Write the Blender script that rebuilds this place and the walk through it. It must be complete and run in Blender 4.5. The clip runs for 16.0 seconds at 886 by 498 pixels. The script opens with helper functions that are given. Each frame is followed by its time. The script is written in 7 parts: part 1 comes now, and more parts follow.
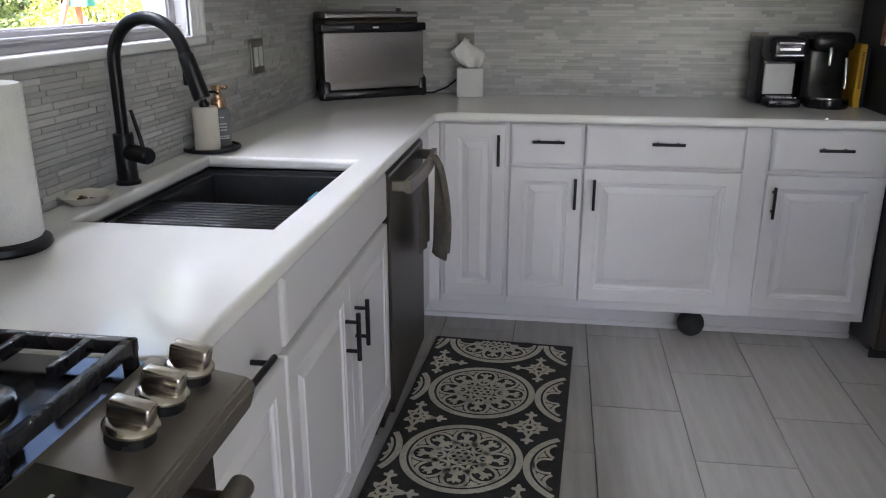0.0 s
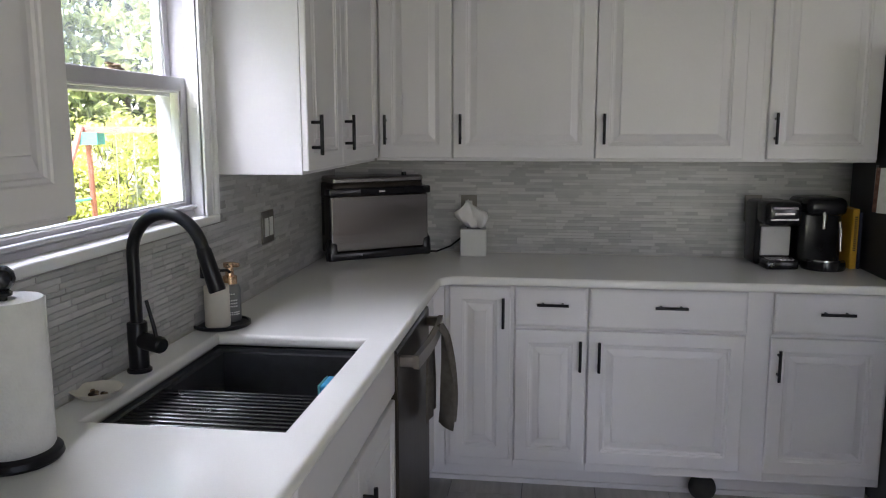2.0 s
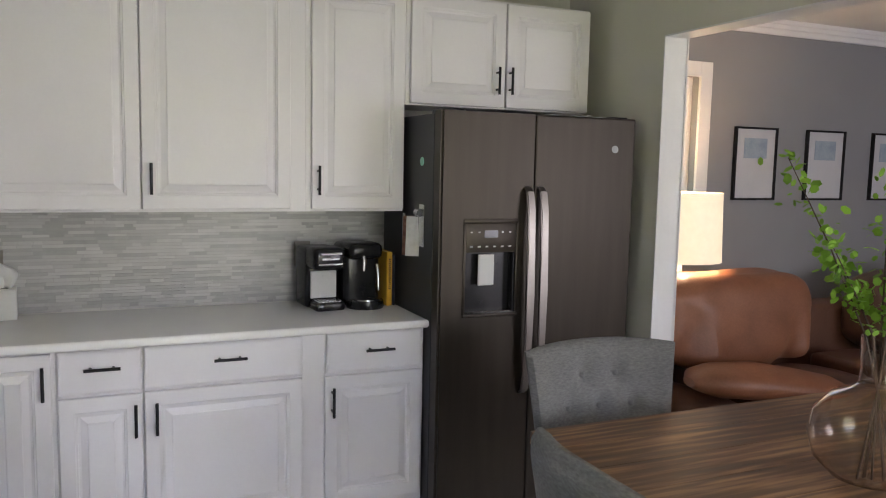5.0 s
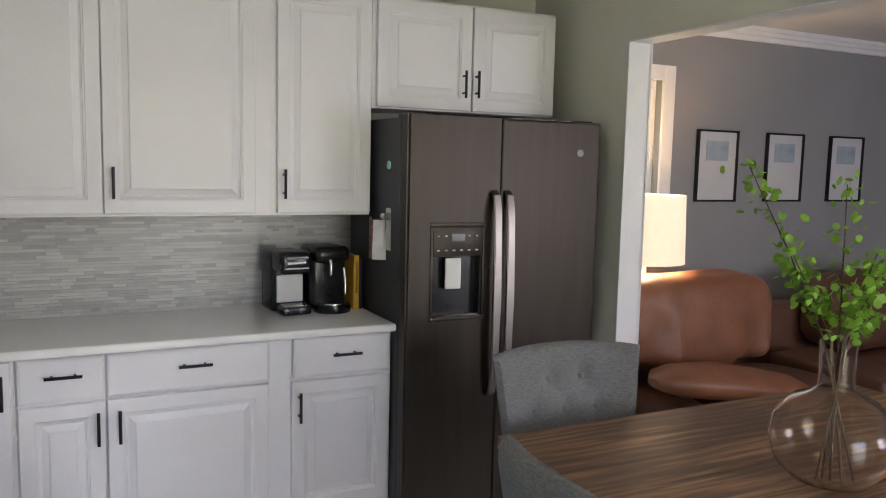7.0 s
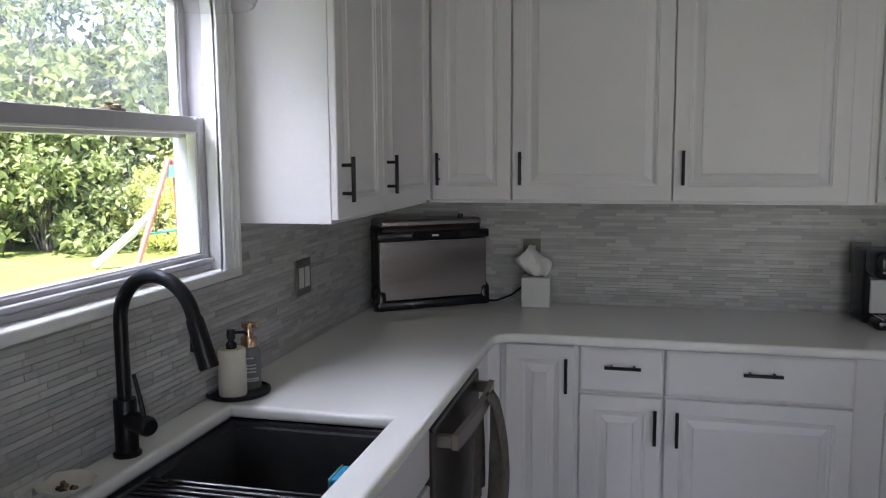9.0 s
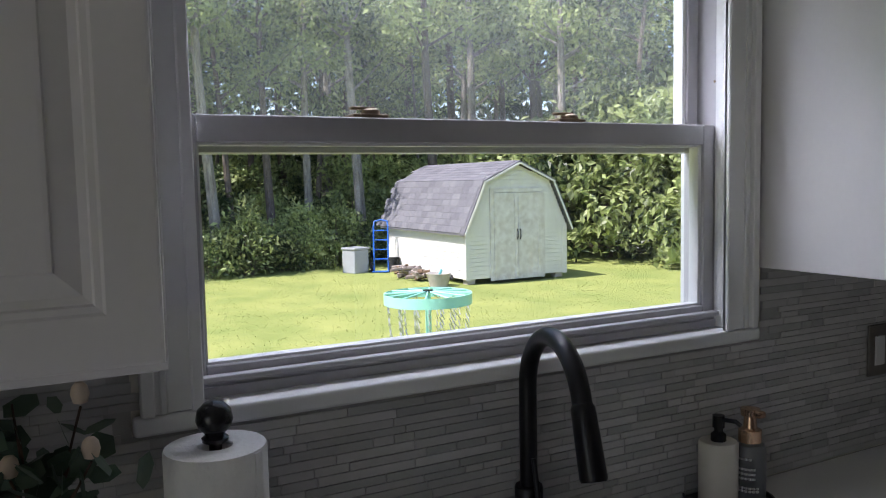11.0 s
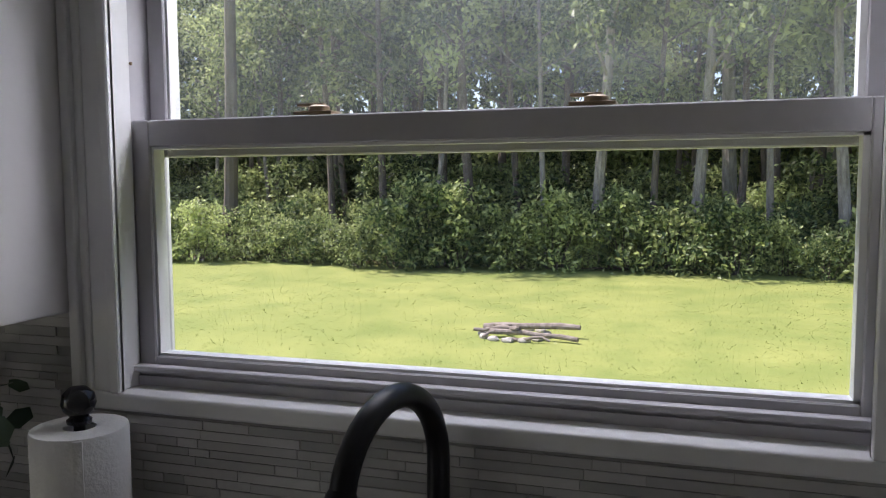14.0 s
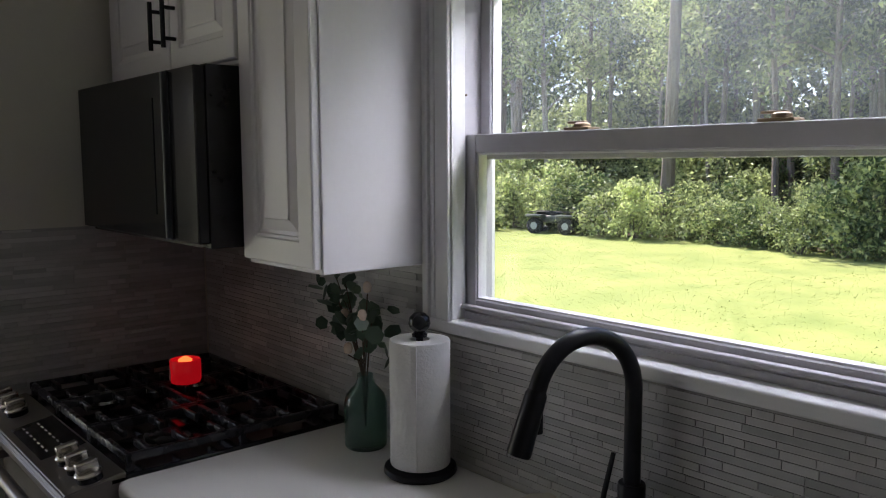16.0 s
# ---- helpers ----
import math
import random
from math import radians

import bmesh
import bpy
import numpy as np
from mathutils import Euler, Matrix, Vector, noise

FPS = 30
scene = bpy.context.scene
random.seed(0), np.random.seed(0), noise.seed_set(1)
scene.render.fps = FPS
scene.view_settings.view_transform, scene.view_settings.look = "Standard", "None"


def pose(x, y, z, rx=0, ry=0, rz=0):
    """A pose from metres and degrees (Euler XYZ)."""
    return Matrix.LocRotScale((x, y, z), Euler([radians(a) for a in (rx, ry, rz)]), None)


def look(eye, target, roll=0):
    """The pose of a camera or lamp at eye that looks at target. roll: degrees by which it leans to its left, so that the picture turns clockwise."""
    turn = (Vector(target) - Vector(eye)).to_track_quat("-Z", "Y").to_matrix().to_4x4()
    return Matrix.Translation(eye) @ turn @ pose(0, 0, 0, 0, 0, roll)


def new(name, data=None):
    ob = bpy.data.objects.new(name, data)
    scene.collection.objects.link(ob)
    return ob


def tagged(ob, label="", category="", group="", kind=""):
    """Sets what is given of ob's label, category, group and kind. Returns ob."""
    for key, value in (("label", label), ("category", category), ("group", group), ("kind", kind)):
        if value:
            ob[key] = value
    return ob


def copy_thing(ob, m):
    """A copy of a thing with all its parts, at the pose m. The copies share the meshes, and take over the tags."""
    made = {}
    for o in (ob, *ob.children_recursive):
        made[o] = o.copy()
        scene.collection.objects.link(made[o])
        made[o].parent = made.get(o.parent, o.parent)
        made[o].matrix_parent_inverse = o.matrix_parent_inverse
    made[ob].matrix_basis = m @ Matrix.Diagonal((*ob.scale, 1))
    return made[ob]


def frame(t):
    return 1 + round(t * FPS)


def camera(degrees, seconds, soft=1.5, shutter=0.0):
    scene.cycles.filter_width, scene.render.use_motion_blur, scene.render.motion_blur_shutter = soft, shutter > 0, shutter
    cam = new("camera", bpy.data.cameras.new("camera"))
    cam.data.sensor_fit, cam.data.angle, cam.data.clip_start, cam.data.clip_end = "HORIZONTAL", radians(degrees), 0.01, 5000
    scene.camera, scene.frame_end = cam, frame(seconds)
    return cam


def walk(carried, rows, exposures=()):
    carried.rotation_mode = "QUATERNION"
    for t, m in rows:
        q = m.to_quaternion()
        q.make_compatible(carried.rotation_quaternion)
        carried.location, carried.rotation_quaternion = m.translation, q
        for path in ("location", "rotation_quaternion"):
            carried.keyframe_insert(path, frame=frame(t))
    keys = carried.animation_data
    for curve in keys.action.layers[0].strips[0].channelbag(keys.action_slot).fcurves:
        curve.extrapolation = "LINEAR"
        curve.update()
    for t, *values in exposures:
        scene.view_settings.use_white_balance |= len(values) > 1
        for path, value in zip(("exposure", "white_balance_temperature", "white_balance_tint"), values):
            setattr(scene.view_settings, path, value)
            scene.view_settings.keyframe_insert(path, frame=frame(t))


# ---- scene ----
cam = camera(58.4, 16.0, soft=1.1)
PATH = [
    (0, (1.058, -3.644, 1.35), (0.789, -1.76, 0.736), 0.0),
    (0.5, (1.056, -3.642, 1.382), (0.77, -1.738, 0.838), 0.1),
    (1, (1.052, -3.639, 1.418), (0.767, -1.717, 0.944), 0.1),
    (1.5, (1.037, -3.636, 1.459), (0.741, -1.7, 1.057), 0.0),
    (2, (1.024, -3.63, 1.499), (0.752, -1.671, 1.189), -0.1),
    (2.5, (1.035, -3.635, 1.526), (0.821, -1.663, 1.276), 0.3),
    (3, (1.043, -3.641, 1.543), (0.951, -1.654, 1.336), 0.7),
    (3.5, (1.085, -3.641, 1.556), (1.118, -1.649, 1.373), 1.0),
    (4, (1.101, -3.642, 1.543), (1.308, -1.661, 1.359), 1.2),
    (4.5, (1.062, -3.623, 1.541), (1.57, -1.699, 1.342), 1.0),
    (5, (1.026, -3.609, 1.557), (1.826, -1.788, 1.346), 1.2),
    (7.3, (1.023, -3.608, 1.584), (1.9, -1.823, 1.368), 1.3),
    (7.5, (1.047, -3.61, 1.583), (1.789, -1.766, 1.359), 1.4),
    (8, (1.135, -3.583, 1.563), (1.46, -1.624, 1.325), 1.3),
    (8.5, (1.118, -3.482, 1.543), (1.059, -1.498, 1.298), 0.6),
    (9, (1.076, -3.298, 1.533), (0.597, -1.37, 1.297), -0.4),
    (9.5, (1.103, -3.123, 1.523), (0.116, -1.398, 1.299), -1.0),
    (10, (1.138, -2.961, 1.526), (-0.204, -1.492, 1.324), -1.1),
    (12.5, (1.031, -2.08, 1.537), (-0.954, -1.897, 1.376), -1.0),
    (13, (1.052, -1.905, 1.535), (-0.94, -1.966, 1.367), -0.7),
    (13.5, (1.039, -1.747, 1.531), (-0.928, -2.074, 1.371), -0.4),
    (14, (0.967, -1.613, 1.54), (-0.935, -2.208, 1.373), -0.3),
    (14.5, (0.943, -1.461, 1.538), (-0.859, -2.312, 1.365), -0.0),
    (15, (0.971, -1.326, 1.547), (-0.707, -2.402, 1.383), -0.3),
    (15.5, (1.023, -1.222, 1.549), (-0.474, -2.538, 1.38), 0.4),
    (16, (1.139, -1.147, 1.574), (-0.173, -2.642, 1.359), -0.2),
]
walk(cam, [(t, look(eye, target, roll)) for t, eye, target, roll in PATH],
     exposures=[(0.0, 2.6, 6250, 22), (2.5, 2.15, 6300, 23), (3.5, 2.2, 6350, 23), (5.0, 3.0, 6450, 23), (7.5, 3.0, 6350, 23), (8.5, 2.4, 6150, 23), (9.0, 1.95, 6100, 23), (9.5, 1.8, 6050, 23), (10.2, 1.3, 6050, 23), (12.3, 0.72, 6400, 24), (15.0, 0.72, 6450, 24), (16.0, 1.25, 6350, 24)])

# ---- world, sun, large lights ----
SUN_DIR = Vector((-0.06 * math.cos(radians(58)), -0.998 * math.cos(radians(58)), math.sin(radians(58))))
world = bpy.data.worlds.new("world")
scene.world = world
world.use_nodes = True
wn = world.node_tree
sky = wn.nodes.new("ShaderNodeTexSky")
sky.sky_type = "NISHITA"
sky.sun_disc = False
sky.sun_elevation = radians(58)
sky.sun_rotation = math.atan2(SUN_DIR.x, SUN_DIR.y)
wn.nodes["Background"].inputs["Strength"].default_value = 0.15
wn.links.new(sky.outputs["Color"], wn.nodes["Background"].inputs["Color"])
sun_data = bpy.data.lights.new("sun", "SUN")
sun_data.energy, sun_data.angle, sun_data.color = 5.0, radians(0.6), (1.0, 0.95, 0.86)
sun = new("sun", sun_data)
sun.matrix_world = look(SUN_DIR * 50, (0, 0, 0))


def area_lamp(name, eye, target, sx, sy, power, color):
    d = bpy.data.lights.new(name, "AREA")
    d.shape, d.size, d.size_y, d.energy, d.color = "RECTANGLE", sx, sy, power, color
    o = new(name, d)
    o.matrix_world = look(eye, target)
    return o


# added fill lamp at the assumed south door, tilted up to brighten the ceiling
area_lamp("door_daylight", (2.45, -5.42, 1.12), (2.1, -2.6, 2.0), 1.3, 1.9, 3.0, (0.93, 0.97, 1.0))
# added fill lamp in the living room; the wall behind it has no opening
area_lamp("living_daylight", (5.4, -5.5, 1.4), (4.4, 0, 1.3), 1.6, 1.3, 9.0, (0.95, 0.98, 1.0))
# skylight entering at the head of the kitchen window
area_lamp("window_daylight", (-0.30, -1.905, 2.20), (0.75, -1.75, 0.75), 1.0, 0.36, 9.5, (0.90, 0.96, 1.0))


# ---- materials ----
def surf(name, c1, c2, scale=8.0, rough=0.5, rough_var=0.08, bump=0.05, bump_scale=60.0, metal=0.0, stretch=(1, 1, 1),
         coat=0.0, detail=6.0, per_piece=0.0, sub=0.0, emit=None, trans=0.0, ior=1.45, fine=0.25, span=(0.3, 0.7)):
    m = bpy.data.materials.new(name)
    m.use_nodes = True
    nt = m.node_tree
    b = nt.nodes["Principled BSDF"]
    co = nt.nodes.new("ShaderNodeTexCoord")
    mp = nt.nodes.new("ShaderNodeMapping")
    mp.inputs["Scale"].default_value = stretch
    nt.links.new(co.outputs["Object"], mp.inputs["Vector"])
    n1 = nt.nodes.new("ShaderNodeTexNoise")
    n1.inputs["Scale"].default_value, n1.inputs["Detail"].default_value = scale, detail
    n2 = nt.nodes.new("ShaderNodeTexNoise")
    n2.inputs["Scale"].default_value, n2.inputs["Detail"].default_value = bump_scale, 3.0
    for n in (n1, n2):
        nt.links.new(mp.outputs["Vector"], n.inputs["Vector"])
    mixf = nt.nodes.new("ShaderNodeMix")
    mixf.inputs[0].default_value = fine
    nt.links.new(n1.outputs["Fac"], mixf.inputs[2])
    nt.links.new(n2.outputs["Fac"], mixf.inputs[3])
    fac = mixf.outputs[0]
    if per_piece:
        oi = nt.nodes.new("ShaderNodeObjectInfo")
        ge = nt.nodes.new("ShaderNodeNewGeometry")
        ad = nt.nodes.new("ShaderNodeMath")
        ad.operation = "ADD"
        nt.links.new(oi.outputs["Random"], ad.inputs[0])
        nt.links.new(ge.outputs["Random Per Island"], ad.inputs[1])
        fr = nt.nodes.new("ShaderNodeMath")
        fr.operation = "FRACT"
        nt.links.new(ad.outputs[0], fr.inputs[0])
        mx = nt.nodes.new("ShaderNodeMix")
        mx.inputs[0].default_value = per_piece
        nt.links.new(fac, mx.inputs[2])
        nt.links.new(fr.outputs[0], mx.inputs[3])
        fac = mx.outputs[0]
    ramp = nt.nodes.new("ShaderNodeValToRGB")
    ramp.color_ramp.elements[0].position, ramp.color_ramp.elements[1].position = span if not per_piece or span != (0.3, 0.7) else (0.12, 0.88)
    ramp.color_ramp.elements[0].color, ramp.color_ramp.elements[1].color = (*c1, 1), (*c2, 1)
    nt.links.new(fac, ramp.inputs["Fac"])
    nt.links.new(ramp.outputs["Color"], b.inputs["Base Color"])
    mr = nt.nodes.new("ShaderNodeMapRange")
    mr.inputs["To Min"].default_value, mr.inputs["To Max"].default_value = max(0.0, rough - rough_var), min(1.0, rough + rough_var)
    nt.links.new(n1.outputs["Fac"], mr.inputs["Value"])
    nt.links.new(mr.outputs["Result"], b.inputs["Roughness"])
    if bump:
        bp = nt.nodes.new("ShaderNodeBump")
        bp.inputs["Strength"].default_value, bp.inputs["Distance"].default_value = bump, 0.004
        nt.links.new(n2.outputs["Fac"], bp.inputs["Height"])
        nt.links.new(bp.outputs["Normal"], b.inputs["Normal"])
    b.inputs["Metallic"].default_value = metal
    b.inputs["Coat Weight"].default_value = coat
    b.inputs["Coat Roughness"].default_value = 0.08
    b.inputs["IOR"].default_value = ior
    b.inputs["Transmission Weight"].default_value = trans
    if sub:
        b.inputs["Subsurface Weight"].default_value = sub
    if emit:
        b.inputs["Emission Color"].default_value = (*emit[:3], 1)
        b.inputs["Emission Strength"].default_value = emit[3]
    return m


def leaf_mat(name, c1, c2, trans=0.35):
    m = bpy.data.materials.new(name)
    m.use_nodes = True
    nt = m.node_tree
    b = nt.nodes["Principled BSDF"]
    ge = nt.nodes.new("ShaderNodeNewGeometry")
    oi = nt.nodes.new("ShaderNodeObjectInfo")
    mx = nt.nodes.new("ShaderNodeMix")
    mx.inputs[0].default_value = 0.42
    nt.links.new(ge.outputs["Random Per Island"], mx.inputs[2])
    nt.links.new(oi.outputs["Random"], mx.inputs[3])
    ramp = nt.nodes.new("ShaderNodeValToRGB")
    ramp.color_ramp.elements[0].color, ramp.color_ramp.elements[1].color = (*c1, 1), (*c2, 1)
    ramp.color_ramp.elements[0].position, ramp.color_ramp.elements[1].position = 0.25, 0.75
    nt.links.new(mx.outputs[0], ramp.inputs["Fac"])
    nt.links.new(ramp.outputs["Color"], b.inputs["Base Color"])
    b.inputs["Roughness"].default_value = 0.45
    tr = nt.nodes.new("ShaderNodeBsdfTranslucent")
    nt.links.new(ramp.outputs["Color"], tr.inputs["Color"])
    ms = nt.nodes.new("ShaderNodeMixShader")
    ms.inputs[0].default_value = trans
    nt.links.new(b.outputs[0], ms.inputs[1])
    nt.links.new(tr.outputs[0], ms.inputs[2])
    nt.links.new(ms.outputs[0], nt.nodes["Material Output"].inputs["Surface"])
    return m


def pane_mat(name, haze):
    m = bpy.data.materials.new(name)
    m.use_nodes = True
    nt = m.node_tree
    b = nt.nodes["Principled BSDF"]
    b.inputs["Transmission Weight"].default_value = 1.0
    b.inputs["Roughness"].default_value = 0.0
    b.inputs["IOR"].default_value = 1.35
    b.inputs["Base Color"].default_value = (0.97, 0.985, 0.98, 1)
    d = nt.nodes.new("ShaderNodeBsdfTranslucent")
    d.inputs["Color"].default_value = (0.8, 0.85, 0.85, 1)
    nz = nt.nodes.new("ShaderNodeTexNoise")
    nz.inputs["Scale"].default_value = 5.0
    mr = nt.nodes.new("ShaderNodeMapRange")
    mr.inputs["From Min"].default_value, mr.inputs["From Max"].default_value = 0.35, 0.7
    mr.inputs["To Min"].default_value, mr.inputs["To Max"].default_value = haze * 0.5, haze
    nt.links.new(nz.outputs["Fac"], mr.inputs["Value"])
    ms = nt.nodes.new("ShaderNodeMixShader")
    nt.links.new(mr.outputs["Result"], ms.inputs[0])
    nt.links.new(b.outputs[0], ms.inputs[1])
    nt.links.new(d.outputs[0], ms.inputs[2])
    nt.links.new(ms.outputs[0], nt.nodes["Material Output"].inputs["Surface"])
    return m


def wood_mat(name):
    """Dark-stained plank wood: flowing growth rings, pale worn streaks and fine pores along x."""
    m = bpy.data.materials.new(name)
    m.use_nodes = True
    nt = m.node_tree
    b = nt.nodes["Principled BSDF"]
    co = nt.nodes.new("ShaderNodeTexCoord")
    oi = nt.nodes.new("ShaderNodeObjectInfo")
    of = nt.nodes.new("ShaderNodeVectorMath")
    of.operation = "MULTIPLY_ADD"
    of.inputs[1].default_value = (3.0, 1.7, 2.3)
    nt.links.new(oi.outputs["Random"], of.inputs[0])
    nt.links.new(co.outputs["Object"], of.inputs[2])

    def mapped(scale):
        mp = nt.nodes.new("ShaderNodeMapping")
        mp.inputs["Scale"].default_value = scale
        nt.links.new(of.outputs[0], mp.inputs["Vector"])
        return mp.outputs["Vector"]

    wave = nt.nodes.new("ShaderNodeTexWave")
    wave.bands_direction = "Y"
    for key, value in (("Scale", 3.4), ("Distortion", 11.0), ("Detail", 3.0), ("Detail Scale", 0.9), ("Detail Roughness", 0.6)):
        wave.inputs[key].default_value = value
    nt.links.new(mapped((0.35, 2.2, 2.2)), wave.inputs["Vector"])
    pore = nt.nodes.new("ShaderNodeTexNoise")
    pore.inputs["Scale"].default_value, pore.inputs["Detail"].default_value = 9.0, 6.0
    nt.links.new(mapped((0.35, 5, 5)), pore.inputs["Vector"])
    stain = nt.nodes.new("ShaderNodeTexNoise")
    stain.inputs["Scale"].default_value, stain.inputs["Detail"].default_value = 2.2, 4.0
    nt.links.new(mapped((0.8, 2.5, 2.5)), stain.inputs["Vector"])
    fac = None
    for out, weight in ((wave.outputs["Fac"], 0.13), (pore.outputs["Fac"], 0.70), (stain.outputs["Fac"], 0.55)):
        ad = nt.nodes.new("ShaderNodeMath")
        ad.operation = "MULTIPLY_ADD"
        ad.inputs[1].default_value = weight
        nt.links.new(out, ad.inputs[0])
        if fac is None:
            ad.inputs[2].default_value = -0.13
        else:
            nt.links.new(fac, ad.inputs[2])
        fac = ad.outputs[0]
    ramp = nt.nodes.new("ShaderNodeValToRGB")
    e = ramp.color_ramp.elements
    e[0].position, e[0].color = 0.30, (0.030, 0.014, 0.007, 1)
    e[1].position, e[1].color = 0.80, (0.40, 0.235, 0.115, 1)
    mid = e.new(0.56)
    mid.color = (0.135, 0.066, 0.030, 1)
    nt.links.new(fac, ramp.inputs["Fac"])
    nt.links.new(ramp.outputs["Color"], b.inputs["Base Color"])
    mr = nt.nodes.new("ShaderNodeMapRange")
    mr.inputs["To Min"].default_value, mr.inputs["To Max"].default_value = 0.32, 0.52
    nt.links.new(pore.outputs["Fac"], mr.inputs["Value"])
    nt.links.new(mr.outputs["Result"], b.inputs["Roughness"])
    bp = nt.nodes.new("ShaderNodeBump")
    bp.inputs["Strength"].default_value, bp.inputs["Distance"].default_value = 0.25, 0.003
    nt.links.new(pore.outputs["Fac"], bp.inputs["Height"])
    nt.links.new(bp.outputs["Normal"], b.inputs["Normal"])
    return m


M_CAB = surf("cabinet_paint", (0.71, 0.69, 0.705), (0.76, 0.742, 0.755), 3, 0.33, 0.05, 0.02, 90)
M_TRIM = surf("white_trim_paint", (0.72, 0.72, 0.72), (0.79, 0.79, 0.785), 5, 0.38, 0.06, 0.04, 60)
# white vinyl darkened to grey: backlit shade of the sashes is in the colour
M_VINYLSHADE = surf("shaded_window_vinyl", (0.42, 0.41, 0.43), (0.50, 0.49, 0.51), 6, 0.42, 0.05, 0.03, 70)
M_QUARTZ = surf("white_quartz", (0.78, 0.77, 0.745), (0.84, 0.83, 0.805), 4, 0.09, 0.025, 0.0, 300, fine=0.5)
M_WALL = surf("wall_paint_cream", (0.60, 0.585, 0.51), (0.65, 0.635, 0.555), 2, 0.7, 0.05, 0.08, 180)
M_GREYWALL = surf("wall_paint_grey", (0.25, 0.25, 0.262), (0.285, 0.285, 0.295), 2, 0.75, 0.05, 0.08, 180)
M_CEIL = surf("ceiling_paint", (0.72, 0.72, 0.71), (0.78, 0.78, 0.77), 3, 0.85, 0.05, 0.1, 150)
M_STRIP = surf("marble_strip", (0.31, 0.308, 0.304), (0.60, 0.593, 0.575), 14, 0.32, 0.08, 0.05, 60, stretch=(1, 1, 1.6), per_piece=0.5)
M_GROUT = surf("grout_grey", (0.33, 0.325, 0.312), (0.41, 0.405, 0.39), 20, 0.9, 0.05, 0.2, 300)
M_FLOORTILE = surf("porcelain_tile", (0.32, 0.30, 0.28), (0.47, 0.455, 0.43), 3.5, 0.36, 0.08, 0.03, 45, stretch=(9, 0.6, 1), per_piece=0.16, span=(0.30, 0.66))
M_FGROUT = surf("floor_grout", (0.12, 0.12, 0.12), (0.17, 0.17, 0.165), 20, 0.9, 0.05, 0.2, 200)
M_BLACK = surf("matte_black_metal", (0.008, 0.008, 0.009), (0.016, 0.016, 0.018), 20, 0.34, 0.06, 0.02, 200, metal=0.4)
M_BLACKPL = surf("black_plastic", (0.010, 0.010, 0.011), (0.018, 0.018, 0.02), 15, 0.22, 0.08, 0.02, 150)
M_SLATE = surf("slate_steel", (0.040, 0.032, 0.024), (0.053, 0.043, 0.034), 3, 0.40, 0.04, 0.02, 120, metal=0.6, stretch=(8, 8, 0.6))
M_SLATESIDE = surf("dark_grey_side_panel", (0.034, 0.035, 0.038), (0.046, 0.047, 0.051), 6, 0.5, 0.05, 0.1, 260)
M_RANGE = surf("slate_range_panel", (0.17, 0.15, 0.13), (0.21, 0.188, 0.165), 3, 0.36, 0.04, 0.01, 120, metal=0.7)
M_STEEL = surf("brushed_steel", (0.34, 0.325, 0.30), (0.42, 0.40, 0.375), 3, 0.20, 0.03, 0.006, 80, metal=1.0, stretch=(1, 1, 12))
M_HANDLE = surf("warm_grey_handle_steel", (0.26, 0.235, 0.215), (0.33, 0.30, 0.28), 4, 0.38, 0.05, 0.0, 80, metal=1.0)
M_KNOB = surf("brushed_nickel_knob", (0.52, 0.48, 0.43), (0.66, 0.62, 0.56), 6, 0.22, 0.05, 0.02, 120, metal=1.0)
M_SINK = surf("grey_granite_sink", (0.024, 0.025, 0.028), (0.042, 0.043, 0.048), 30, 0.5, 0.08, 0.15, 300)
M_GLASSBLK = surf("black_ceramic_glass", (0.006, 0.006, 0.007), (0.01, 0.01, 0.011), 10, 0.12, 0.04, 0.0, 100)
M_IRON = surf("cast_iron", (0.014, 0.014, 0.017), (0.028, 0.028, 0.031), 30, 0.27, 0.1, 0.3, 260)
M_PAPER = surf("paper_towel_white", (0.70, 0.69, 0.67), (0.78, 0.77, 0.75), 30, 0.95, 0.03, 0.35, 160)
M_CERAMIC = surf("cream_ceramic", (0.62, 0.58, 0.50), (0.70, 0.66, 0.58), 8, 0.4, 0.08, 0.05, 60)
M_WHITEPL = surf("white_box_plastic", (0.62, 0.62, 0.60), (0.68, 0.68, 0.66), 8, 0.45, 0.05, 0.02, 90)
M_ROSE = surf("rose_gold_pump", (0.62, 0.40, 0.25), (0.72, 0.48, 0.32), 8, 0.25, 0.05, 0.0, 90, metal=0.9)
M_GREYBOT = surf("smoky_grey_bottle", (0.13, 0.135, 0.14), (0.17, 0.175, 0.18), 6, 0.3, 0.05, 0.0, 90)
M_MAT = surf("mat_charcoal_weave", (0.028, 0.027, 0.026), (0.052, 0.050, 0.047), 30, 0.95, 0.03, 0.8, 420)
M_MATCREAM = surf("mat_cream_yarn", (0.52, 0.49, 0.40), (0.72, 0.69, 0.58), 60, 0.95, 0.03, 0.8, 420)
M_TOWEL = surf("taupe_terry", (0.12, 0.105, 0.09), (0.19, 0.17, 0.15), 40, 0.97, 0.02, 0.9, 350)
M_FABRIC = surf("grey_linen", (0.13, 0.13, 0.128), (0.235, 0.235, 0.23), 70, 0.92, 0.03, 0.5, 300, stretch=(1, 1, 3))
M_TABLE = wood_mat("stained_pine")
# one sofa leather in two tones: lamplit parts lighter, shaded parts darker
M_LEATHERLIT = surf("lit_brown_leather", (0.17, 0.066, 0.032), (0.29, 0.122, 0.064), 5, 0.42, 0.1, 0.3, 90)
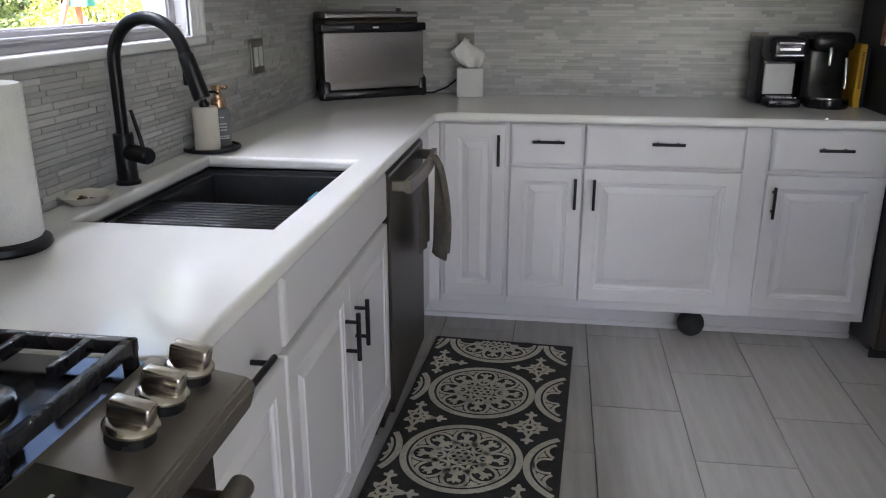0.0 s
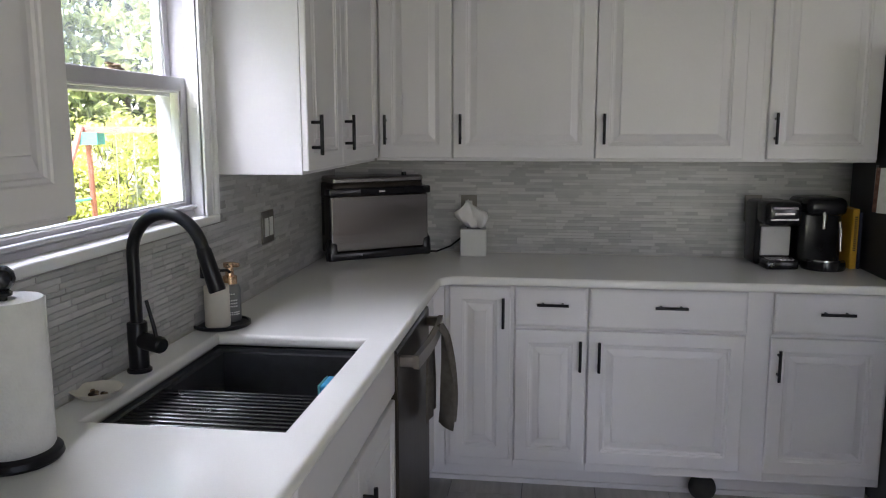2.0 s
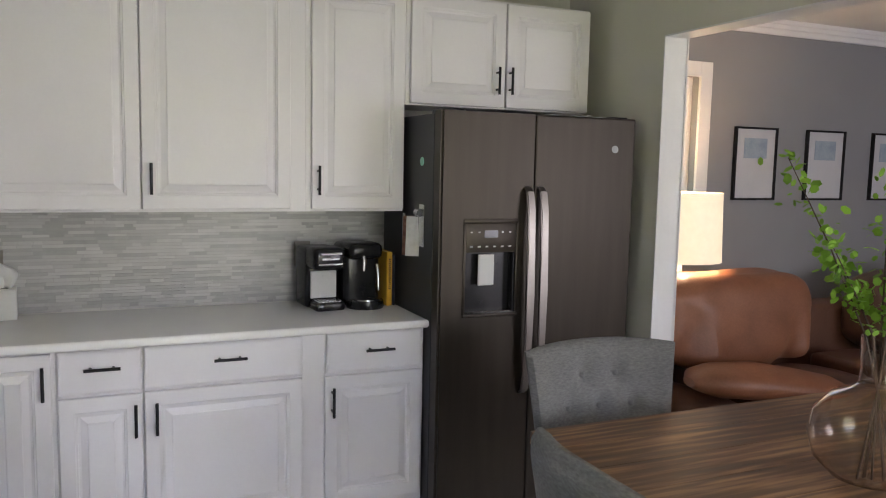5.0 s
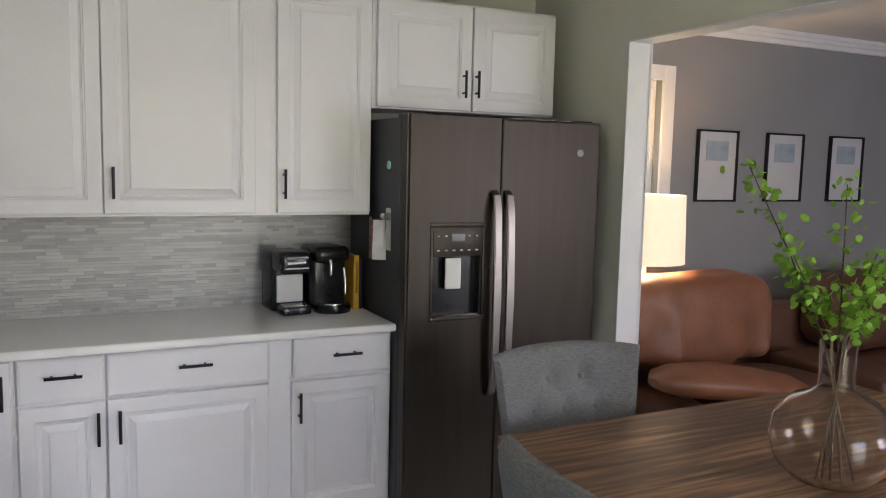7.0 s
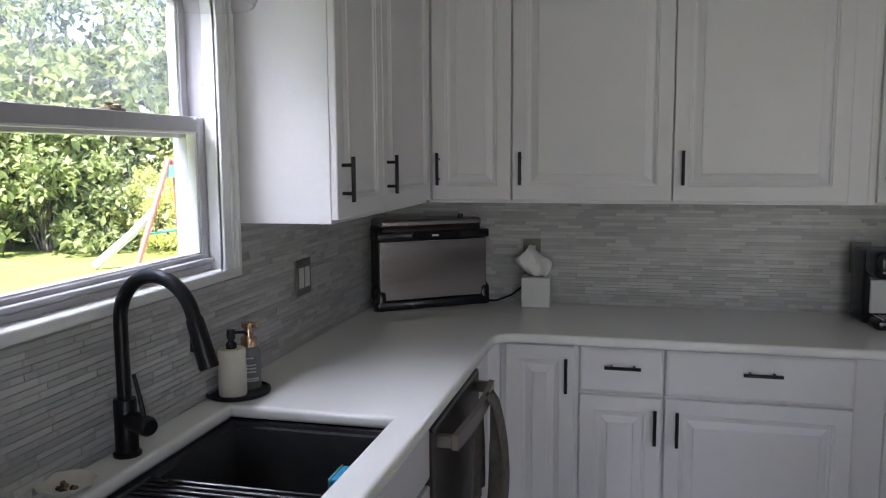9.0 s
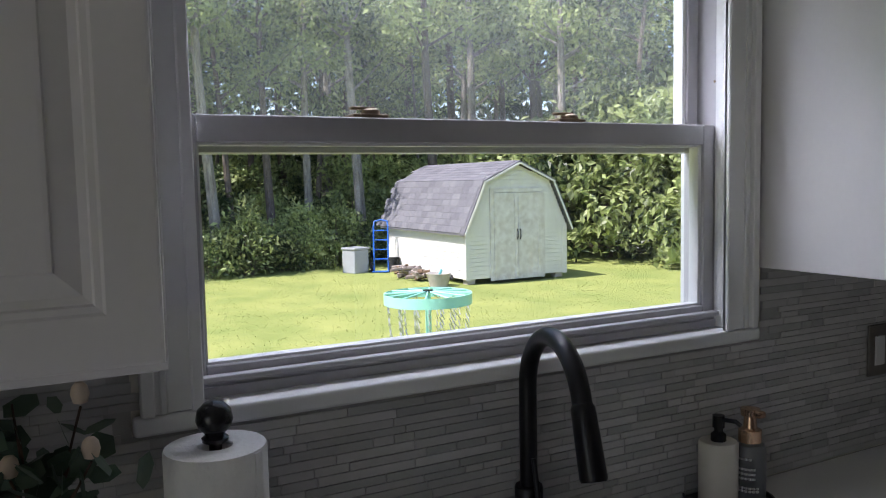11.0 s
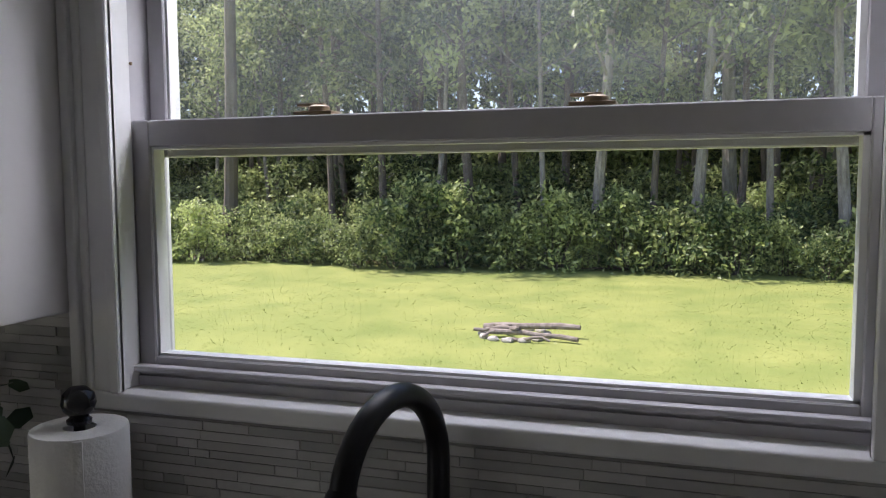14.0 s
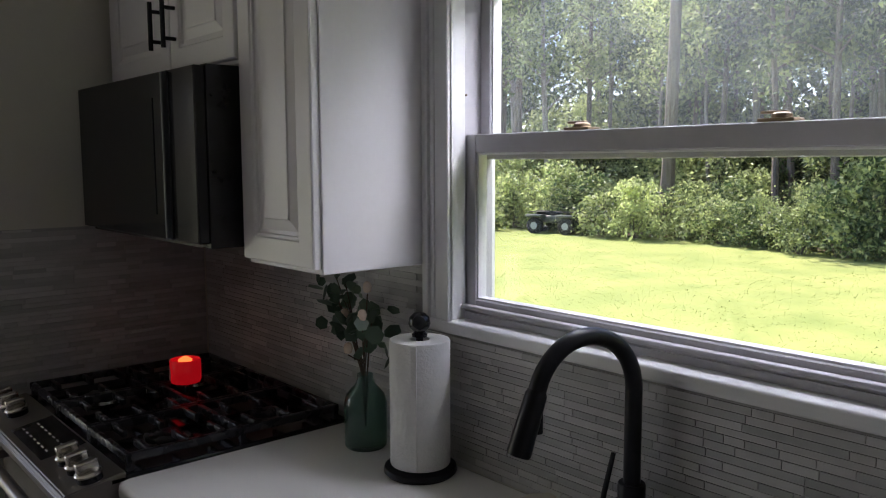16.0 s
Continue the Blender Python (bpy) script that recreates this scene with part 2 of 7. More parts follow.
M_LEATHERSHADE = surf("shaded_brown_leather", (0.075, 0.034, 0.020), (0.135, 0.062, 0.038), 5, 0.45, 0.1, 0.3, 90)
M_SHADE = surf("lampshade_linen", (0.75, 0.70, 0.58), (0.80, 0.75, 0.63), 30, 0.9, 0.03, 0.2, 200, emit=(1.0, 0.80, 0.48, 0.08))
M_BLIND = surf("white_blind_slat", (0.72, 0.71, 0.68), (0.78, 0.77, 0.75), 8, 0.6, 0.05, 0.0, 90)
M_YELLOW = surf("yellow_book_cover", (0.62, 0.33, 0.02), (0.70, 0.40, 0.03), 9, 0.5, 0.06, 0.03, 90)
M_PAGES = surf("book_pages", (0.62, 0.57, 0.46), (0.72, 0.68, 0.56), 40, 0.9, 0.03, 0.2, 200)
M_NAVY = surf("navy_book_cover", (0.02, 0.025, 0.05), (0.03, 0.035, 0.07), 9, 0.5, 0.06, 0.03, 90)
M_LIDGREY = surf("light_grey_cup_plastic", (0.50, 0.50, 0.49), (0.58, 0.58, 0.57), 9, 0.3, 0.06, 0.0, 90)
M_BLUE = surf("blue_sponge", (0.02, 0.22, 0.42), (0.03, 0.32, 0.55), 30, 0.9, 0.05, 0.5, 200)
M_BRONZE = surf("bronze_cover_plate", (0.20, 0.185, 0.16), (0.27, 0.25, 0.22), 12, 0.35, 0.08, 0.02, 90, metal=0.7)
M_BRASS = surf("tarnished_brass_latch", (0.20, 0.14, 0.08), (0.32, 0.24, 0.15), 20, 0.5, 0.1, 0.1, 120, metal=0.5)
M_WARMGLASS = surf("warm_smoky_glass", (0.93, 0.88, 0.82), (0.95, 0.90, 0.84), 5, 0.0, 0.0, 0.0, 90, trans=1.0, ior=1.3)
M_CLEAR = surf("clear_glass", (0.97, 0.97, 0.97), (0.98, 0.98, 0.98), 5, 0.0, 0.0, 0.0, 90, trans=1.0, ior=1.35)
M_GREENGLASS = surf("green_bottle_glass", (0.30, 0.50, 0.42), (0.36, 0.55, 0.47), 5, 0.05, 0.02, 0.0, 90, trans=0.9, ior=1.45)
M_RED = surf("glowing_red_candle_glass", (0.5, 0.01, 0.015), (0.6, 0.02, 0.02), 12, 0.2, 0.05, 0.0, 90, emit=(1.0, 0.010, 0.016, 0.10))
M_FLAME = surf("candle_light", (1.0, 0.5, 0.2), (1.0, 0.6, 0.3), 12, 0.5, 0.0, 0.0, 90, emit=(1.0, 0.16, 0.03, 0.8))
M_SILVER = surf("silver_clip", (0.6, 0.6, 0.6), (0.7, 0.7, 0.7), 12, 0.2, 0.05, 0.0, 90, metal=1.0)
M_CARD = surf("patterned_card", (0.55, 0.53, 0.50), (0.70, 0.69, 0.66), 30, 0.6, 0.05, 0.0, 90)
M_CARDBROWN = surf("brown_floral_card", (0.10, 0.035, 0.02), (0.42, 0.20, 0.13), 55, 0.6, 0.05, 0.0, 90)
M_SCREEN = surf("dark_display", (0.004, 0.004, 0.005), (0.008, 0.008, 0.01), 12, 0.1, 0.03, 0.0, 90)
M_MARK = surf("light_grey_marking", (0.55, 0.55, 0.55), (0.62, 0.62, 0.62), 12, 0.5, 0.03, 0.0, 90)
M_ART = surf("framed_print", (0.52, 0.53, 0.55), (0.62, 0.62, 0.64), 4, 0.25, 0.05, 0.0, 90)
M_ARTBLUE = surf("pale_blue_print", (0.26, 0.33, 0.42), (0.42, 0.48, 0.54), 14, 0.25, 0.05, 0.0, 90)
M_MINT = surf("mint_green_powder_coat", (0.30, 0.68, 0.55), (0.36, 0.75, 0.61), 9, 0.4, 0.06, 0.02, 90)
M_CHAIN = surf("galvanised_chain", (0.5, 0.5, 0.5), (0.65, 0.65, 0.65), 20, 0.35, 0.1, 0.0, 90, metal=0.9)
M_SIDING = surf("white_siding", (0.62, 0.62, 0.58), (0.74, 0.74, 0.70), 3, 0.55, 0.06, 0.05, 60)
M_SHINGLE = surf("grey_shingle", (0.10, 0.10, 0.115), (0.19, 0.19, 0.205), 30, 0.9, 0.05, 0.5, 120, per_piece=0.4)
M_PEEL = surf("peeling_white_door_paint", (0.50, 0.47, 0.42), (0.74, 0.74, 0.71), 7, 0.6, 0.08, 0.15, 40)
M_BARK = surf("grey_brown_bark", (0.075, 0.058, 0.045), (0.22, 0.185, 0.155), 5, 0.95, 0.04, 0.9, 22, stretch=(3, 3, 0.6))
M_BARKPALE = surf("pale_lichen_bark", (0.13, 0.112, 0.092), (0.40, 0.37, 0.325), 4, 0.95, 0.04, 0.9, 22, stretch=(3, 3, 0.6))
M_LOG = surf("weathered_log", (0.13, 0.105, 0.088), (0.38, 0.33, 0.29), 9, 0.95, 0.04, 0.8, 30, stretch=(1, 1, 1))
M_STONE = surf("pale_fire_ring_stone", (0.34, 0.31, 0.27), (0.52, 0.49, 0.44), 9, 0.9, 0.04, 0.6, 40)
M_LAWN = surf("lawn_grass", (0.14, 0.195, 0.042), (0.31, 0.33, 0.098), 0.9, 0.95, 0.03, 0.7, 60, detail=10, fine=0.35)
M_BLADE = leaf_mat("grass_blade", (0.16, 0.24, 0.045), (0.37, 0.40, 0.12), 0.4)
M_LEAF = leaf_mat("oak_leaf", (0.045, 0.075, 0.03), (0.46, 0.54, 0.22), 0.48)
M_SHRUB = leaf_mat("shrub_leaf", (0.075, 0.125, 0.048), (0.60, 0.68, 0.29), 0.5)
M_YELLEAF = leaf_mat("yellow_green_leaf", (0.36, 0.42, 0.09), (0.78, 0.79, 0.28), 0.45)
# near-black green paints the shadowed depth of the woods
M_FARSHADE = leaf_mat("shaded_far_leaf", (0.015, 0.035, 0.010), (0.06, 0.10, 0.028))
M_TWIGLEAF = leaf_mat("bright_green_leaf", (0.13, 0.30, 0.02), (0.22, 0.42, 0.04), 0.3)
M_EUC = leaf_mat("eucalyptus_leaf", (0.055, 0.095, 0.06), (0.15, 0.21, 0.14), 0.2)
M_BUD = surf("pale_peach_bud", (0.55, 0.42, 0.30), (0.66, 0.55, 0.44), 20, 0.7, 0.05, 0.2, 90)
M_STEM = surf("brown_twig", (0.05, 0.03, 0.02), (0.09, 0.06, 0.04), 20, 0.8, 0.05, 0.3, 120)
M_FENCE = surf("white_vinyl_fence", (0.60, 0.62, 0.62), (0.70, 0.72, 0.72), 2, 0.5, 0.05, 0.02, 50)
M_REDPAINT = surf("faded_red_metal", (0.46, 0.15, 0.12), (0.56, 0.21, 0.18), 6, 0.5, 0.08, 0.05, 60)
M_TEAL = surf("teal_metal", (0.10, 0.42, 0.44), (0.15, 0.50, 0.52), 6, 0.5, 0.08, 0.05, 60)
M_TRUCKBLUE = surf("blue_powder_coat", (0.015, 0.11, 0.48), (0.025, 0.15, 0.58), 6, 0.4, 0.06, 0.02, 60)
M_RUBBER = surf("black_rubber", (0.012, 0.012, 0.012), (0.025, 0.025, 0.024), 20, 0.8, 0.06, 0.2, 120)
M_BIN = surf("grey_plastic_bin", (0.30, 0.32, 0.34), (0.37, 0.39, 0.41), 6, 0.5, 0.06, 0.02, 60)
M_ATV = surf("faded_green_plastic", (0.05, 0.06, 0.05), (0.10, 0.11, 0.095), 6, 0.45, 0.06, 0.02, 60)
M_EARTH = surf("bare_earth", (0.12, 0.075, 0.045), (0.22, 0.15, 0.10), 6, 0.95, 0.03, 0.8, 60)
M_PATIO = surf("patio_table_grey", (0.28, 0.29, 0.31), (0.36, 0.37, 0.39), 6, 0.35, 0.06, 0.02, 60)
M_PANE = pane_mat("window_pane", 0.003)
# upper pane: a larger pale translucent share mixed in
M_PANEHAZE = pane_mat("hazy_window_pane", 0.042)
M_CARPET = surf("living_floor_oak", (0.12, 0.07, 0.04), (0.22, 0.14, 0.085), 3, 0.4, 0.06, 0.05, 60, stretch=(1, 8, 1))


# ---- builders ----
def part(name, bm, material, parent=None, label="", smooth=False, m=None):
    me = bpy.data.meshes.new(name)
    bmesh.ops.recalc_face_normals(bm, faces=bm.faces[:])
    bm.to_mesh(me)
    bm.free()
    me.materials.append(material)
    if smooth:
        for p in me.polygons:
            p.use_smooth = True
        me.set_sharp_from_angle(angle=radians(38))
    ob = new(name, me)
    ob.parent = parent
    if m is not None:
        ob.matrix_basis = m
    return tagged(ob, label)


def thing(name, label, category, m=None, group="", kind=""):
    ob = new(name)
    ob.empty_display_size = 0.1
    if m is not None:
        ob.matrix_basis = m
    return tagged(ob, label, category, group, kind)


def setting(name, bm, material, label="", m=None, smooth=False):
    ob = part(name, bm, material, None, label, smooth, m)
    return tagged(ob, kind="structure", category=name.split("_")[0])


def box(bm, x0, x1, y0, y1, z0, z1, bevel=0.0, seg=2):
    r = bmesh.ops.create_cube(bm, size=1, matrix=Matrix.Translation(((x0 + x1) / 2, (y0 + y1) / 2, (z0 + z1) / 2)) @ Matrix.Diagonal((x1 - x0, y1 - y0, z1 - z0, 1)))
    if bevel:
        es = {e for v in r["verts"] for e in v.link_edges}
        bmesh.ops.bevel(bm, geom=list(es), offset=bevel, segments=seg, affect="EDGES", profile=0.5)
    return bm


def boxes(*args, bevel=0.0, seg=2):
    bm = bmesh.new()
    for a in args:
        box(bm, *a, bevel=bevel, seg=seg)
    return bm


def tube(bm, pts, radii, seg=10, caps=True):
    pts = [Vector(p) for p in pts]
    if not isinstance(radii, (list, tuple)):
        radii = [radii] * len(pts)
    rings, side = [], None
    for i, p in enumerate(pts):
        d = (pts[min(i + 1, len(pts) - 1)] - pts[max(i - 1, 0)]).normalized()
        if side is None:
            side = d.orthogonal().normalized()
        side = (side - d * side.dot(d)).normalized()
        up = d.cross(side)
        rings.append([bm.verts.new(p + (side * math.cos(a) + up * math.sin(a)) * radii[i]) for a in [2 * math.pi * k / seg for k in range(seg)]])
    for a, b in zip(rings, rings[1:]):
        for k in range(seg):
            bm.faces.new((a[k], a[(k + 1) % seg], b[(k + 1) % seg], b[k]))
    if caps:
        bm.faces.new(rings[0][::-1])
        bm.faces.new(rings[-1])
    return bm


def lathe(bm, profile, seg=28, c=(0, 0, 0), close=False):
    rings = []
    for r, z in profile:
        rings.append([bm.verts.new((c[0] + max(r, 1e-4) * math.cos(2 * math.pi * k / seg), c[1] + max(r, 1e-4) * math.sin(2 * math.pi * k / seg), c[2] + z)) for k in range(seg)])
    pairs = list(zip(rings, rings[1:])) + ([(rings[-1], rings[0])] if close else [])
    for a, b in pairs:
        for k in range(seg):
            bm.faces.new((a[k], a[(k + 1) % seg], b[(k + 1) % seg], b[k]))
    if not close:
        bm.faces.new(rings[0][::-1])
        bm.faces.new(rings[-1])
    return bm


def B():
    return bmesh.new()


def rect_loops(bm, x0, x1, z0, z1, loops):
    """A front of nested rectangles: loops of (inset, y)."""
    rings = []
    for i, y in loops:
        rings.append([bm.verts.new(v) for v in ((x0 + i, y, z0 + i), (x1 - i, y, z0 + i), (x1 - i, y, z1 - i), (x0 + i, y, z1 - i))])
    for a, b in zip(rings, rings[1:]):
        for k in range(4):
            bm.faces.new((a[k], a[(k + 1) % 4], b[(k + 1) % 4], b[k]))
    bm.faces.new(rings[0][::-1])
    bm.faces.new(rings[-1])
    return bm


def raised_front(x0, x1, z0, z1, t=0.02, rail=0.058):
    return rect_loops(B(), x0, x1, z0, z1, [(0, 0), (0, -t + 0.004), (0.0015, -t + 0.001), (0.004, -t), (rail - 0.006, -t), (rail - 0.003, -t + 0.003), (rail + 0.003, -t + 0.004),
                                            (rail + 0.005, -t + 0.009), (rail + 0.013, -t + 0.0105), (rail + 0.036, -t + 0.004), (rail + 0.038, -t + 0.0015), (rail + 0.042, -t + 0.001)])


def slab_front(x0, x1, z0, z1, t=0.02):
    return rect_loops(B(), x0, x1, z0, z1, [(0, 0), (0, -t + 0.007), (0.003, -t + 0.003), (0.008, -t + 0.001), (0.012, -t)])


def bar_handle(x, z, length, vertical=True, y=-0.02):
    bm = B()
    d = Vector((0, 0, 1)) if vertical else Vector((1, 0, 0))
    c = Vector((x, y - 0.032, z))
    tube(bm, [c - d * length / 2, c + d * length / 2], 0.006, 10)
    for s in (-1, 1):
        p = c + d * s * length * 0.31
        tube(bm, [p + Vector((0, 0.034, 0)), p], 0.005, 8)
    return bm


def cabinet(name, label, m, w, z0, z1, depth, fronts, group):
    """A cabinet unit, front at local y 0. fronts: (kind, x0, x1, z0, z1, handle) with handle (vertical, x, z)."""
    c = thing(name, label, "cabinet", m, group)
    part("body", boxes((0, w, 0, depth, z0, z1), bevel=0.0015, seg=1), M_CAB, c)
    for kind, x0, x1, a, b, h in fronts:
        f = part("drawer" if kind == "drawer" else "door", slab_front(x0, x1, a, b) if kind != "door" else raised_front(x0, x1, a, b), M_CAB, c)
        if h:
            part("handle", bar_handle(h[1], h[2], 0.122, h[0]), M_BLACK, f, "matte black bar handle", True)
    return c


def curve_slab(name, outer, holes, z_mid, half, bevel, material, kind_label):
    cu = bpy.data.curves.new(name, "CURVE")
    cu.dimensions, cu.fill_mode = "2D", "BOTH"
    cu.extrude, cu.bevel_depth, cu.bevel_resolution, cu.offset = half - bevel, bevel, 3, -bevel
    for loop in [outer] + holes:
        s = cu.splines.new("POLY")
        s.points.add(len(loop) - 1)
        for p, (x, y) in zip(s.points, loop):
            p.co = (x, y, 0, 1)
        s.use_cyclic_u = True
    tmp = bpy.data.objects.new(name, cu)
    me = bpy.data.meshes.new_from_object(tmp)
    bpy.data.objects.remove(tmp)
    me.materials.clear()
    me.materials.append(material)
    ob = new(name, me)
    ob.location.z = z_mid
    return tagged(ob, kind_label)


def text_part(name, body, size, material, parent, m, label=""):
    cu = bpy.data.curves.new(name, "FONT")
    cu.body, cu.size, cu.extrude, cu.align_x = body, size, 0.0004, "CENTER"
    tmp = bpy.data.objects.new(name, cu)
    me = bpy.data.meshes.new_from_object(tmp)
    bpy.data.objects.remove(tmp)
    me.materials.clear()
    me.materials.append(material)
    ob = new(name, me)
    ob.parent, ob.matrix_basis = parent, m
    return tagged(ob, label)

# ---- large structure ----
CEIL, CT, GROUND = 2.455, 0.915, -0.8
WY0, WY1, WZ0, WZ1 = -2.437, -1.375, 1.225, 1.985      # kitchen window opening
EX0, EX1 = 3.30, 3.415                                  # wall to the living room
LY = 0.05                                               # north wall of the living room

setting("floor", boxes((-0.16, EX1, -5.75, 0.15, -0.10, -0.006)), M_FGROUT, "grey porcelain plank tile floor with dark grout")
setting("wall_west", boxes((-0.136, 0, -5.6, WY0, -0.1, CEIL), (-0.136, 0, WY1, 0.15, -0.1, CEIL), (-0.136, 0, WY0, WY1, -0.1, WZ0), (-0.136, 0, WY0, WY1, WZ1, CEIL)), M_WALL, "cream painted wall with a marble strip backsplash")
setting("wall_north", boxes((0.0, EX1, 0.0, 0.15, -0.1, CEIL)), M_WALL, "cream painted wall with a marble strip backsplash")
setting("wall_east", boxes((EX0, EX1, -0.776, 0.0, -0.006, CEIL), (EX0, EX1, -3.6, -0.776, 2.134, CEIL), (EX0, EX1, -5.6, -3.6, -0.006, CEIL)), M_WALL, "cream painted wall with a wide cased opening")
setting("wall_south", boxes((-0.16, 1.75, -5.75, -5.6, -0.1, CEIL), (3.15, 7.1, -5.75, -5.6, -0.1, CEIL), (1.75, 3.15, -5.75, -5.6, 2.12, CEIL)), M_WALL, "cream painted wall around the added door")
setting("wall_return", boxes((0.0, 0.72, -3.75, -3.64, -0.006, CEIL)), M_WALL, "short cream wall beside the range")
setting("ceiling", boxes((-0.16, 7.1, -5.75, 0.2, CEIL, CEIL + 0.1)), M_CEIL, "white painted ceiling")
setting("living_floor", boxes((EX1, 7.1, -5.6, 0.2, -0.1, -0.004)), M_CARPET, "brown oak floor")
LWX0, LWX1, LWZ0, LWZ1 = 3.62, 4.215, 1.06, 2.09
setting("living_wall_north", boxes((EX1, LWX0, LY, LY + 0.15, -0.004, CEIL), (LWX1, 7.1, LY, LY + 0.15, -0.004, CEIL), (LWX0, LWX1, LY, LY + 0.15, -0.004, LWZ0), (LWX0, LWX1, LY, LY + 0.15, LWZ1, CEIL)), M_GREYWALL, "grey painted living room wall")
setting("living_wall_east", boxes((7.0, 7.1, -5.6, LY, -0.004, CEIL)), M_GREYWALL, "grey painted living room wall")
crown = B()
for y, z, d in ((0.0, 0.0, 0.022), (0.022, 0.0, 0.018), (0.04, 0.0, 0.012)):
    box(crown, EX1, 7.0, LY - y - d, LY - y, CEIL - 0.085 + y * 1.4, CEIL, 0.004)
setting("trim_crown", crown, M_TRIM, "white crown moulding")
setting("trim_opening", boxes((EX0 - 0.004, EX1 + 0.004, -0.782, -0.7765, -0.004, 2.134), (EX0 - 0.004, EX1 + 0.004, -3.6, -0.782, 2.128, 2.1345), (EX1, EX1 + 0.012, -0.782, -0.71, 0.0, 2.20)), M_TRIM, "white painted opening lining")

# glass door behind the walk: out of view, added to go with the fill lamp
door = thing("door_1", "unseen white framed sliding door, added round the fill lamp", "door", pose(1.75, -5.68, 0), kind="structure")
for x0 in (0.0, 0.70):
    part("frame", boxes((x0, x0 + 0.07, 0, 0.05, 0, 2.12), (x0 + 0.63, x0 + 0.698, 0, 0.05, 0, 2.12), (x0 + 0.07, x0 + 0.63, 0, 0.05, 0, 0.12), (x0 + 0.07, x0 + 0.63, 0, 0.05, 2.02, 2.12)), M_TRIM, door)

# kitchen window
win = thing("window_1", "white double-hung kitchen window with two sashes", "window", kind="structure")
WO = [(-0.134, -0.045, WY0, WY0 + 0.011, WZ0, WZ1), (-0.134, -0.045, WY1 - 0.011, WY1, WZ0, WZ1), (-0.134, -0.045, WY0 + 0.012, WY1 - 0.012, WZ1 - 0.012, WZ1)]
part("jamb", boxes(*WO), M_VINYLSHADE, win)
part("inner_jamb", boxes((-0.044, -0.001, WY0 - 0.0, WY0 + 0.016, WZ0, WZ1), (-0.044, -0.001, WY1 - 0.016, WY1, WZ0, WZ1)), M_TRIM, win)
part("sill_track", boxes((-0.134, -0.04, WY0 + 0.012, WY1 - 0.012, WZ0 - 0.002, WZ0 + 0.022), (-0.055, -0.045, WY0 + 0.012, WY1 - 0.012, WZ0 + 0.022, WZ0 + 0.030)), M_VINYLSHADE, win)
part("outer_frame", boxes((-0.150, -0.137, WY0 - 0.06, WY0 + 0.004, WZ0 - 0.05, WZ1), (-0.150, -0.137, WY1 - 0.004, WY1 + 0.06, WZ0 - 0.05, WZ1), (-0.150, -0.137, WY0 + 0.004, WY1 - 0.004, WZ0 - 0.05, WZ0 + 0.012)), M_TRIM, win, "white outer frame")


def sash(x0, x1, z0, z1, stile, low, high, pane_mat_used, name):
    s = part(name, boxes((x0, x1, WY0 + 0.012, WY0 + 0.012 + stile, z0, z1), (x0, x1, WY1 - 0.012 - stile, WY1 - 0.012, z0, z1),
                         (x0, x1, WY0 + 0.012 + stile, WY1 - 0.012 - stile, z0, z0 + low), (x0, x1, WY0 + 0.012 + stile, WY1 - 0.012 - stile, z1 - high, z1), bevel=0.002, seg=1), M_VINYLSHADE, win)
    bead = B()
    ya, yb, za, zb = WY0 + 0.012 + stile, WY1 - 0.012 - stile, z0 + low, z1 - high
    for y0, y1, a, b in ((ya, ya + 0.004, za, zb), (yb - 0.008, yb, za, zb), (ya, yb, za, za + 0.004), (ya, yb, zb - 0.004, zb)):
        box(bead, x0 + 0.006, x1 - 0.006, y0, y1, a, b)
    part("bead", bead, M_TRIM, s)
    xm = (x0 + x1) / 2
    p = part("pane", boxes((xm - 0.002, xm + 0.002, ya + 0.002, yb - 0.002, za + 0.002, zb - 0.002)), pane_mat_used, s)
    p.visible_shadow = False
    return s


low_sash = sash(-0.088, -0.050, 1.256, 1.636, 0.030, 0.020, 0.040, M_PANE, "lower_sash")
up_sash = sash(-0.132, -0.094, 1.582, 1.972, 0.030, 0.040, 0.036, M_PANEHAZE, "upper_sash")
part("lift_rail", boxes((-0.05, -0.030, WY0 + 0.012, WY1 - 0.012, 1.254, 1.264), bevel=0.003), M_VINYLSHADE, low_sash)
for y in (-2.125, -1.735):
    la = B()
    box(la, -0.092, -0.055, y - 0.03, y + 0.03, 1.636, 1.642, 0.002)
    lathe(la, [(0.016, 0), (0.016, 0.006), (0.010, 0.009)], 14, (-0.07, y + 0.004, 1.642))
    box(la, -0.078, -0.066, y - 0.030, y + 0.012, 1.649, 1.654, 0.002)
    part("sash_lock", la, M_BRASS, low_sash, "tarnished brass sash lock", True)
for y in (WY0 + 0.019, WY1 - 0.019):
    part("screw", lathe(B(), [(0.003, 0), (0.002, 0.002)], 8), M_BRASS, win, "", False, pose(-0.045, y, 1.72, 0, 90, 0))
stool = B()
box(stool, -0.05, 0.014, -2.504, -1.322, 1.205, 1.232, 0.006, 3)
setting("window_sill", stool, M_TRIM, "white painted window stool", smooth=True)


def casing(name, y0, y1, z0, z1, vert=True):
    bm = B()
    w = (y1 - y0) if vert else (z1 - z0)
    for a, b, d in ((0.0, 1.0, 0.010), (0.0, 0.22, 0.020), (0.30, 0.42, 0.014), (0.80, 1.0, 0.016)):
        if vert:
            box(bm, 0.0015, d, y0 + a * w, y0 + b * w, z0, z1, 0.002, 1)
        else:
            box(bm, 0.0015, d, y0, y1, z0 + a * w, z0 + b * w, 0.002, 1)
    return setting(name, bm, M_TRIM, "white moulded window casing")


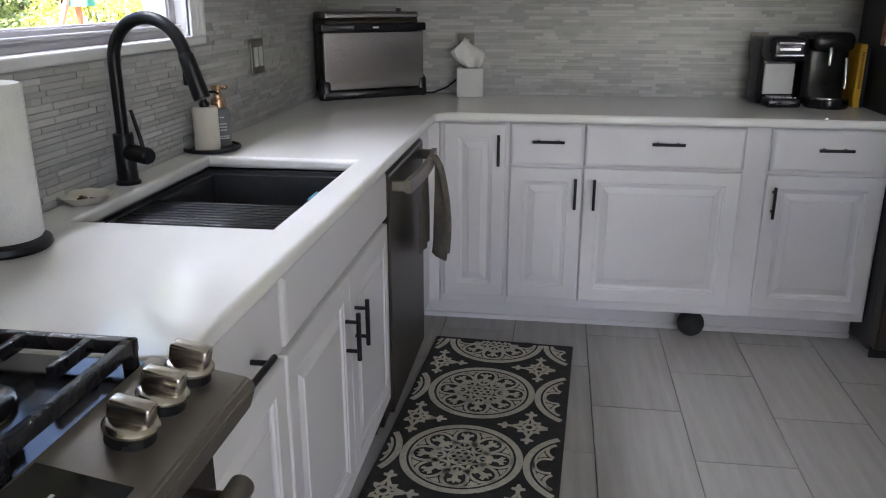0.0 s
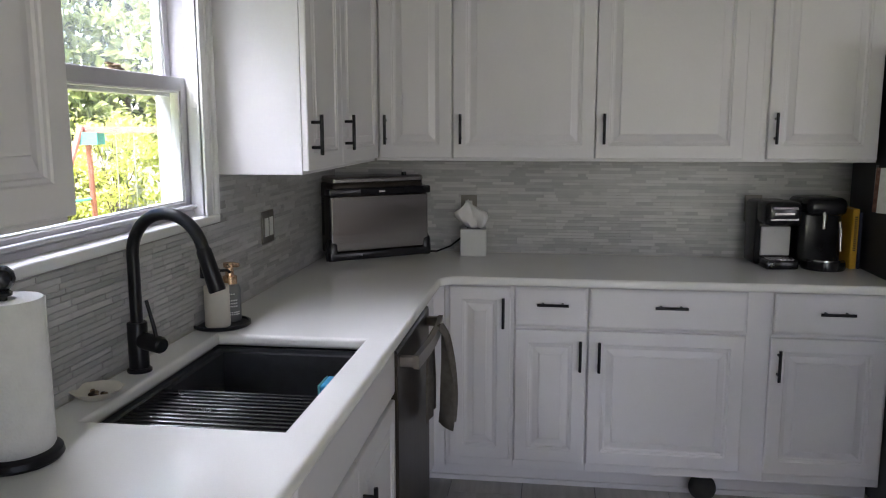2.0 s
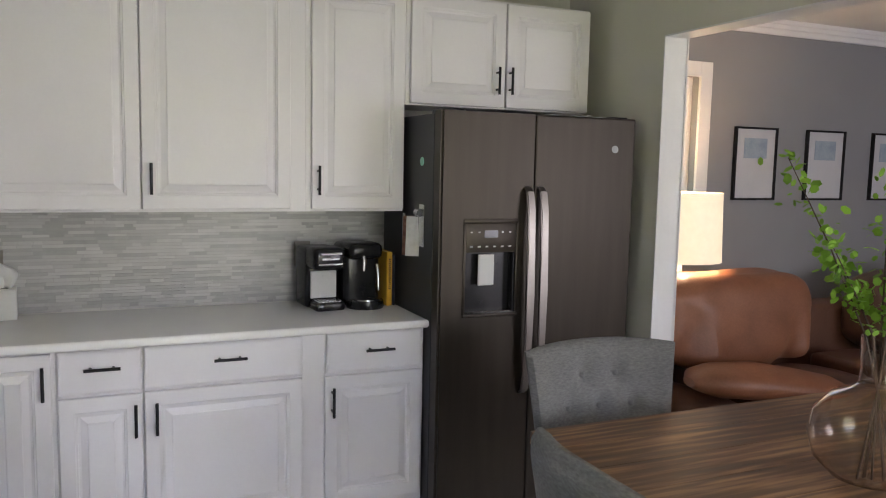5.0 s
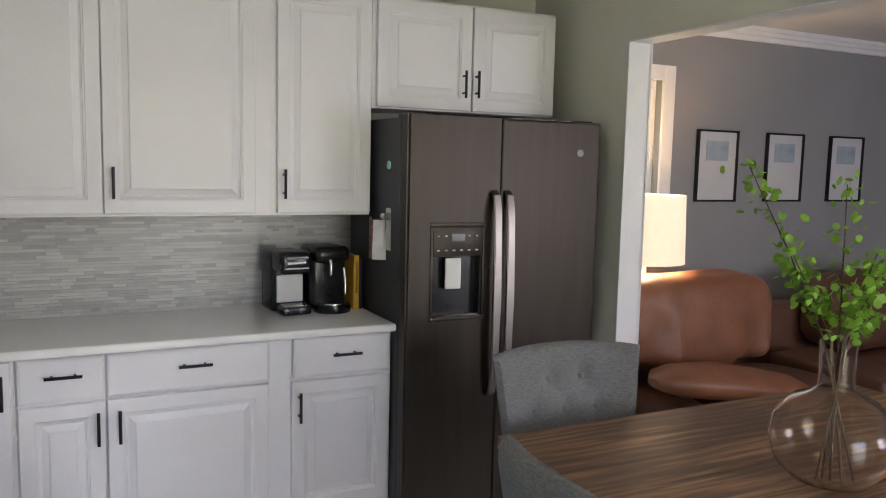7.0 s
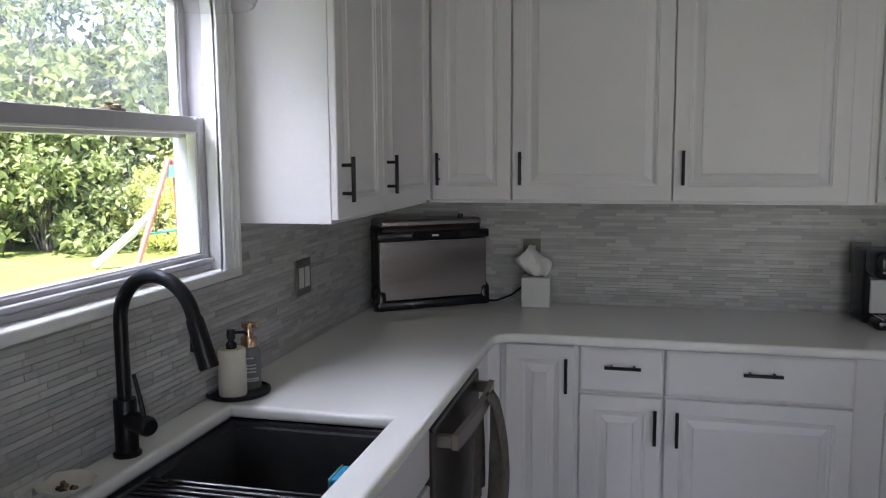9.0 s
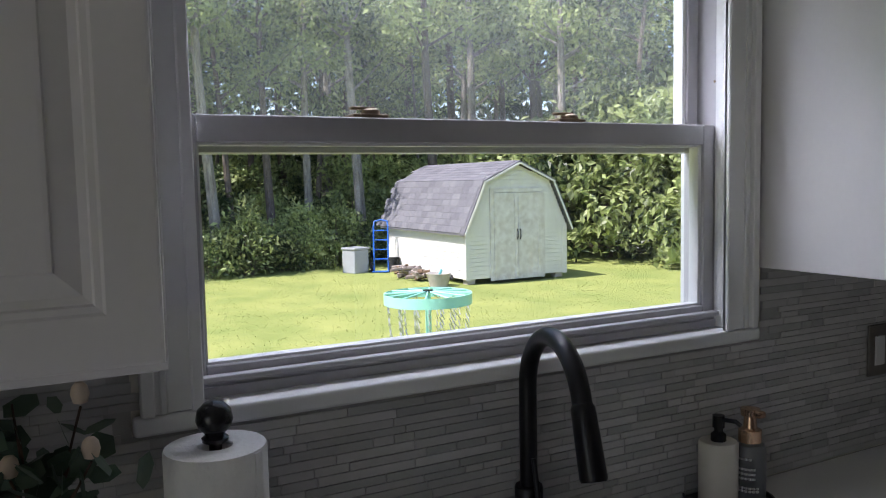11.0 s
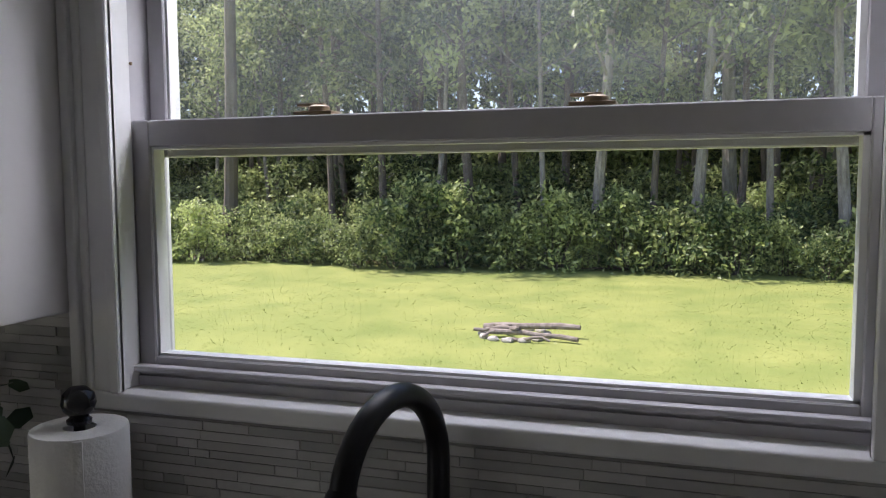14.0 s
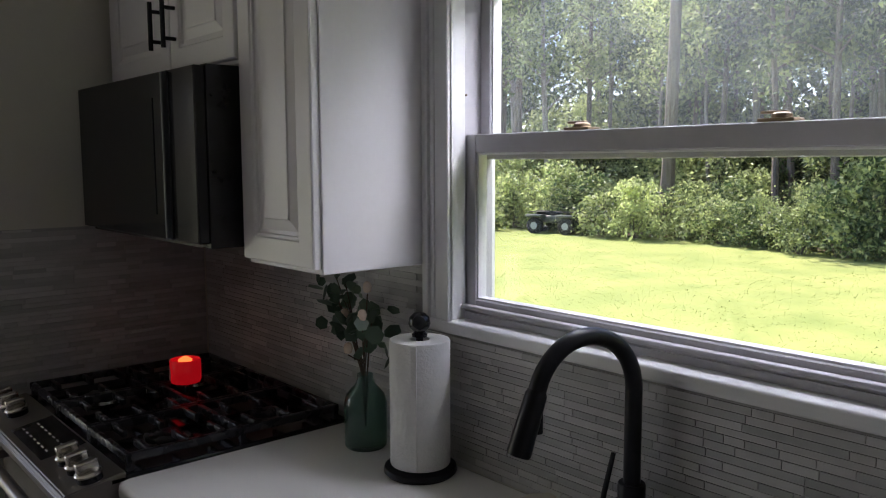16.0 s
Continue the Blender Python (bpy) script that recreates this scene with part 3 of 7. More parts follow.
casing("trim_casing_south", -2.494, -2.412, 1.232, 2.06)
casing("trim_casing_north", -1.335, -1.417, 1.232, 2.06)
casing("trim_casing_head", -2.494, -1.335, 1.98, 2.06, False)
# soffit out of view, added to keep direct sun off the kitchen window
setting("roof_eave", boxes((-0.32, -0.137, -6.0, 0.4, 2.5, 2.58)), M_TRIM, "white roof soffit, unseen, added to block sun at the window")

# ---- base cabinets ----
FY = -0.555
TOEH = 0.115
setting("toe_kick", boxes((0.50, 2.285, -0.44, -0.425, 0.0, TOEH), (0.485, 0.50, -2.80, -1.47, 0.0, TOEH)), M_CAB, "white toe kick boards")
setting("trim_shoe", boxes((0.52, 2.285, -0.452, -0.441, 0.0, 0.02)), M_CAB, "white shoe moulding")
setting("trim_filler", boxes((0.540, 0.604, -0.574, -0.556, TOEH, 0.868), (0.540, 0.561, -0.872, -0.5745, TOEH, 0.868)), M_CAB, "white filler strips at the cabinet corner")
GB, GU = "base cabinets", "wall cabinets"
cabinet("base_cabinet", "white corner base cabinet with one tall raised-panel door", pose(0.605, FY, 0), 0.275, TOEH, 0.882, 0.54,
        [("door", 0.02, 0.262, 0.155, 0.868, (True, 0.236, 0.769))], GB)
cabinet("base_cabinet", "white base cabinet with one drawer over a raised-panel door", pose(0.88, FY, 0), 0.29, TOEH, 0.882, 0.54,
        [("drawer", 0.006, 0.285, 0.712, 0.872, (False, 0.1525, 0.807)), ("door", 0.006, 0.285, 0.155, 0.700, (True, 0.262, 0.606))], GB)
cabinet("base_cabinet", "wide white base cabinet with one drawer over a door", pose(1.17, FY, 0), 0.685, TOEH, 0.882, 0.54,
        [("drawer", 0.004, 0.595, 0.712, 0.872, (False, 0.3105, 0.808)), ("door", 0.004, 0.592, 0.155, 0.702, (True, 0.0445, 0.605))], GB)
cabinet("base_cabinet", "white base cabinet beside the refrigerator with drawer and door", pose(1.855, FY, 0), 0.43, TOEH, 0.882, 0.54,
        [("drawer", 0.006, 0.42, 0.712, 0.872, (False, 0.2235, 0.801)), ("door", 0.0, 0.418, 0.155, 0.698, (True, 0.028, 0.597))], GB)
FX = 0.56
W = lambda y: pose(FX, y, 0, 0, 0, 90)
cabinet("base_cabinet", "white sink base cabinet with false front and two doors", W(-2.355), 0.93, TOEH, 0.64, 0.54,
        [("drawer", 0.006, 0.92, 0.722, 0.862, None), ("door", 0.0, 0.456, 0.135, 0.708, (True, 0.41, 0.565)), ("door", 0.46, 0.925, 0.135, 0.708, (True, 0.50, 0.565))], GB)
cabinet("base_cabinet", "white drawer base cabinet beside the range", W(-2.80), 0.44, TOEH, 0.868, 0.54,
        [("drawer", 0.004, 0.432, 0.722, 0.862, (False, 0.24, 0.775)), ("door", 0.004, 0.432, 0.135, 0.708, None)], GB)

for o in scene.objects:
    if o.name.startswith("base_cabinet") and "sink" in str(o.get("label", "")):
        part("face_frame", boxes((0.0, 0.93, 0.0, 0.02, 0.641, 0.868)), M_CAB, o)
# worktop with the sink cut-out
arc = [(0.605 + 0.075 * (1 - math.cos(a)), -0.695 + 0.075 * math.sin(a)) for a in [radians(90 * k / 8) for k in range(9)]]
outer = [(0.0, 0.0), (0.0, -2.805), (0.575, -2.805), (0.597, -2.796), (0.605, -2.775)] + arc + [(2.281, -0.62), (2.286, -0.612), (2.286, 0.0)]
SX0, SX1, SY0, SY1 = 0.097, 0.518, -2.226, -1.560
top = curve_slab("worktop", outer, [[(SX0, SY0), (SX1, SY0), (SX1, SY1), (SX0, SY1)]], CT - 0.0165, 0.0165, 0.011, M_QUARTZ, "white quartz worktop with a rounded edge")
tagged(top, category="worktop", kind="structure")
for p in top.data.polygons:
    p.use_smooth = True
top.data.set_sharp_from_angle(angle=radians(30))

# ---- sink, rack, faucet ----
sink = thing("kitchen_sink", "dark grey composite undermount kitchen sink", "sink", pose(0, 0, 0))
sb = B()
rings = []
for i, z in ((-0.012, 0.878), (0.004, 0.878), (0.004, 0.868), (0.016, 0.866), (0.016, 0.68), (0.03, 0.662)):
    rings.append([sb.verts.new(v) for v in ((SX0 + i, SY0 + i, z), (SX1 - i, SY0 + i, z), (SX1 - i, SY1 - i, z), (SX0 + i, SY1 - i, z))])
for a, b in zip(rings, rings[1:]):
    for k in range(4):
        sb.faces.new((a[k], a[(k + 1) % 4], b[(k + 1) % 4], b[k]))
sb.faces.new(rings[-1])
part("bowl", sb, M_SINK, sink)
part("drain", lathe(B(), [(0.045, 0), (0.045, 0.004), (0.03, 0.003), (0.0, 0.001)], 24, (0.30, -1.75, 0.6625)), M_STEEL, sink, "round steel drain", True)
rack = thing("roll_up_drying_rack", "black roll-up drying rack over part of the sink", "dish rack", pose(0, 0, 0.874))
for k in range(14):
    y = SY0 + 0.02 + k * 0.0215
    part("rod", tube(B(), [(SX0 + 0.008, y, 0), (SX1 - 0.008, y, 0)], 0.0052, 8), M_BLACKPL, rack, "", True)
for x in (SX0 + 0.014, SX1 - 0.014):
    part("end_strip", boxes((x - 0.006, x + 0.006, SY0 + 0.014, SY0 + 0.306, -0.006, 0.0055), bevel=0.002), M_BLACKPL, rack)
sponge = thing("sponge", "bright blue sponge clinging to the sink wall", "sponge", pose(SX1 - 0.032, -1.80, 0.832, 0, 0, 0))
part("block", boxes((-0.012, 0.012, -0.05, 0.03, 0, 0.045), bevel=0.005), M_BLUE, sponge)
part("scrub_pad", boxes((-0.016, -0.0125, -0.05, 0.03, 0, 0.045), bevel=0.001), M_TEAL, sponge)

fau = thing("faucet", "matte black gooseneck pull-down kitchen faucet", "faucet", pose(0.048, -1.908, CT, 0, 0, -12))
part("base", lathe(B(), [(0.0, 0), (0.029, 0), (0.029, 0.006), (0.025, 0.010), (0.0, 0.010)], 28), M_BLACK, fau, "", True)
part("body", lathe(B(), [(0.0, 0.010), (0.0235, 0.010), (0.0235, 0.118), (0.022, 0.121), (0.0, 0.121)], 28), M_BLACK, fau, "", True)
neck = [(0, 0, 0.12), (0, 0, 0.20), (0, 0, 0.27)] + [(0.101 - 0.101 * math.cos(a), 0, 0.283 + 0.101 * math.sin(a)) for a in [radians(165 * k / 18) for k in range(19)]]
part("spout", tube(B(), neck, 0.0145, 16), M_BLACK, fau, "", True)
e0, e1 = Vector(neck[-1]), (Vector(neck[-1]) - Vector(neck[-2])).normalized()
part("spray_head", tube(B(), [e0, e0 + e1 * 0.006, e0 + e1 * 0.012, e0 + e1 * 0.10, e0 + e1 * 0.104], [0.0145, 0.0172, 0.0175, 0.0195, 0.018], 18), M_BLACK, fau, "", True)
part("spray_button", boxes((-0.006, 0.006, -0.006, 0.006, -0.018, 0.018), bevel=0.003), M_BLACK, fau, "", True, Matrix.Translation(e0 + e1 * 0.055 + Vector((-0.021, 0, 0))))
lev = part("valve", tube(B(), [(0.015, -0.002, 0.078), (0.072, -0.006, 0.072), (0.078, -0.007, 0.0715)], [0.0205, 0.0205, 0.016], 18), M_BLACK, fau, "", True)
part("lever", tube(B(), [(0.060, -0.006, 0.085), (0.055, -0.006, 0.112), (0.036, -0.006, 0.178)], [0.005, 0.0048, 0.0042], 10), M_BLACK, lev, "", True)

# ---- dishwasher ----
dw = thing("dishwasher", "slate steel dishwasher with a hanging taupe towel", "dishwasher", W(-1.462))
part("tub", boxes((0.002, 0.586, 0.004, 0.53, 0.03, 0.868)), M_BLACKPL, dw)
dd = part("door", boxes((0.004, 0.584, -0.030, 0.0, 0.085, 0.846), bevel=0.003), M_SLATE, dw, "slate grey steel door")
ctl = B()
rect = [(0.0, 0.8465), (-0.030, 0.8465), (-0.027, 0.853), (-0.004, 0.868), (0.0, 0.868)]
for a in (0.004, 0.584):
    ctl.faces.new([ctl.verts.new((a, y, z)) for y, z in rect])
ctl.verts.ensure_lookup_table()
for k in range(5):
    ctl.faces.new((ctl.verts[k], ctl.verts[(k + 1) % 5], ctl.verts[5 + (k + 1) % 5], ctl.verts[5 + k]))
part("control_panel", ctl, M_GLASSBLK, dw, "black sloping control strip")
hb = B()
bow = [(0.035 + 0.51 * k / 12, -0.070 - 0.012 * math.sin(math.pi * k / 12)) for k in range(13)]
hr = [[hb.verts.new(v) for v in ((x, y, 0.793), (x, y - 0.017, 0.793), (x, y - 0.017, 0.833), (x, y, 0.833))] for x, y in bow]
for p, q in zip(hr, hr[1:]):
    for k in range(4):
        hb.faces.new((p[k], p[(k + 1) % 4], q[(k + 1) % 4], q[k]))
hb.faces.new(hr[0])
hb.faces.new(hr[-1])
for x in (0.035, 0.523):
    box(hb, x, x + 0.022, -0.071, -0.029, 0.797, 0.829, 0.002, 1)
part("handle", hb, M_HANDLE, dd, "flat warm steel handle bar")
part("logo_badge", boxes((0.49, 0.505, -0.0295, -0.0275, 0.18, 0.195), bevel=0.0005), M_MARK, dd)
part("kick_plate", boxes((0.004, 0.584, 0.03, 0.04, 0.0, 0.082)), M_BLACKPL, dw)
tw = B()
NU, NV = 14, 26
grid = []
for j in range(NV + 1):
    row = []
    for i in range(NU + 1):
        u, v = i / NU, j / NV
        s = v * 0.68 - 0.33
        fold = 0.016 * math.sin(u * 10 + 1 + s * 3) * min(1, abs(s) * 5) + 0.004 * math.sin(u * 23 + v * 9)
        if s < 0:
            yy, zz = 0.031 + fold * 0.3, s
        else:
            yy, zz = -0.026 - fold * 1.6 - 0.010 * math.sin(s * 6), -s
        yy += 0.0 if abs(s) > 0.03 else -yy * (1 - abs(s) / 0.03)
        w = 0.095 + 0.075 * min(1.0, abs(s) * 2.4)
        row.append(tw.verts.new((0.415 + (u - 0.5) * w, -0.090 + yy, 0.838 + zz + 0.012 * math.sin(u * 6) * (s > 0))))
    grid.append(row)
for a, b in zip(grid, grid[1:]):
    for i in range(NU):
        tw.faces.new((a[i], a[i + 1], b[i + 1], b[i]))
tow = thing("dish_towel", "taupe terry dish towel hanging over a handle", "towel", W(-1.462))
cl = part("cloth", tw, M_TOWEL, tow, "", True)
sm = cl.modifiers.new("thickness", "SOLIDIFY")
sm.thickness = 0.007

# ---- wall cabinets ----
UZ0, UZ1 = 1.350, 2.30
UX = 0.277
U = lambda y: pose(UX, y, 0, 0, 0, 90)
D = (UZ0 + 0.012, UZ1 - 0.01)
cabinet("wall_cabinet", "white wall cabinet with two narrow doors beside the window", U(-1.318), 0.98, UZ0, UZ1, 0.275,
        [("door", 0.003, 0.394, *D, (True, 0.037, 1.469)), ("door", 0.398, 0.960, *D, (True, 0.430, 1.473))], GU)
UY = -0.322
cabinet("wall_cabinet", "white corner wall cabinet with a raised-panel door", pose(0.282, UY, 0), 0.325, UZ0, UZ1, 0.32,
        [("door", 0.017, 0.3225, *D, (True, 0.046, 1.479))], GU)
cabinet("wall_cabinet", "wide white wall cabinet with two raised-panel doors", pose(0.607, UY, 0), 1.225, UZ0, UZ1, 0.32,
        [("door", 0.003, 0.5795, *D, (True, 0.036, 1.481)), ("door", 0.5835, 1.160, *D, (True, 0.616, 1.481))], GU)
cabinet("wall_cabinet", "white wall cabinet beside the refrigerator", pose(1.832, UY, 0), 0.438, UZ0, UZ1, 0.32,
        [("door", 0.024, 0.434, *D, (True, 0.050, 1.482))], GU)
cabinet("wall_cabinet", "white cabinet over the refrigerator with two doors", pose(2.274, UY, 0), 0.936, 1.815, UZ1, 0.32,
        [("door", 0.020, 0.480, 1.822, UZ1 - 0.01, (True, 0.437, 1.940)), ("door", 0.488, 0.930, 1.822, UZ1 - 0.01, (True, 0.503, 1.942))], GU)
cabinet("wall_cabinet", "narrow white wall cabinet beside the microwave", U(-2.80), 0.305, UZ0, UZ1, 0.275,
        [("door", 0.006, 0.300, *D, None)], GU)
cabinet("wall_cabinet", "white cabinet over the microwave with two doors", U(-3.60), 0.795, 1.80, UZ1, 0.275,
        [("door", 0.006, 0.432, 1.81, UZ1 - 0.01, (True, 0.395, 1.925)), ("door", 0.440, 0.790, 1.81, UZ1 - 0.01, (True, 0.475, 1.925))], GU)

# ---- microwave ----
mw = thing("microwave", "black over-the-range microwave with a dark glass door", "microwave", pose(0.36, -3.615, 1.383, 0, 0, 90))
part("body", boxes((0.0, 0.79, 0.0, 0.355, 0.0, 0.412), bevel=0.003), M_BLACKPL, mw)
md = part("door", boxes((0.002, 0.645, -0.03, 0.0, 0.012, 0.408), bevel=0.004), M_GLASSBLK, mw, "dark glass door")
part("window", boxes((0.06, 0.56, -0.032, -0.030, 0.07, 0.35), bevel=0.0005), M_SCREEN, md)
part("handle", boxes((0.634, 0.647, -0.042, -0.028, 0.016, 0.404), bevel=0.004), M_SLATESIDE, md, "dark steel door edge handle")
part("control_panel", boxes((0.650, 0.788, -0.028, 0.0, 0.012, 0.408), bevel=0.004), M_GLASSBLK, mw)
part("vent_grille", boxes(*[(0.03, 0.76, -0.006, 0.0, 0.002 + k * 0.003, 0.0035 + k * 0.003) for k in range(3)]), M_SLATE, mw)

# ---- range ----
rg = thing("gas_range", "slate steel slide-in gas range with black grates", "stove", pose(0.60, -3.602, 0, 0, 0, 90))
part("body", boxes((0.004, 0.786, 0.0, 0.59, 0.02, 0.90), bevel=0.003), M_SLATESIDE, rg)
part("cooktop", boxes((0.0, 0.79, -0.01, 0.595, 0.90, 0.918), bevel=0.005), M_GLASSBLK, rg)
pn = B()
prof = [(-0.01, 0.902), (-0.01, 0.926), (-0.135, 0.905), (-0.144, 0.895), (-0.134, 0.862), (0.0, 0.845)]
for a in (0.0, 0.79):
    pn.faces.new([pn.verts.new((a, y + 0.035, z)) for y, z in prof])
pn.verts.ensure_lookup_table()
for k in range(6):
    pn.faces.new((pn.verts[k], pn.verts[(k + 1) % 6], pn.verts[6 + (k + 1) % 6], pn.verts[6 + k]))
bmesh.ops.bevel(pn, geom=pn.edges[:], offset=0.003, segments=2, affect="EDGES")
cp = part("control_panel", pn, M_RANGE, rg)
part("display", boxes((0.28, 0.55, -0.05, 0.05, 0, 0.0015), bevel=0.0005), M_SCREEN, cp, "dark touch display", False, pose(0, -0.032, 0.9165, 10.5, 0, 0))
mk = B()
for r in range(2):
    for k in range(7):
        box(mk, 0.30 + k * 0.033, 0.316 + k * 0.033, -0.028 + r * 0.035, -0.024 + r * 0.035, 0.0016, 0.002)
tagged(part("marking", mk, M_MARK, cp, "", False, pose(0, -0.032, 0.9165, 10.5, 0, 0)), kind="stuff")
for x in (0.757, 0.69, 0.622, 0.17, 0.105, 0.04):
    k = part("knob_base", lathe(B(), [(0.0, 0), (0.026, 0), (0.026, 0.014), (0.0, 0.0145)], 26), M_BLACKPL, cp, "", True, pose(x, -0.038, 0.9135, 10.5, 0, 0))
    part("knob", lathe(B(), [(0.0, 0.0146), (0.0275, 0.0146), (0.0290, 0.0165), (0.0290, 0.0190), (0.0270, 0.0215), (0.0235, 0.0235), (0.0, 0.0240)], 30), M_KNOB, k, "brushed nickel knob", True)
    part("grip", boxes((-0.0105, 0.0105, -0.0235, 0.0235, 0.0225, 0.046), bevel=0.0045, seg=3), M_KNOB, k, "", True)
od = part("oven_door", boxes((0.01, 0.78, -0.05, 0.0, 0.20, 0.835), bevel=0.006), M_SLATE, rg)
part("oven_glass", boxes((0.12, 0.70, -0.052, -0.049, 0.36, 0.66), bevel=0.001), M_GLASSBLK, od)
ob_ = B()
tube(ob_, [(0.06, -0.105, 0.79), (0.73, -0.105, 0.79)], 0.016, 16)
for x in (0.09, 0.70):
    tube(ob_, [(x, -0.045, 0.79), (x, -0.105, 0.79)], 0.011, 12)
part("handle", ob_, M_HANDLE, od, "round steel oven handle", True)
part("drawer", boxes((0.01, 0.78, -0.045, 0.0, 0.04, 0.19), bevel=0.005), M_SLATE, rg)
for i, (x, y, r) in enumerate(((0.19, 0.15, 0.045), (0.19, 0.42, 0.04), (0.41, 0.28, 0.05), (0.63, 0.15, 0.045), (0.63, 0.42, 0.035))):
    bn = part("burner", lathe(B(), [(0.0, 0.918), (r + 0.02, 0.918), (r + 0.018, 0.926), (r, 0.928), (0.0, 0.928)], 26, (x, y + 0.02, 0)), M_STEEL, rg, "steel burner base", True)
    part("burner_cap", lathe(B(), [(0.0, 0.9285), (r, 0.9285), (r, 0.934), (r - 0.006, 0.938), (0.0, 0.938)], 26, (x, y + 0.02, 0)), M_IRON, bn, "", True)
for gx0 in (0.010, 0.266, 0.522):
    g = B()
    x1 = gx0 + 0.254
    for x in (gx0 + 0.008, x1 - 0.008):
        box(g, x - 0.008, x + 0.008, 0.03, 0.575, 0.936, 0.956, 0.004)
    for y in (0.038, 0.305, 0.568):
        box(g, gx0, x1, y - 0.007, y + 0.007, 0.936, 0.956, 0.004)
    for k in range(6):
        y = 0.085 + k * 0.088
        box(g, gx0 + 0.015, gx0 + 0.095, y - 0.006, y + 0.006, 0.940, 0.958, 0.003)
        box(g, x1 - 0.095, x1 - 0.015, y - 0.006, y + 0.006, 0.940, 0.958, 0.003)
    for x in (gx0 + 0.008, x1 - 0.008):
        for y in (0.04, 0.305, 0.565):
            box(g, x - 0.007, x + 0.007, y - 0.007, y + 0.007, 0.918, 0.938)
    part("grate", g, M_IRON, rg, "black cast iron grate", True)
can = thing("candle", "red glass candle glowing on the range", "candle", pose(0.235, -3.29, 0.9585))
part("jar", lathe(B(), [(0.0, 0), (0.040, 0), (0.043, 0.008), (0.043, 0.062), (0.040, 0.066), (0.037, 0.060), (0.0, 0.056)], 28), M_RED, can, "", True)
part("flame", lathe(B(), [(0.0, 0.0565), (0.018, 0.0575), (0.020, 0.064), (0.008, 0.072), (0.0, 0.074)], 18), M_FLAME, can, "", True)
part("label", boxes((0.0395, 0.0445, -0.010, 0.012, 0.008, 0.042), bevel=0.001), M_CARD, can, "pale paper label", False, pose(0, 0, 0, 0, 0, -20))

# ---- refrigerator ----
fr = thing("refrigerator", "slate side-by-side refrigerator with ice dispenser", "refrigerator", pose(2.29, -0.62, 0) @ Matrix.Diagonal((1.052, 1, 1, 1)))
FW, FH = 0.892, 1.775
part("case", boxes((0.0, FW, 0.0, 0.60, 0.03, FH - 0.01), bevel=0.004), M_SLATESIDE, fr, "dark grey textured case")
for hx in (0.02, FW - 0.12):
    part("hinge_cover", boxes((hx, hx + 0.10, -0.04, 0.08, FH - 0.01, FH + 0.008), bevel=0.004), M_BLACKPL, fr)
DX = 0.408
fz = B()
gx, gz = (0.0, 0.105, 0.338, DX - 0.003), (0.06, 0.94, 1.335, FH)
gv = {(i, j): fz.verts.new((gx[i], -0.075, gz[j])) for i in range(4) for j in range(4)}
for i in range(3):
    for j in range(3):
        if (i, j) != (1, 1):
            fz.faces.new((gv[i, j], gv[i + 1, j], gv[i + 1, j + 1], gv[i, j + 1]))
ex = bmesh.ops.extrude_face_region(fz, geom=fz.faces[:])
bmesh.ops.translate(fz, verts=[v for v in ex["geom"] if isinstance(v, bmesh.types.BMVert)], vec=(0, 0.069, 0))
rimv = [v for v in fz.verts if v.co.x < 0.001 and v.co.y < -0.07]
bmesh.ops.bevel(fz, geom=[e for e in fz.edges if e.verts[0] in rimv and e.verts[1] in rimv], offset=0.010, segments=3, affect="EDGES")
dl = part("door", fz, M_SLATE, fr, "slate freezer door with dispenser", True)
drr = part("door", boxes((DX + 0.003, FW, -0.075, -0.006, 0.06, FH), bevel=0.008), M_SLATE, fr, "slate refrigerator door")
for dp, x in ((dl, DX - 0.030), (drr, DX + 0.030)):
    hm = B()
    hp = [(-0.074, 0.585), (-0.105, 0.605), (-0.122, 0.68), (-0.130, 0.85), (-0.132, 1.03), (-0.130, 1.21), (-0.122, 1.38), (-0.105, 1.455), (-0.074, 1.475)]
    hr = []
    for y, z in hp:
        hr.append([hm.verts.new(q) for q in ((x - 0.017, y, z), (x + 0.017, y, z), (x + 0.017, y + 0.016, z), (x - 0.017, y + 0.016, z))])
    for p, q in zip(hr, hr[1:]):
        for k in range(4):
            hm.faces.new((p[k], p[(k + 1) % 4], q[(k + 1) % 4], q[k]))
    hm.faces.new(hr[0])
    hm.faces.new(hr[-1])
    bmesh.ops.bevel(hm, geom=[e for e in hm.edges if abs(e.verts[0].co.z - e.verts[1].co.z) > 0.01], offset=0.004, segments=2, affect="EDGES")
    part("handle", hm, M_HANDLE, dp, "long warm steel handle", True)
dsp = part("dispenser", boxes((0.10, 0.343, -0.080, -0.074, 1.322, 1.34), (0.10, 0.112, -0.080, -0.074, 0.935, 1.322), (0.331, 0.343, -0.080, -0.074, 0.935, 1.322), (0.10, 0.343, -0.086, -0.070, 0.93, 0.945), (0.112, 0.331, -0.078, -0.03, 1.20, 1.322), bevel=0.003), M_SLATE, dl, "ice and water dispenser panel", True)
part("recess", boxes((0.112, 0.331, -0.026, -0.0205, 0.946, 1.20), (0.112, 0.118, -0.07, -0.026, 0.946, 1.20), (0.325, 0.331, -0.07, -0.026, 0.946, 1.20)), M_BLACKPL, dsp)
part("display", boxes((0.190, 0.25, -0.0795, -0.0785, 1.262, 1.292)), M_SCREEN, dsp)
part("paddle", boxes((0.175, 0.245, -0.062, -0.052, 1.06, 1.19), bevel=0.004), M_WHITEPL, dsp, "pale grey dispenser paddle")
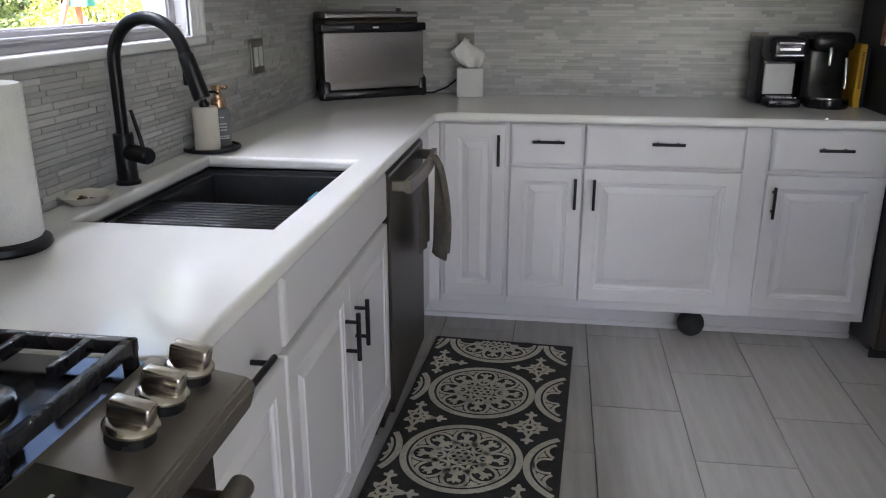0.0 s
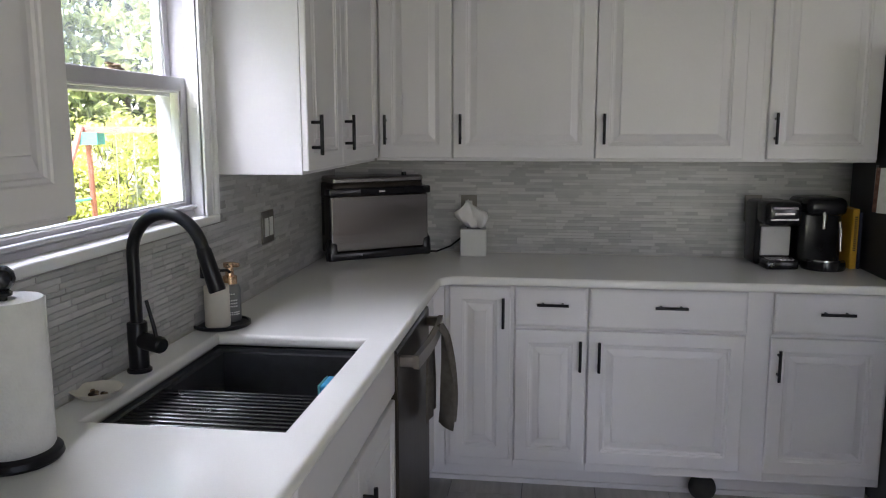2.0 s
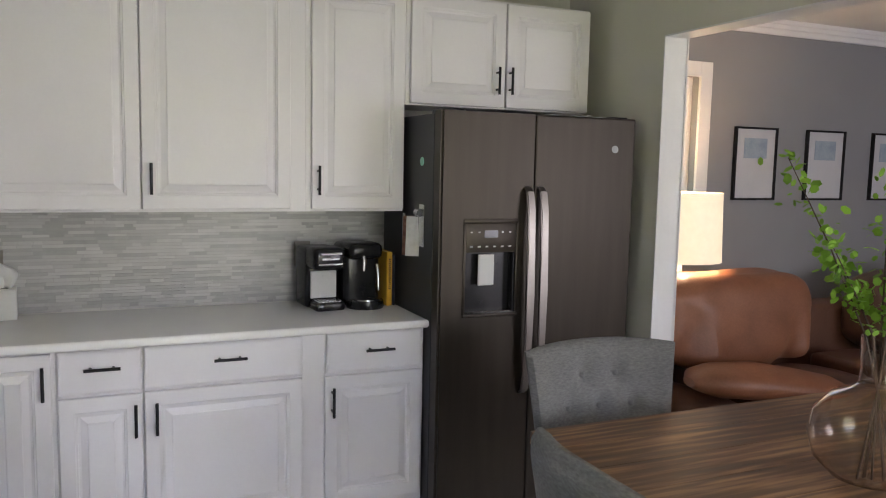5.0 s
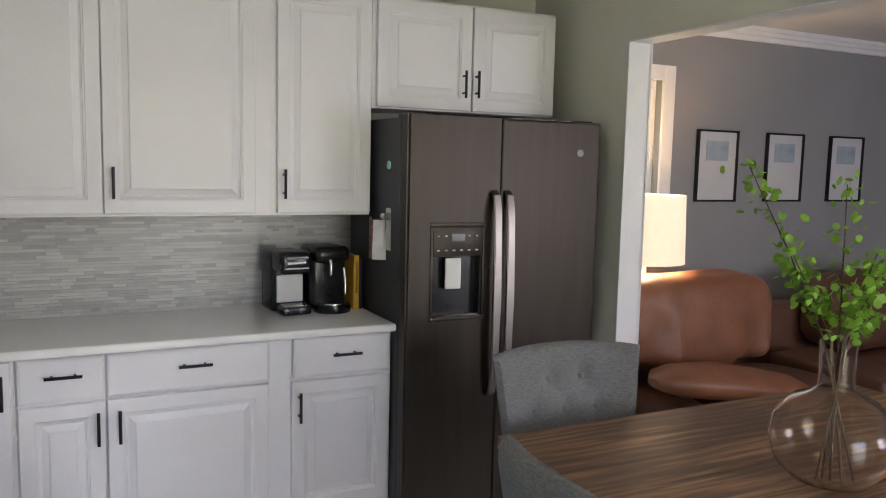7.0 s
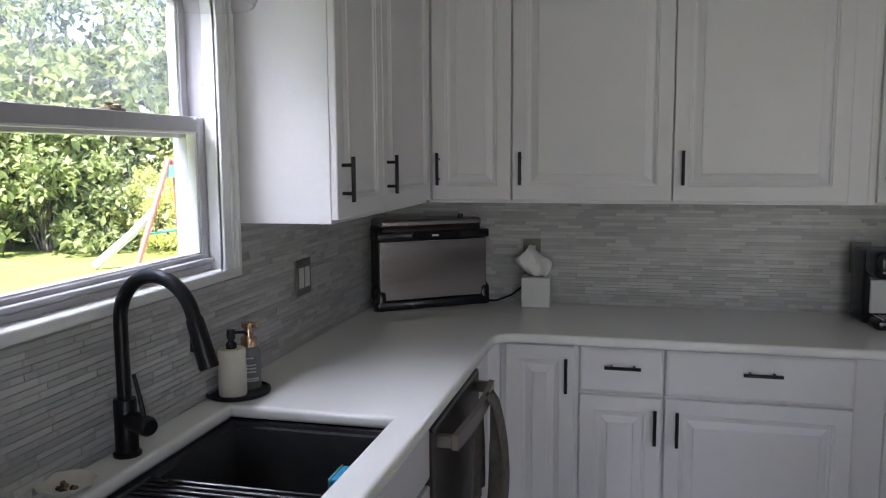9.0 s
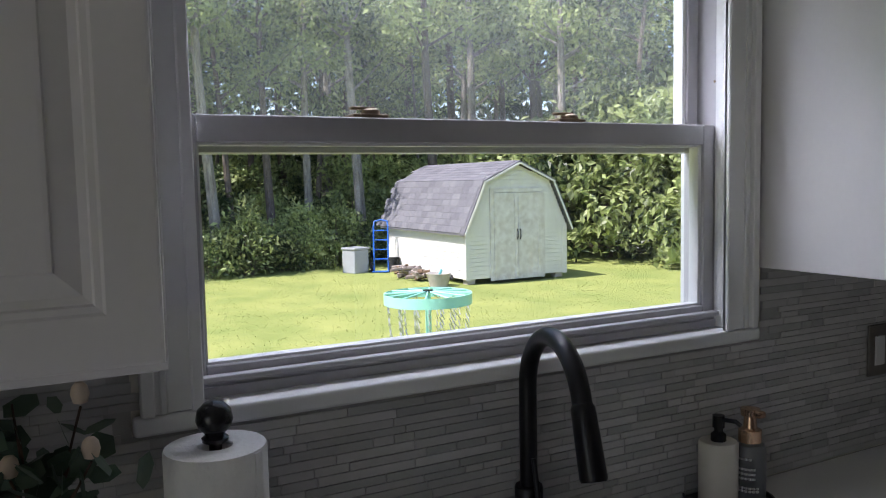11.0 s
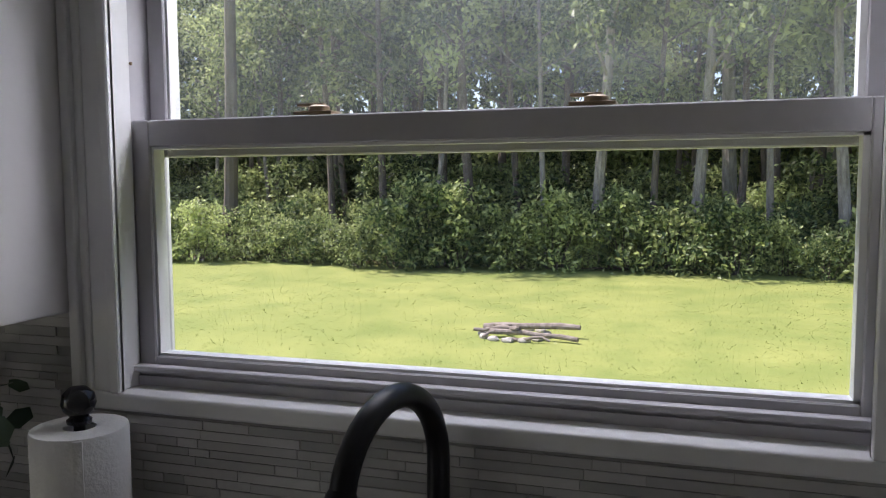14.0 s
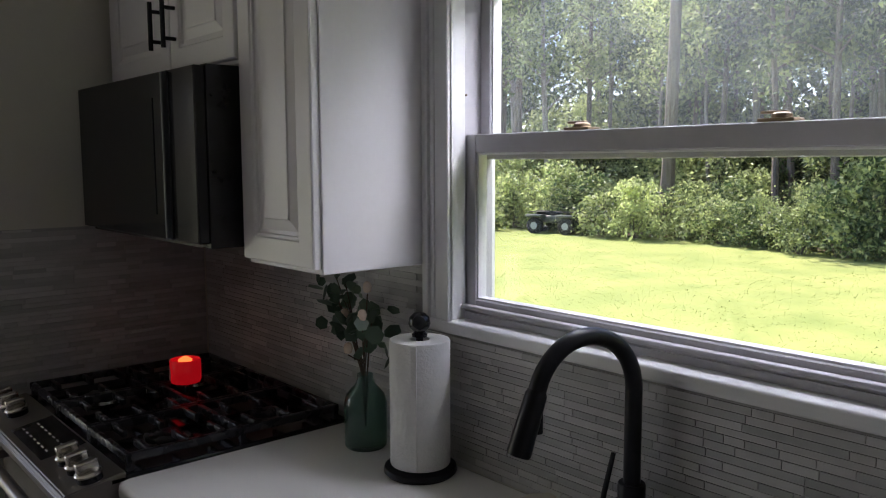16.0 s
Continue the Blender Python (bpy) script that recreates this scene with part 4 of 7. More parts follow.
part("drip_tray", boxes(*[(0.125 + k * 0.02, 0.135 + k * 0.02, -0.070, -0.03, 0.946, 0.952) for k in range(10)]), M_STEEL, dsp)
mk = B()
for k in range(6):
    box(mk, 0.128 + k * 0.034, 0.140 + k * 0.034, -0.0795, -0.0785, 1.222, 1.228)
    if k not in (2, 3):
        box(mk, 0.130 + k * 0.034, 0.138 + k * 0.034, -0.0795, -0.0785, 1.282, 1.287)
tagged(part("marking", mk, M_MARK, dsp), kind="stuff")
part("badge", lathe(B(), [(0.0, 0), (0.016, 0), (0.016, 0.002), (0.0, 0.002)], 24), M_BIN, drr, "round silver badge", True, pose(0.79, -0.075, 1.64, 90, 0, 0))
part("toe_grille", boxes((0.01, FW - 0.01, -0.01, 0.0, 0.0, 0.055)), M_BLACKPL, fr)
mag = thing("fridge_magnet", "small round pale green magnet", "magnet", pose(2.2895, -0.50, 1.57, 0, -90, 0))
part("disc", lathe(B(), [(0.0, 0), (0.018, 0), (0.018, 0.004), (0.0, 0.005)], 20), M_MINT, mag, "", True)
clip = thing("magnetic_clip", "silver magnetic clip holding two cards", "clip", pose(2.2895, -0.51, 1.30, 0, 0, -90))
part("plate", boxes((-0.028, 0.028, -0.006, 0.0, -0.09, 0.09), bevel=0.004), M_SILVER, clip)
part("spring", tube(B(), [(-0.02, -0.018, 0.055), (0.02, -0.018, 0.055)], 0.016, 12), M_SILVER, clip, "", True)
for nm, y, mt, lb, rx in (("photo_card", -0.415, M_CARDBROWN, "brown floral paper card on the refrigerator", -5), ("greeting_card", -0.455, M_CARD, "white printed paper card on the refrigerator", -5)):
    cd = thing(nm, lb, "card", pose(2.2668, y, 1.165, 0, 0, -38))
    part("sheet", boxes((-0.03, 0.03, -0.004, -0.001, 0, 0.17)), mt, cd, "", False, pose(0, -0.002, 0, rx, 0, 0))
th = thing("thermometer", "slim silver fridge thermometer", "thermometer", pose(2.2895, -0.30, 1.20, 0, 0, -90))
part("strip", boxes((-0.016, 0.016, -0.005, 0.0, 0, 0.14), bevel=0.002), M_SILVER, th)
part("scale", boxes((-0.008, 0.008, -0.0065, -0.005, 0.03, 0.13)), M_MARK, th)
bag = thing("plastic_wrap", "crumpled clear plastic lying on the refrigerator", "packaging", pose(2.95, -0.60, 1.7685))
wr = bmesh.new()
bmesh.ops.create_grid(wr, x_segments=14, y_segments=6, size=1)
for v in wr.verts:
    v.co = Vector((v.co.x * 0.16, v.co.y * 0.05, 0.012 + 0.012 * noise.noise(v.co * 6)))
bag_sheet = part("sheet", wr, M_WHITEPL, bag)
bag_sheet.modifiers.new("thickness", "SOLIDIFY").thickness = 0.002

# ---- things on the worktop ----
tv = thing("toaster_oven", "stainless flip-up toaster oven with black trim", "toaster oven", pose(0.262, -0.20, CT, 0, 0, 36.0) @ Matrix.Diagonal((1.075, 1, 1.03, 1)))
# local: front faces -y, width along x
part("body", boxes((-0.205, 0.205, -0.005, 0.185, 0.018, 0.33), bevel=0.02, seg=3), M_SLATE, tv, "dark steel body", True)
part("front_plate", boxes((-0.215, 0.215, -0.022, -0.004, 0.04, 0.27), bevel=0.004), M_STEEL, tv, "brushed steel front")
part("control_band", boxes((-0.225, 0.225, -0.030, 0.05, 0.272, 0.305), bevel=0.006), M_BLACKPL, tv, "glossy black control band", True)
part("display", boxes((-0.09, 0.10, -0.032, -0.030, 0.278, 0.299)), M_SCREEN, tv)
part("top_plate", boxes((-0.200, 0.205, 0.0, 0.18, 0.318, 0.350), bevel=0.010), M_STEEL, tv, "brushed steel top")
part("bottom_trim", boxes((-0.226, 0.226, -0.028, 0.02, 0.0, 0.036), bevel=0.008), M_BLACKPL, tv, "", True)
for s in (-1, 1):
    part("corner_foot", lathe(B(), [(0.0, 0), (0.026, 0), (0.028, 0.02), (0.026, 0.07), (0.016, 0.088), (0.0, 0.09)], 20, (s * 0.208, 0.0, 0)), M_BLACKPL, tv, "", True)
vents = B()
for k in range(15):
    box(vents, -0.2085, -0.203, 0.012, 0.032, 0.10 + k * 0.011, 0.105 + k * 0.011)
    box(vents, -0.2085, -0.203, 0.10, 0.115, 0.10 + k * 0.011, 0.105 + k * 0.011)
tagged(part("vent", vents, M_SCREEN, tv), kind="stuff")
part("button", lathe(B(), [(0.0, 0.35), (0.010, 0.35), (0.010, 0.362), (0.0, 0.363)], 14, (0.14, 0.06, 0)), M_BLACKPL, tv, "", True)
part("logo_badge", boxes((-0.012, 0.014, -0.033, -0.0318, 0.285, 0.292)), M_MARK, tv)
cord = thing("power_cord", "black power cord from the toaster oven to the outlet", "cord")
cp_ = [(0.44, -0.05, 0.921), (0.50, -0.045, 0.922), (0.56, -0.035, 0.945), (0.61, -0.03, 0.985), (0.635, -0.03, 1.04), (0.643, -0.028, 1.085), (0.643, -0.022, 1.10)]
part("cable", tube(B(), cp_, 0.0045, 8), M_BLACKPL, cord, "", True)
part("plug", boxes((0.628, 0.658, -0.034, -0.0135, 1.088, 1.122), bevel=0.004), M_BLACKPL, cord)

ts = thing("tissue_box", "small white tissue box with a tissue pulled up", "tissue box", pose(0.672, -0.085, CT, 0, 0, 4))
part("box", boxes((-0.058, 0.058, -0.05, 0.05, 0, 0.122), bevel=0.004), M_WHITEPL, ts)
part("slot", boxes((-0.03, 0.03, -0.018, 0.018, 0.1222, 0.1232)), M_SCREEN, ts)
tb = B()
rows_ = []
for j in range(8):
    v = j / 7
    row = []
    for i in range(9):
        u = i / 8 - 0.5
        w = 0.05 + 0.10 * math.sin(min(1, v * 1.25) * 1.9)
        w *= 1.0 if v < 0.7 else (1.0 - (v - 0.7) * 2.3)
        row.append(tb.verts.new((u * w - 0.035 * v + 0.01, 0.016 * math.sin(u * 9 + v * 3) * (1 - 0.3 * v), 0.118 + 0.135 * v - abs(u) * 0.06 * v)))
    rows_.append(row)
for a, b in zip(rows_, rows_[1:]):
    for i in range(8):
        tb.faces.new((a[i], a[i + 1], b[i + 1], b[i]))
tsh = part("tissue", tb, M_PAPER, ts, "white paper tissue", True)
tsh.modifiers.new("thickness", "SOLIDIFY").thickness = 0.0012

c1 = thing("coffee_maker", "black pod coffee maker with a silver drip mug area", "coffee maker", pose(1.938, -0.19, CT, 0, 0, 6))
part("body", boxes((-0.078, 0.078, -0.02, 0.13, 0.0, 0.27), bevel=0.022, seg=3), M_BLACKPL, c1, "", True)
part("head", boxes((-0.075, 0.075, -0.115, 0.02, 0.175, 0.275), bevel=0.024, seg=3), M_BLACKPL, c1, "", True)
part("lever", tube(B(), [(-0.05, -0.10, 0.246), (-0.045, -0.125, 0.25), (0.045, -0.125, 0.25), (0.05, -0.10, 0.246)], 0.006, 10), M_SILVER, c1, "", True)
part("trim_ring", boxes((-0.055, 0.055, -0.1185, -0.112, 0.200, 0.208), bevel=0.002), M_SILVER, c1)
part("brand_plate", boxes((-0.04, 0.04, -0.1175, -0.114, 0.222, 0.232), bevel=0.001), M_SILVER, c1)
part("splash_plate", boxes((-0.060, 0.060, -0.033, -0.0215, 0.045, 0.165), bevel=0.004), M_LIDGREY, c1, "pale grey splash plate")
part("drip_tray", boxes((-0.066, 0.066, -0.125, -0.02, 0.0, 0.038), bevel=0.010), M_BLACKPL, c1, "", True)
part("drip_grate", boxes(*[(-0.052 + k * 0.015, -0.044 + k * 0.015, -0.115, -0.035, 0.038, 0.042) for k in range(7)]), M_SILVER, c1)
c2 = thing("espresso_machine", "glossy black espresso machine with chrome spout", "coffee maker", pose(2.118, -0.19, CT, 0, 0, 4))
part("body", boxes((-0.088, 0.088, -0.03, 0.14, 0.0, 0.285), bevel=0.03, seg=3), M_BLACKPL, c2, "", True)
part("hood", boxes((-0.082, 0.082, -0.085, 0.05, 0.215, 0.290), bevel=0.028, seg=3), M_BLACKPL, c2, "", True)
part("spout", tube(B(), [(-0.012, -0.07, 0.235), (-0.012, -0.082, 0.215), (-0.012, -0.082, 0.165)], [0.011, 0.010, 0.006], 12), M_SILVER, c2, "chrome coffee spout", True)
part("milk_wand", tube(B(), [(0.058, -0.06, 0.19), (0.058, -0.075, 0.15), (0.060, -0.078, 0.075)], [0.009, 0.007, 0.006], 12), M_SILVER, c2, "chrome milk wand", True)
part("base", lathe(B(), [(0.0, 0), (0.082, 0), (0.086, 0.012), (0.082, 0.035), (0.0, 0.036)], 28, (0, -0.065, 0)), M_BLACKPL, c2, "", True)
part("drip_tray", lathe(B(), [(0.0, 0.0365), (0.066, 0.0365), (0.066, 0.042), (0.0, 0.042)], 28, (0, -0.07, 0)), M_SILVER, c2, "", True)
for nm, x, w, h, mt, lb in (("cookbook", 2.236, 0.026, 0.245, M_YELLOW, "thick yellow cookbook standing upright"), ("book", 2.257, 0.012, 0.232, M_NAVY, "thin navy book standing upright")):
    bk = thing(nm, lb, "book", pose(x, -0.16, CT, 0, 0, 2))
    part("pages", boxes((-w / 2 + 0.003, w / 2 - 0.003, -0.085, 0.088, 0.003, h - 0.004)), M_PAGES, bk)
    part("cover", boxes((-w / 2, -w / 2 + 0.0025, -0.09, 0.09, 0, h), (w / 2 - 0.0025, w / 2, -0.09, 0.09, 0, h), (-w / 2 + 0.0025, w / 2 - 0.0025, -0.0925, -0.0865, 0, h), bevel=0.001, seg=1), mt, bk)
    if nm == "cookbook":
        sp = B()
        for k in range(16):
            box(sp, -0.005, 0.005, -0.0935, -0.0922, 0.075 + k * 0.009, 0.080 + k * 0.009)
        part("spine_title", sp, M_STEM, bk, "dark bars of unreadable title")


def wall_plate(name, label, m, w, kind):
    o = thing(name, label, "outlet", m)
    part("plate", boxes((-w / 2, w / 2, -0.006, 0.0, -0.058, 0.058), bevel=0.002), M_BRONZE, o)
    n = 2 if w > 0.1 else 1
    for k in range(n):
        cx = (k - (n - 1) / 2) * 0.046
        part("rocker" if kind == "switch" else "socket", boxes((cx - 0.016, cx + 0.016, -0.010, -0.006, -0.033, 0.033), bevel=0.0015), M_WHITEPL, o, "white plastic insert")
        if kind != "switch":
            part("slot", boxes(*[(cx + sx - 0.001, cx + sx + 0.001, -0.0106, -0.0099, z - 0.004, z + 0.004) for sx in (-0.006, 0.006) for z in (-0.017, 0.017)]), M_SCREEN, o)
    return o


wall_plate("wall_switch", "bronze double rocker switch plate on marble strips", pose(0.009, -0.918, 1.139, 0, 0, 90), 0.116, "switch")
wall_plate("outlet", "bronze outlet plate on marble strips", pose(0.643, -0.009, 1.122), 0.074, "outlet")
wall_plate("outlet", "bronze outlet plate on marble strips", pose(1.895, -0.009, 1.135), 0.074, "outlet")

tr = thing("soap_tray", "round black tray under soap bottles", "tray", pose(0.062, -1.462, CT))
part("dish", lathe(B(), [(0.0, 0), (0.080, 0), (0.085, 0.003), (0.085, 0.012), (0.081, 0.012), (0.079, 0.006), (0.0, 0.006)], 32), M_BLACK, tr, "", True)
sp1 = thing("soap_dispenser", "cream stone soap dispenser with black pump", "soap dispenser", pose(0.066, -1.495, CT + 0.0065))
part("body", lathe(B(), [(0.0, 0), (0.034, 0), (0.036, 0.003), (0.036, 0.118), (0.033, 0.122), (0.0, 0.122)], 28), M_CERAMIC, sp1, "", True)
pu = B()
lathe(pu, [(0.0, 0.122), (0.014, 0.122), (0.014, 0.134), (0.008, 0.140), (0.008, 0.146), (0.011, 0.147), (0.011, 0.170), (0.0, 0.171)], 18)
tube(pu, [(0.005, 0.0, 0.163), (0.030, 0.012, 0.163), (0.038, 0.016, 0.156)], 0.0042, 8)
part("pump", pu, M_BLACKPL, sp1, "black plastic pump", True)
sp2 = thing("soap_bottle", "smoky grey foaming soap bottle with rose gold pump", "soap bottle", pose(0.078, -1.425, CT + 0.0065))
part("body", lathe(B(), [(0.0, 0), (0.027, 0), (0.030, 0.004), (0.030, 0.095), (0.026, 0.108), (0.019, 0.112), (0.0, 0.112)], 28), M_GREYBOT, sp2, "", True)
pu = B()
lathe(pu, [(0.0, 0.112), (0.021, 0.112), (0.021, 0.135), (0.013, 0.138), (0.011, 0.160), (0.017, 0.162), (0.018, 0.175), (0.0, 0.178)], 20)
box(pu, 0.0, 0.030, -0.009, 0.009, 0.162, 0.175, 0.004)
part("pump", pu, M_ROSE, sp2, "rose gold pump", True)
lb = B()
for r, n in ((0.085, 5), (0.066, 6), (0.057, 6), (0.048, 6), (0.030, 7), (0.024, 7)):
    for k in range(n):
        a = radians(-100 + k * 13)
        box(lb, 0.0303 * math.cos(a) - 0.0022, 0.0303 * math.cos(a) + 0.0022, 0.0303 * math.sin(a) - 0.0022, 0.0303 * math.sin(a) + 0.0022, r - 0.0018, r + 0.0018)
part("label_print", lb, M_MARK, sp2, "pale bars of unreadable print")

sd = thing("soap_dish", "small scalloped white dish holding jewellery", "dish", pose(0.052, -2.095, CT))
dsh = B()
lathe(dsh, [(0.0, 0.0), (0.030, 0.0), (0.045, 0.010), (0.056, 0.020), (0.053, 0.021), (0.042, 0.012), (0.028, 0.005), (0.0, 0.004)], 40)
for v in dsh.verts:
    r = math.hypot(v.co.x, v.co.y)
    if r > 0.04:
        f = 1 + 0.04 * math.cos(10 * math.atan2(v.co.y, v.co.x))
        v.co.x, v.co.y = v.co.x * f, v.co.y * f
part("bowl", dsh, M_CERAMIC, sd, "", True)
jw = thing("jewellery", "small pile of dark beads and rings in a dish", "jewellery", pose(0.052, -2.095, CT + 0.0045))
rnd = random.Random(3)
for k in range(8):
    part("bead", lathe(B(), [(0.0, 0), (0.005, 0.002), (0.006, 0.005), (0.004, 0.008), (0.0, 0.009)], 8, (rnd.uniform(-0.02, 0.02), rnd.uniform(-0.02, 0.02), 0)), M_BRASS if k % 2 else M_STEM, jw, "", True)

pt = thing("paper_towel_holder", "black paper towel stand with ball finial", "paper towel holder", pose(0.092, -2.416, CT))
part("base", lathe(B(), [(0.0, 0), (0.074, 0), (0.079, 0.006), (0.077, 0.016), (0.070, 0.020), (0.0, 0.020)], 36), M_BLACK, pt, "", True)
part("post", tube(B(), [(0, 0, 0.02), (0, 0, 0.300)], 0.008, 12), M_BLACK, pt, "", True)
part("finial", lathe(B(), [(0.0, 0.294), (0.016, 0.296), (0.017, 0.301), (0.012, 0.305), (0.014, 0.308), (0.020, 0.314), (0.0235, 0.324), (0.021, 0.337), (0.012, 0.346), (0.0, 0.348)], 24), M_BLACKPL, pt, "glossy black ball finial", True)
pr = thing("paper_towel_roll", "full roll of white quilted paper towel", "paper towel", pose(0.092, -2.416, CT + 0.0215))
rl = B()
lathe(rl, [(0.020, 0.0), (0.063, 0.0), (0.0645, 0.003), (0.0645, 0.266), (0.063, 0.269), (0.022, 0.269), (0.020, 0.267)], 44, close=True)
part("roll", rl, M_PAPER, pr, "", True)
part("loose_sheet", boxes((-0.004, 0.0, 0.0, 0.012, 0.002, 0.267)), M_PAPER, pr, "", False, pose(0.0545, 0.0365, 0, 0, 0, 30))

vs = thing("bottle_vase", "green glass bottle with eucalyptus and pale buds", "vase", pose(0.085, -2.625, CT))
part("bottle", lathe(B(), [(0.0, 0), (0.046, 0), (0.050, 0.006), (0.050, 0.105), (0.045, 0.125), (0.024, 0.148), (0.019, 0.160), (0.019, 0.172), (0.016, 0.172), (0.016, 0.158), (0.042, 0.123), (0.046, 0.105), (0.046, 0.010), (0.0, 0.008)], 28), M_GREENGLASS, vs, "green translucent glass", True)


def leaf_cloud(name, centers, per, spread, size, material, parent, rnd, round_leaf=False, label="", flat=0.5, droop=0.0):
    """Leaves as bent rhombi round the centers, each an island."""
    vs_, fs_ = [], []
    for c in centers:
        for _ in range(per):
            p = Vector(c) + Vector((rnd.gauss(0, spread), rnd.gauss(0, spread), rnd.gauss(0, spread * 0.8)))
            s = size * rnd.uniform(0.6, 1.35)
            e = Euler((rnd.gauss(0, flat) - droop, rnd.gauss(0, flat), rnd.uniform(0, 6.283)))
            r = e.to_matrix()
            k = len(vs_)
            if round_leaf:
                for q in ((-0.5, 0, 0), (-0.2, 0.42, 0.03), (0.3, 0.36, 0.05), (0.5, 0, 0.02), (0.3, -0.36, 0.05), (-0.2, -0.42, 0.03)):
                    vs_.append(p + r @ (Vector(q) * s))
                fs_.append((k, k + 1, k + 2, k + 3, k + 4, k + 5))
            else:
                for q in ((-0.5, 0, 0), (0.0, 0.27, 0.08), (0.55, 0, -0.03), (0.0, -0.27, 0.08)):
                    vs_.append(p + r @ (Vector(q) * s))
                fs_.append((k, k + 1, k + 2))
                fs_.append((k, k + 2, k + 3))
    me = bpy.data.meshes.new(name)
    me.from_pydata([tuple(v) for v in vs_], [], fs_)
    me.materials.append(material)
    ob = new(name, me)
    ob.parent = parent
    return tagged(ob, label)


rnd = random.Random(11)
tips = []
for k in range(7):
    a = radians(rnd.uniform(-120, 140))
    l = rnd.uniform(0.05, 0.12)
    h = rnd.uniform(0.10, 0.22)
    p0, p1, p2 = Vector((0, 0, 0.05)), Vector((0.01 * math.cos(a), 0.01 * math.sin(a), 0.175)), Vector((0.35 * l * math.cos(a) + 0.01, l * math.sin(a) - 0.01, 0.175 + h))
    mid = (p1 + p2) / 2 + Vector((0, 0, 0.02))
    part("stem", tube(B(), [p0, p1, mid, p2], [0.002, 0.002, 0.0018, 0.0012], 6), M_STEM, vs, "", True)
    tips += [mid, (mid + p2) / 2, p2]
leaf_cloud("leaves", tips, 4, 0.024, 0.036, M_EUC, vs, rnd, True, "round dusty green eucalyptus leaves", 0.9)
for q in ((0.03, 0.055, 0.385), (0.05, 0.062, 0.325), (0.04, -0.02, 0.315), (0.06, 0.02, 0.245)):
    part("bud", lathe(B(), [(0.0, -0.013), (0.008, -0.010), (0.0105, 0.0), (0.009, 0.008), (0.005, 0.013), (0.0, 0.014)], 14, q), M_BUD, vs, "pale peach flower bud", True)
    part("stem", tube(B(), [(0, 0, 0.12), (0.01, 0.01, 0.2), Vector(q) - Vector((0, 0, 0.015))], 0.0016, 6), M_STEM, vs, "", True)

# glass pendant over the sink
pd = thing("pendant_lamp", "clear glass pendant lamp with a clear bulb", "lamp", pose(0.245, -1.875, 0))
sh = [(0.030, 2.035), (0.055, 2.025), (0.105, 1.975), (0.135, 1.915), (0.128, 1.885), (0.100, 1.825), (0.098, 1.825), (0.1255, 1.885), (0.1325, 1.915), (0.1035, 1.973), (0.054, 2.022), (0.030, 2.032)]
part("shade", lathe(B(), sh, 40, close=True), M_CLEAR, pd, "clear angular glass shade", True).visible_shadow = False
part("bulb", lathe(B(), [(0.0, 1.845), (0.022, 1.850), (0.034, 1.872), (0.032, 1.895), (0.016, 1.925), (0.014, 1.94), (0.0, 1.94)], 24), M_CLEAR, pd, "clear round bulb", True).visible_shadow = False
part("filament", tube(B(), [(-0.006, 0, 1.93), (-0.008, 0, 1.885), (0.0, 0, 1.872), (0.008, 0, 1.885), (0.006, 0, 1.93)], 0.0012, 6), M_SILVER, pd)
part("socket", tube(B(), [(0, 0, 1.941), (0, 0, 2.06)], 0.02, 16), M_SILVER, pd, "", True)
part("rod", tube(B(), [(0, 0, 2.06), (0, 0, CEIL - 0.02)], 0.005, 10), M_SILVER, pd, "", True)
part("canopy", lathe(B(), [(0.0, CEIL - 0.025), (0.055, CEIL - 0.022), (0.06, CEIL - 0.001), (0.0, CEIL - 0.001)], 24), M_SILVER, pd, "", True)

ball = thing("toy_ball", "matte black ball resting under the cabinet edge", "ball", pose(1.643, -0.505, 0))
bb = bmesh.new()
bmesh.ops.create_uvsphere(bb, u_segments=24, v_segments=16, radius=0.054, matrix=Matrix.Translation((0, 0, 0.054)))
part("shell", bb, M_RUBBER, ball, "", True)

# ---- mat ----
MX0, MX1, MY0, MY1 = 0.609, 1.163, -2.05, -0.704
mat_ = thing("floor_mat", "charcoal floor mat with cream medallion pattern", "rug", pose(1.163, -0.704, 0.0005, 0, 0, -2.9) @ pose(-1.163, 0.704, 0))
part("base", boxes((MX0, MX1, MY0, MY1, 0, 0.006), bevel=0.002), M_MAT, mat_)
pat_v, pat_f = [], []
inb = lambda x, y: MX0 + 0.012 < x < MX1 - 0.012 and MY0 + 0.012 < y < MY1 - 0.012


def ribbon(pts, w):
    prev = None
    for i, (x, y) in enumerate(pts):
        a, b = pts[max(i - 1, 0)], pts[min(i + 1, len(pts) - 1)]
        d = Vector((b[0] - a[0], b[1] - a[1]))
        if d.length < 1e-6 or not inb(x, y):
            prev = None
            continue
        n = Vector((-d.y, d.x)).normalized() * w * 0.78
        k = len(pat_v)
        pat_v.extend([(x + n.x, y + n.y, 0.0072), (x - n.x, y - n.y, 0.0072)])
        if prev is not None:
            pat_f.append((prev, prev + 1, k + 1, k))
        prev = k


def ring(cx, cy, r, w, n=56):
    ribbon([(cx + r * math.cos(2 * math.pi * k / n), cy + r * math.sin(2 * math.pi * k / n)) for k in range(n + 1)], w)


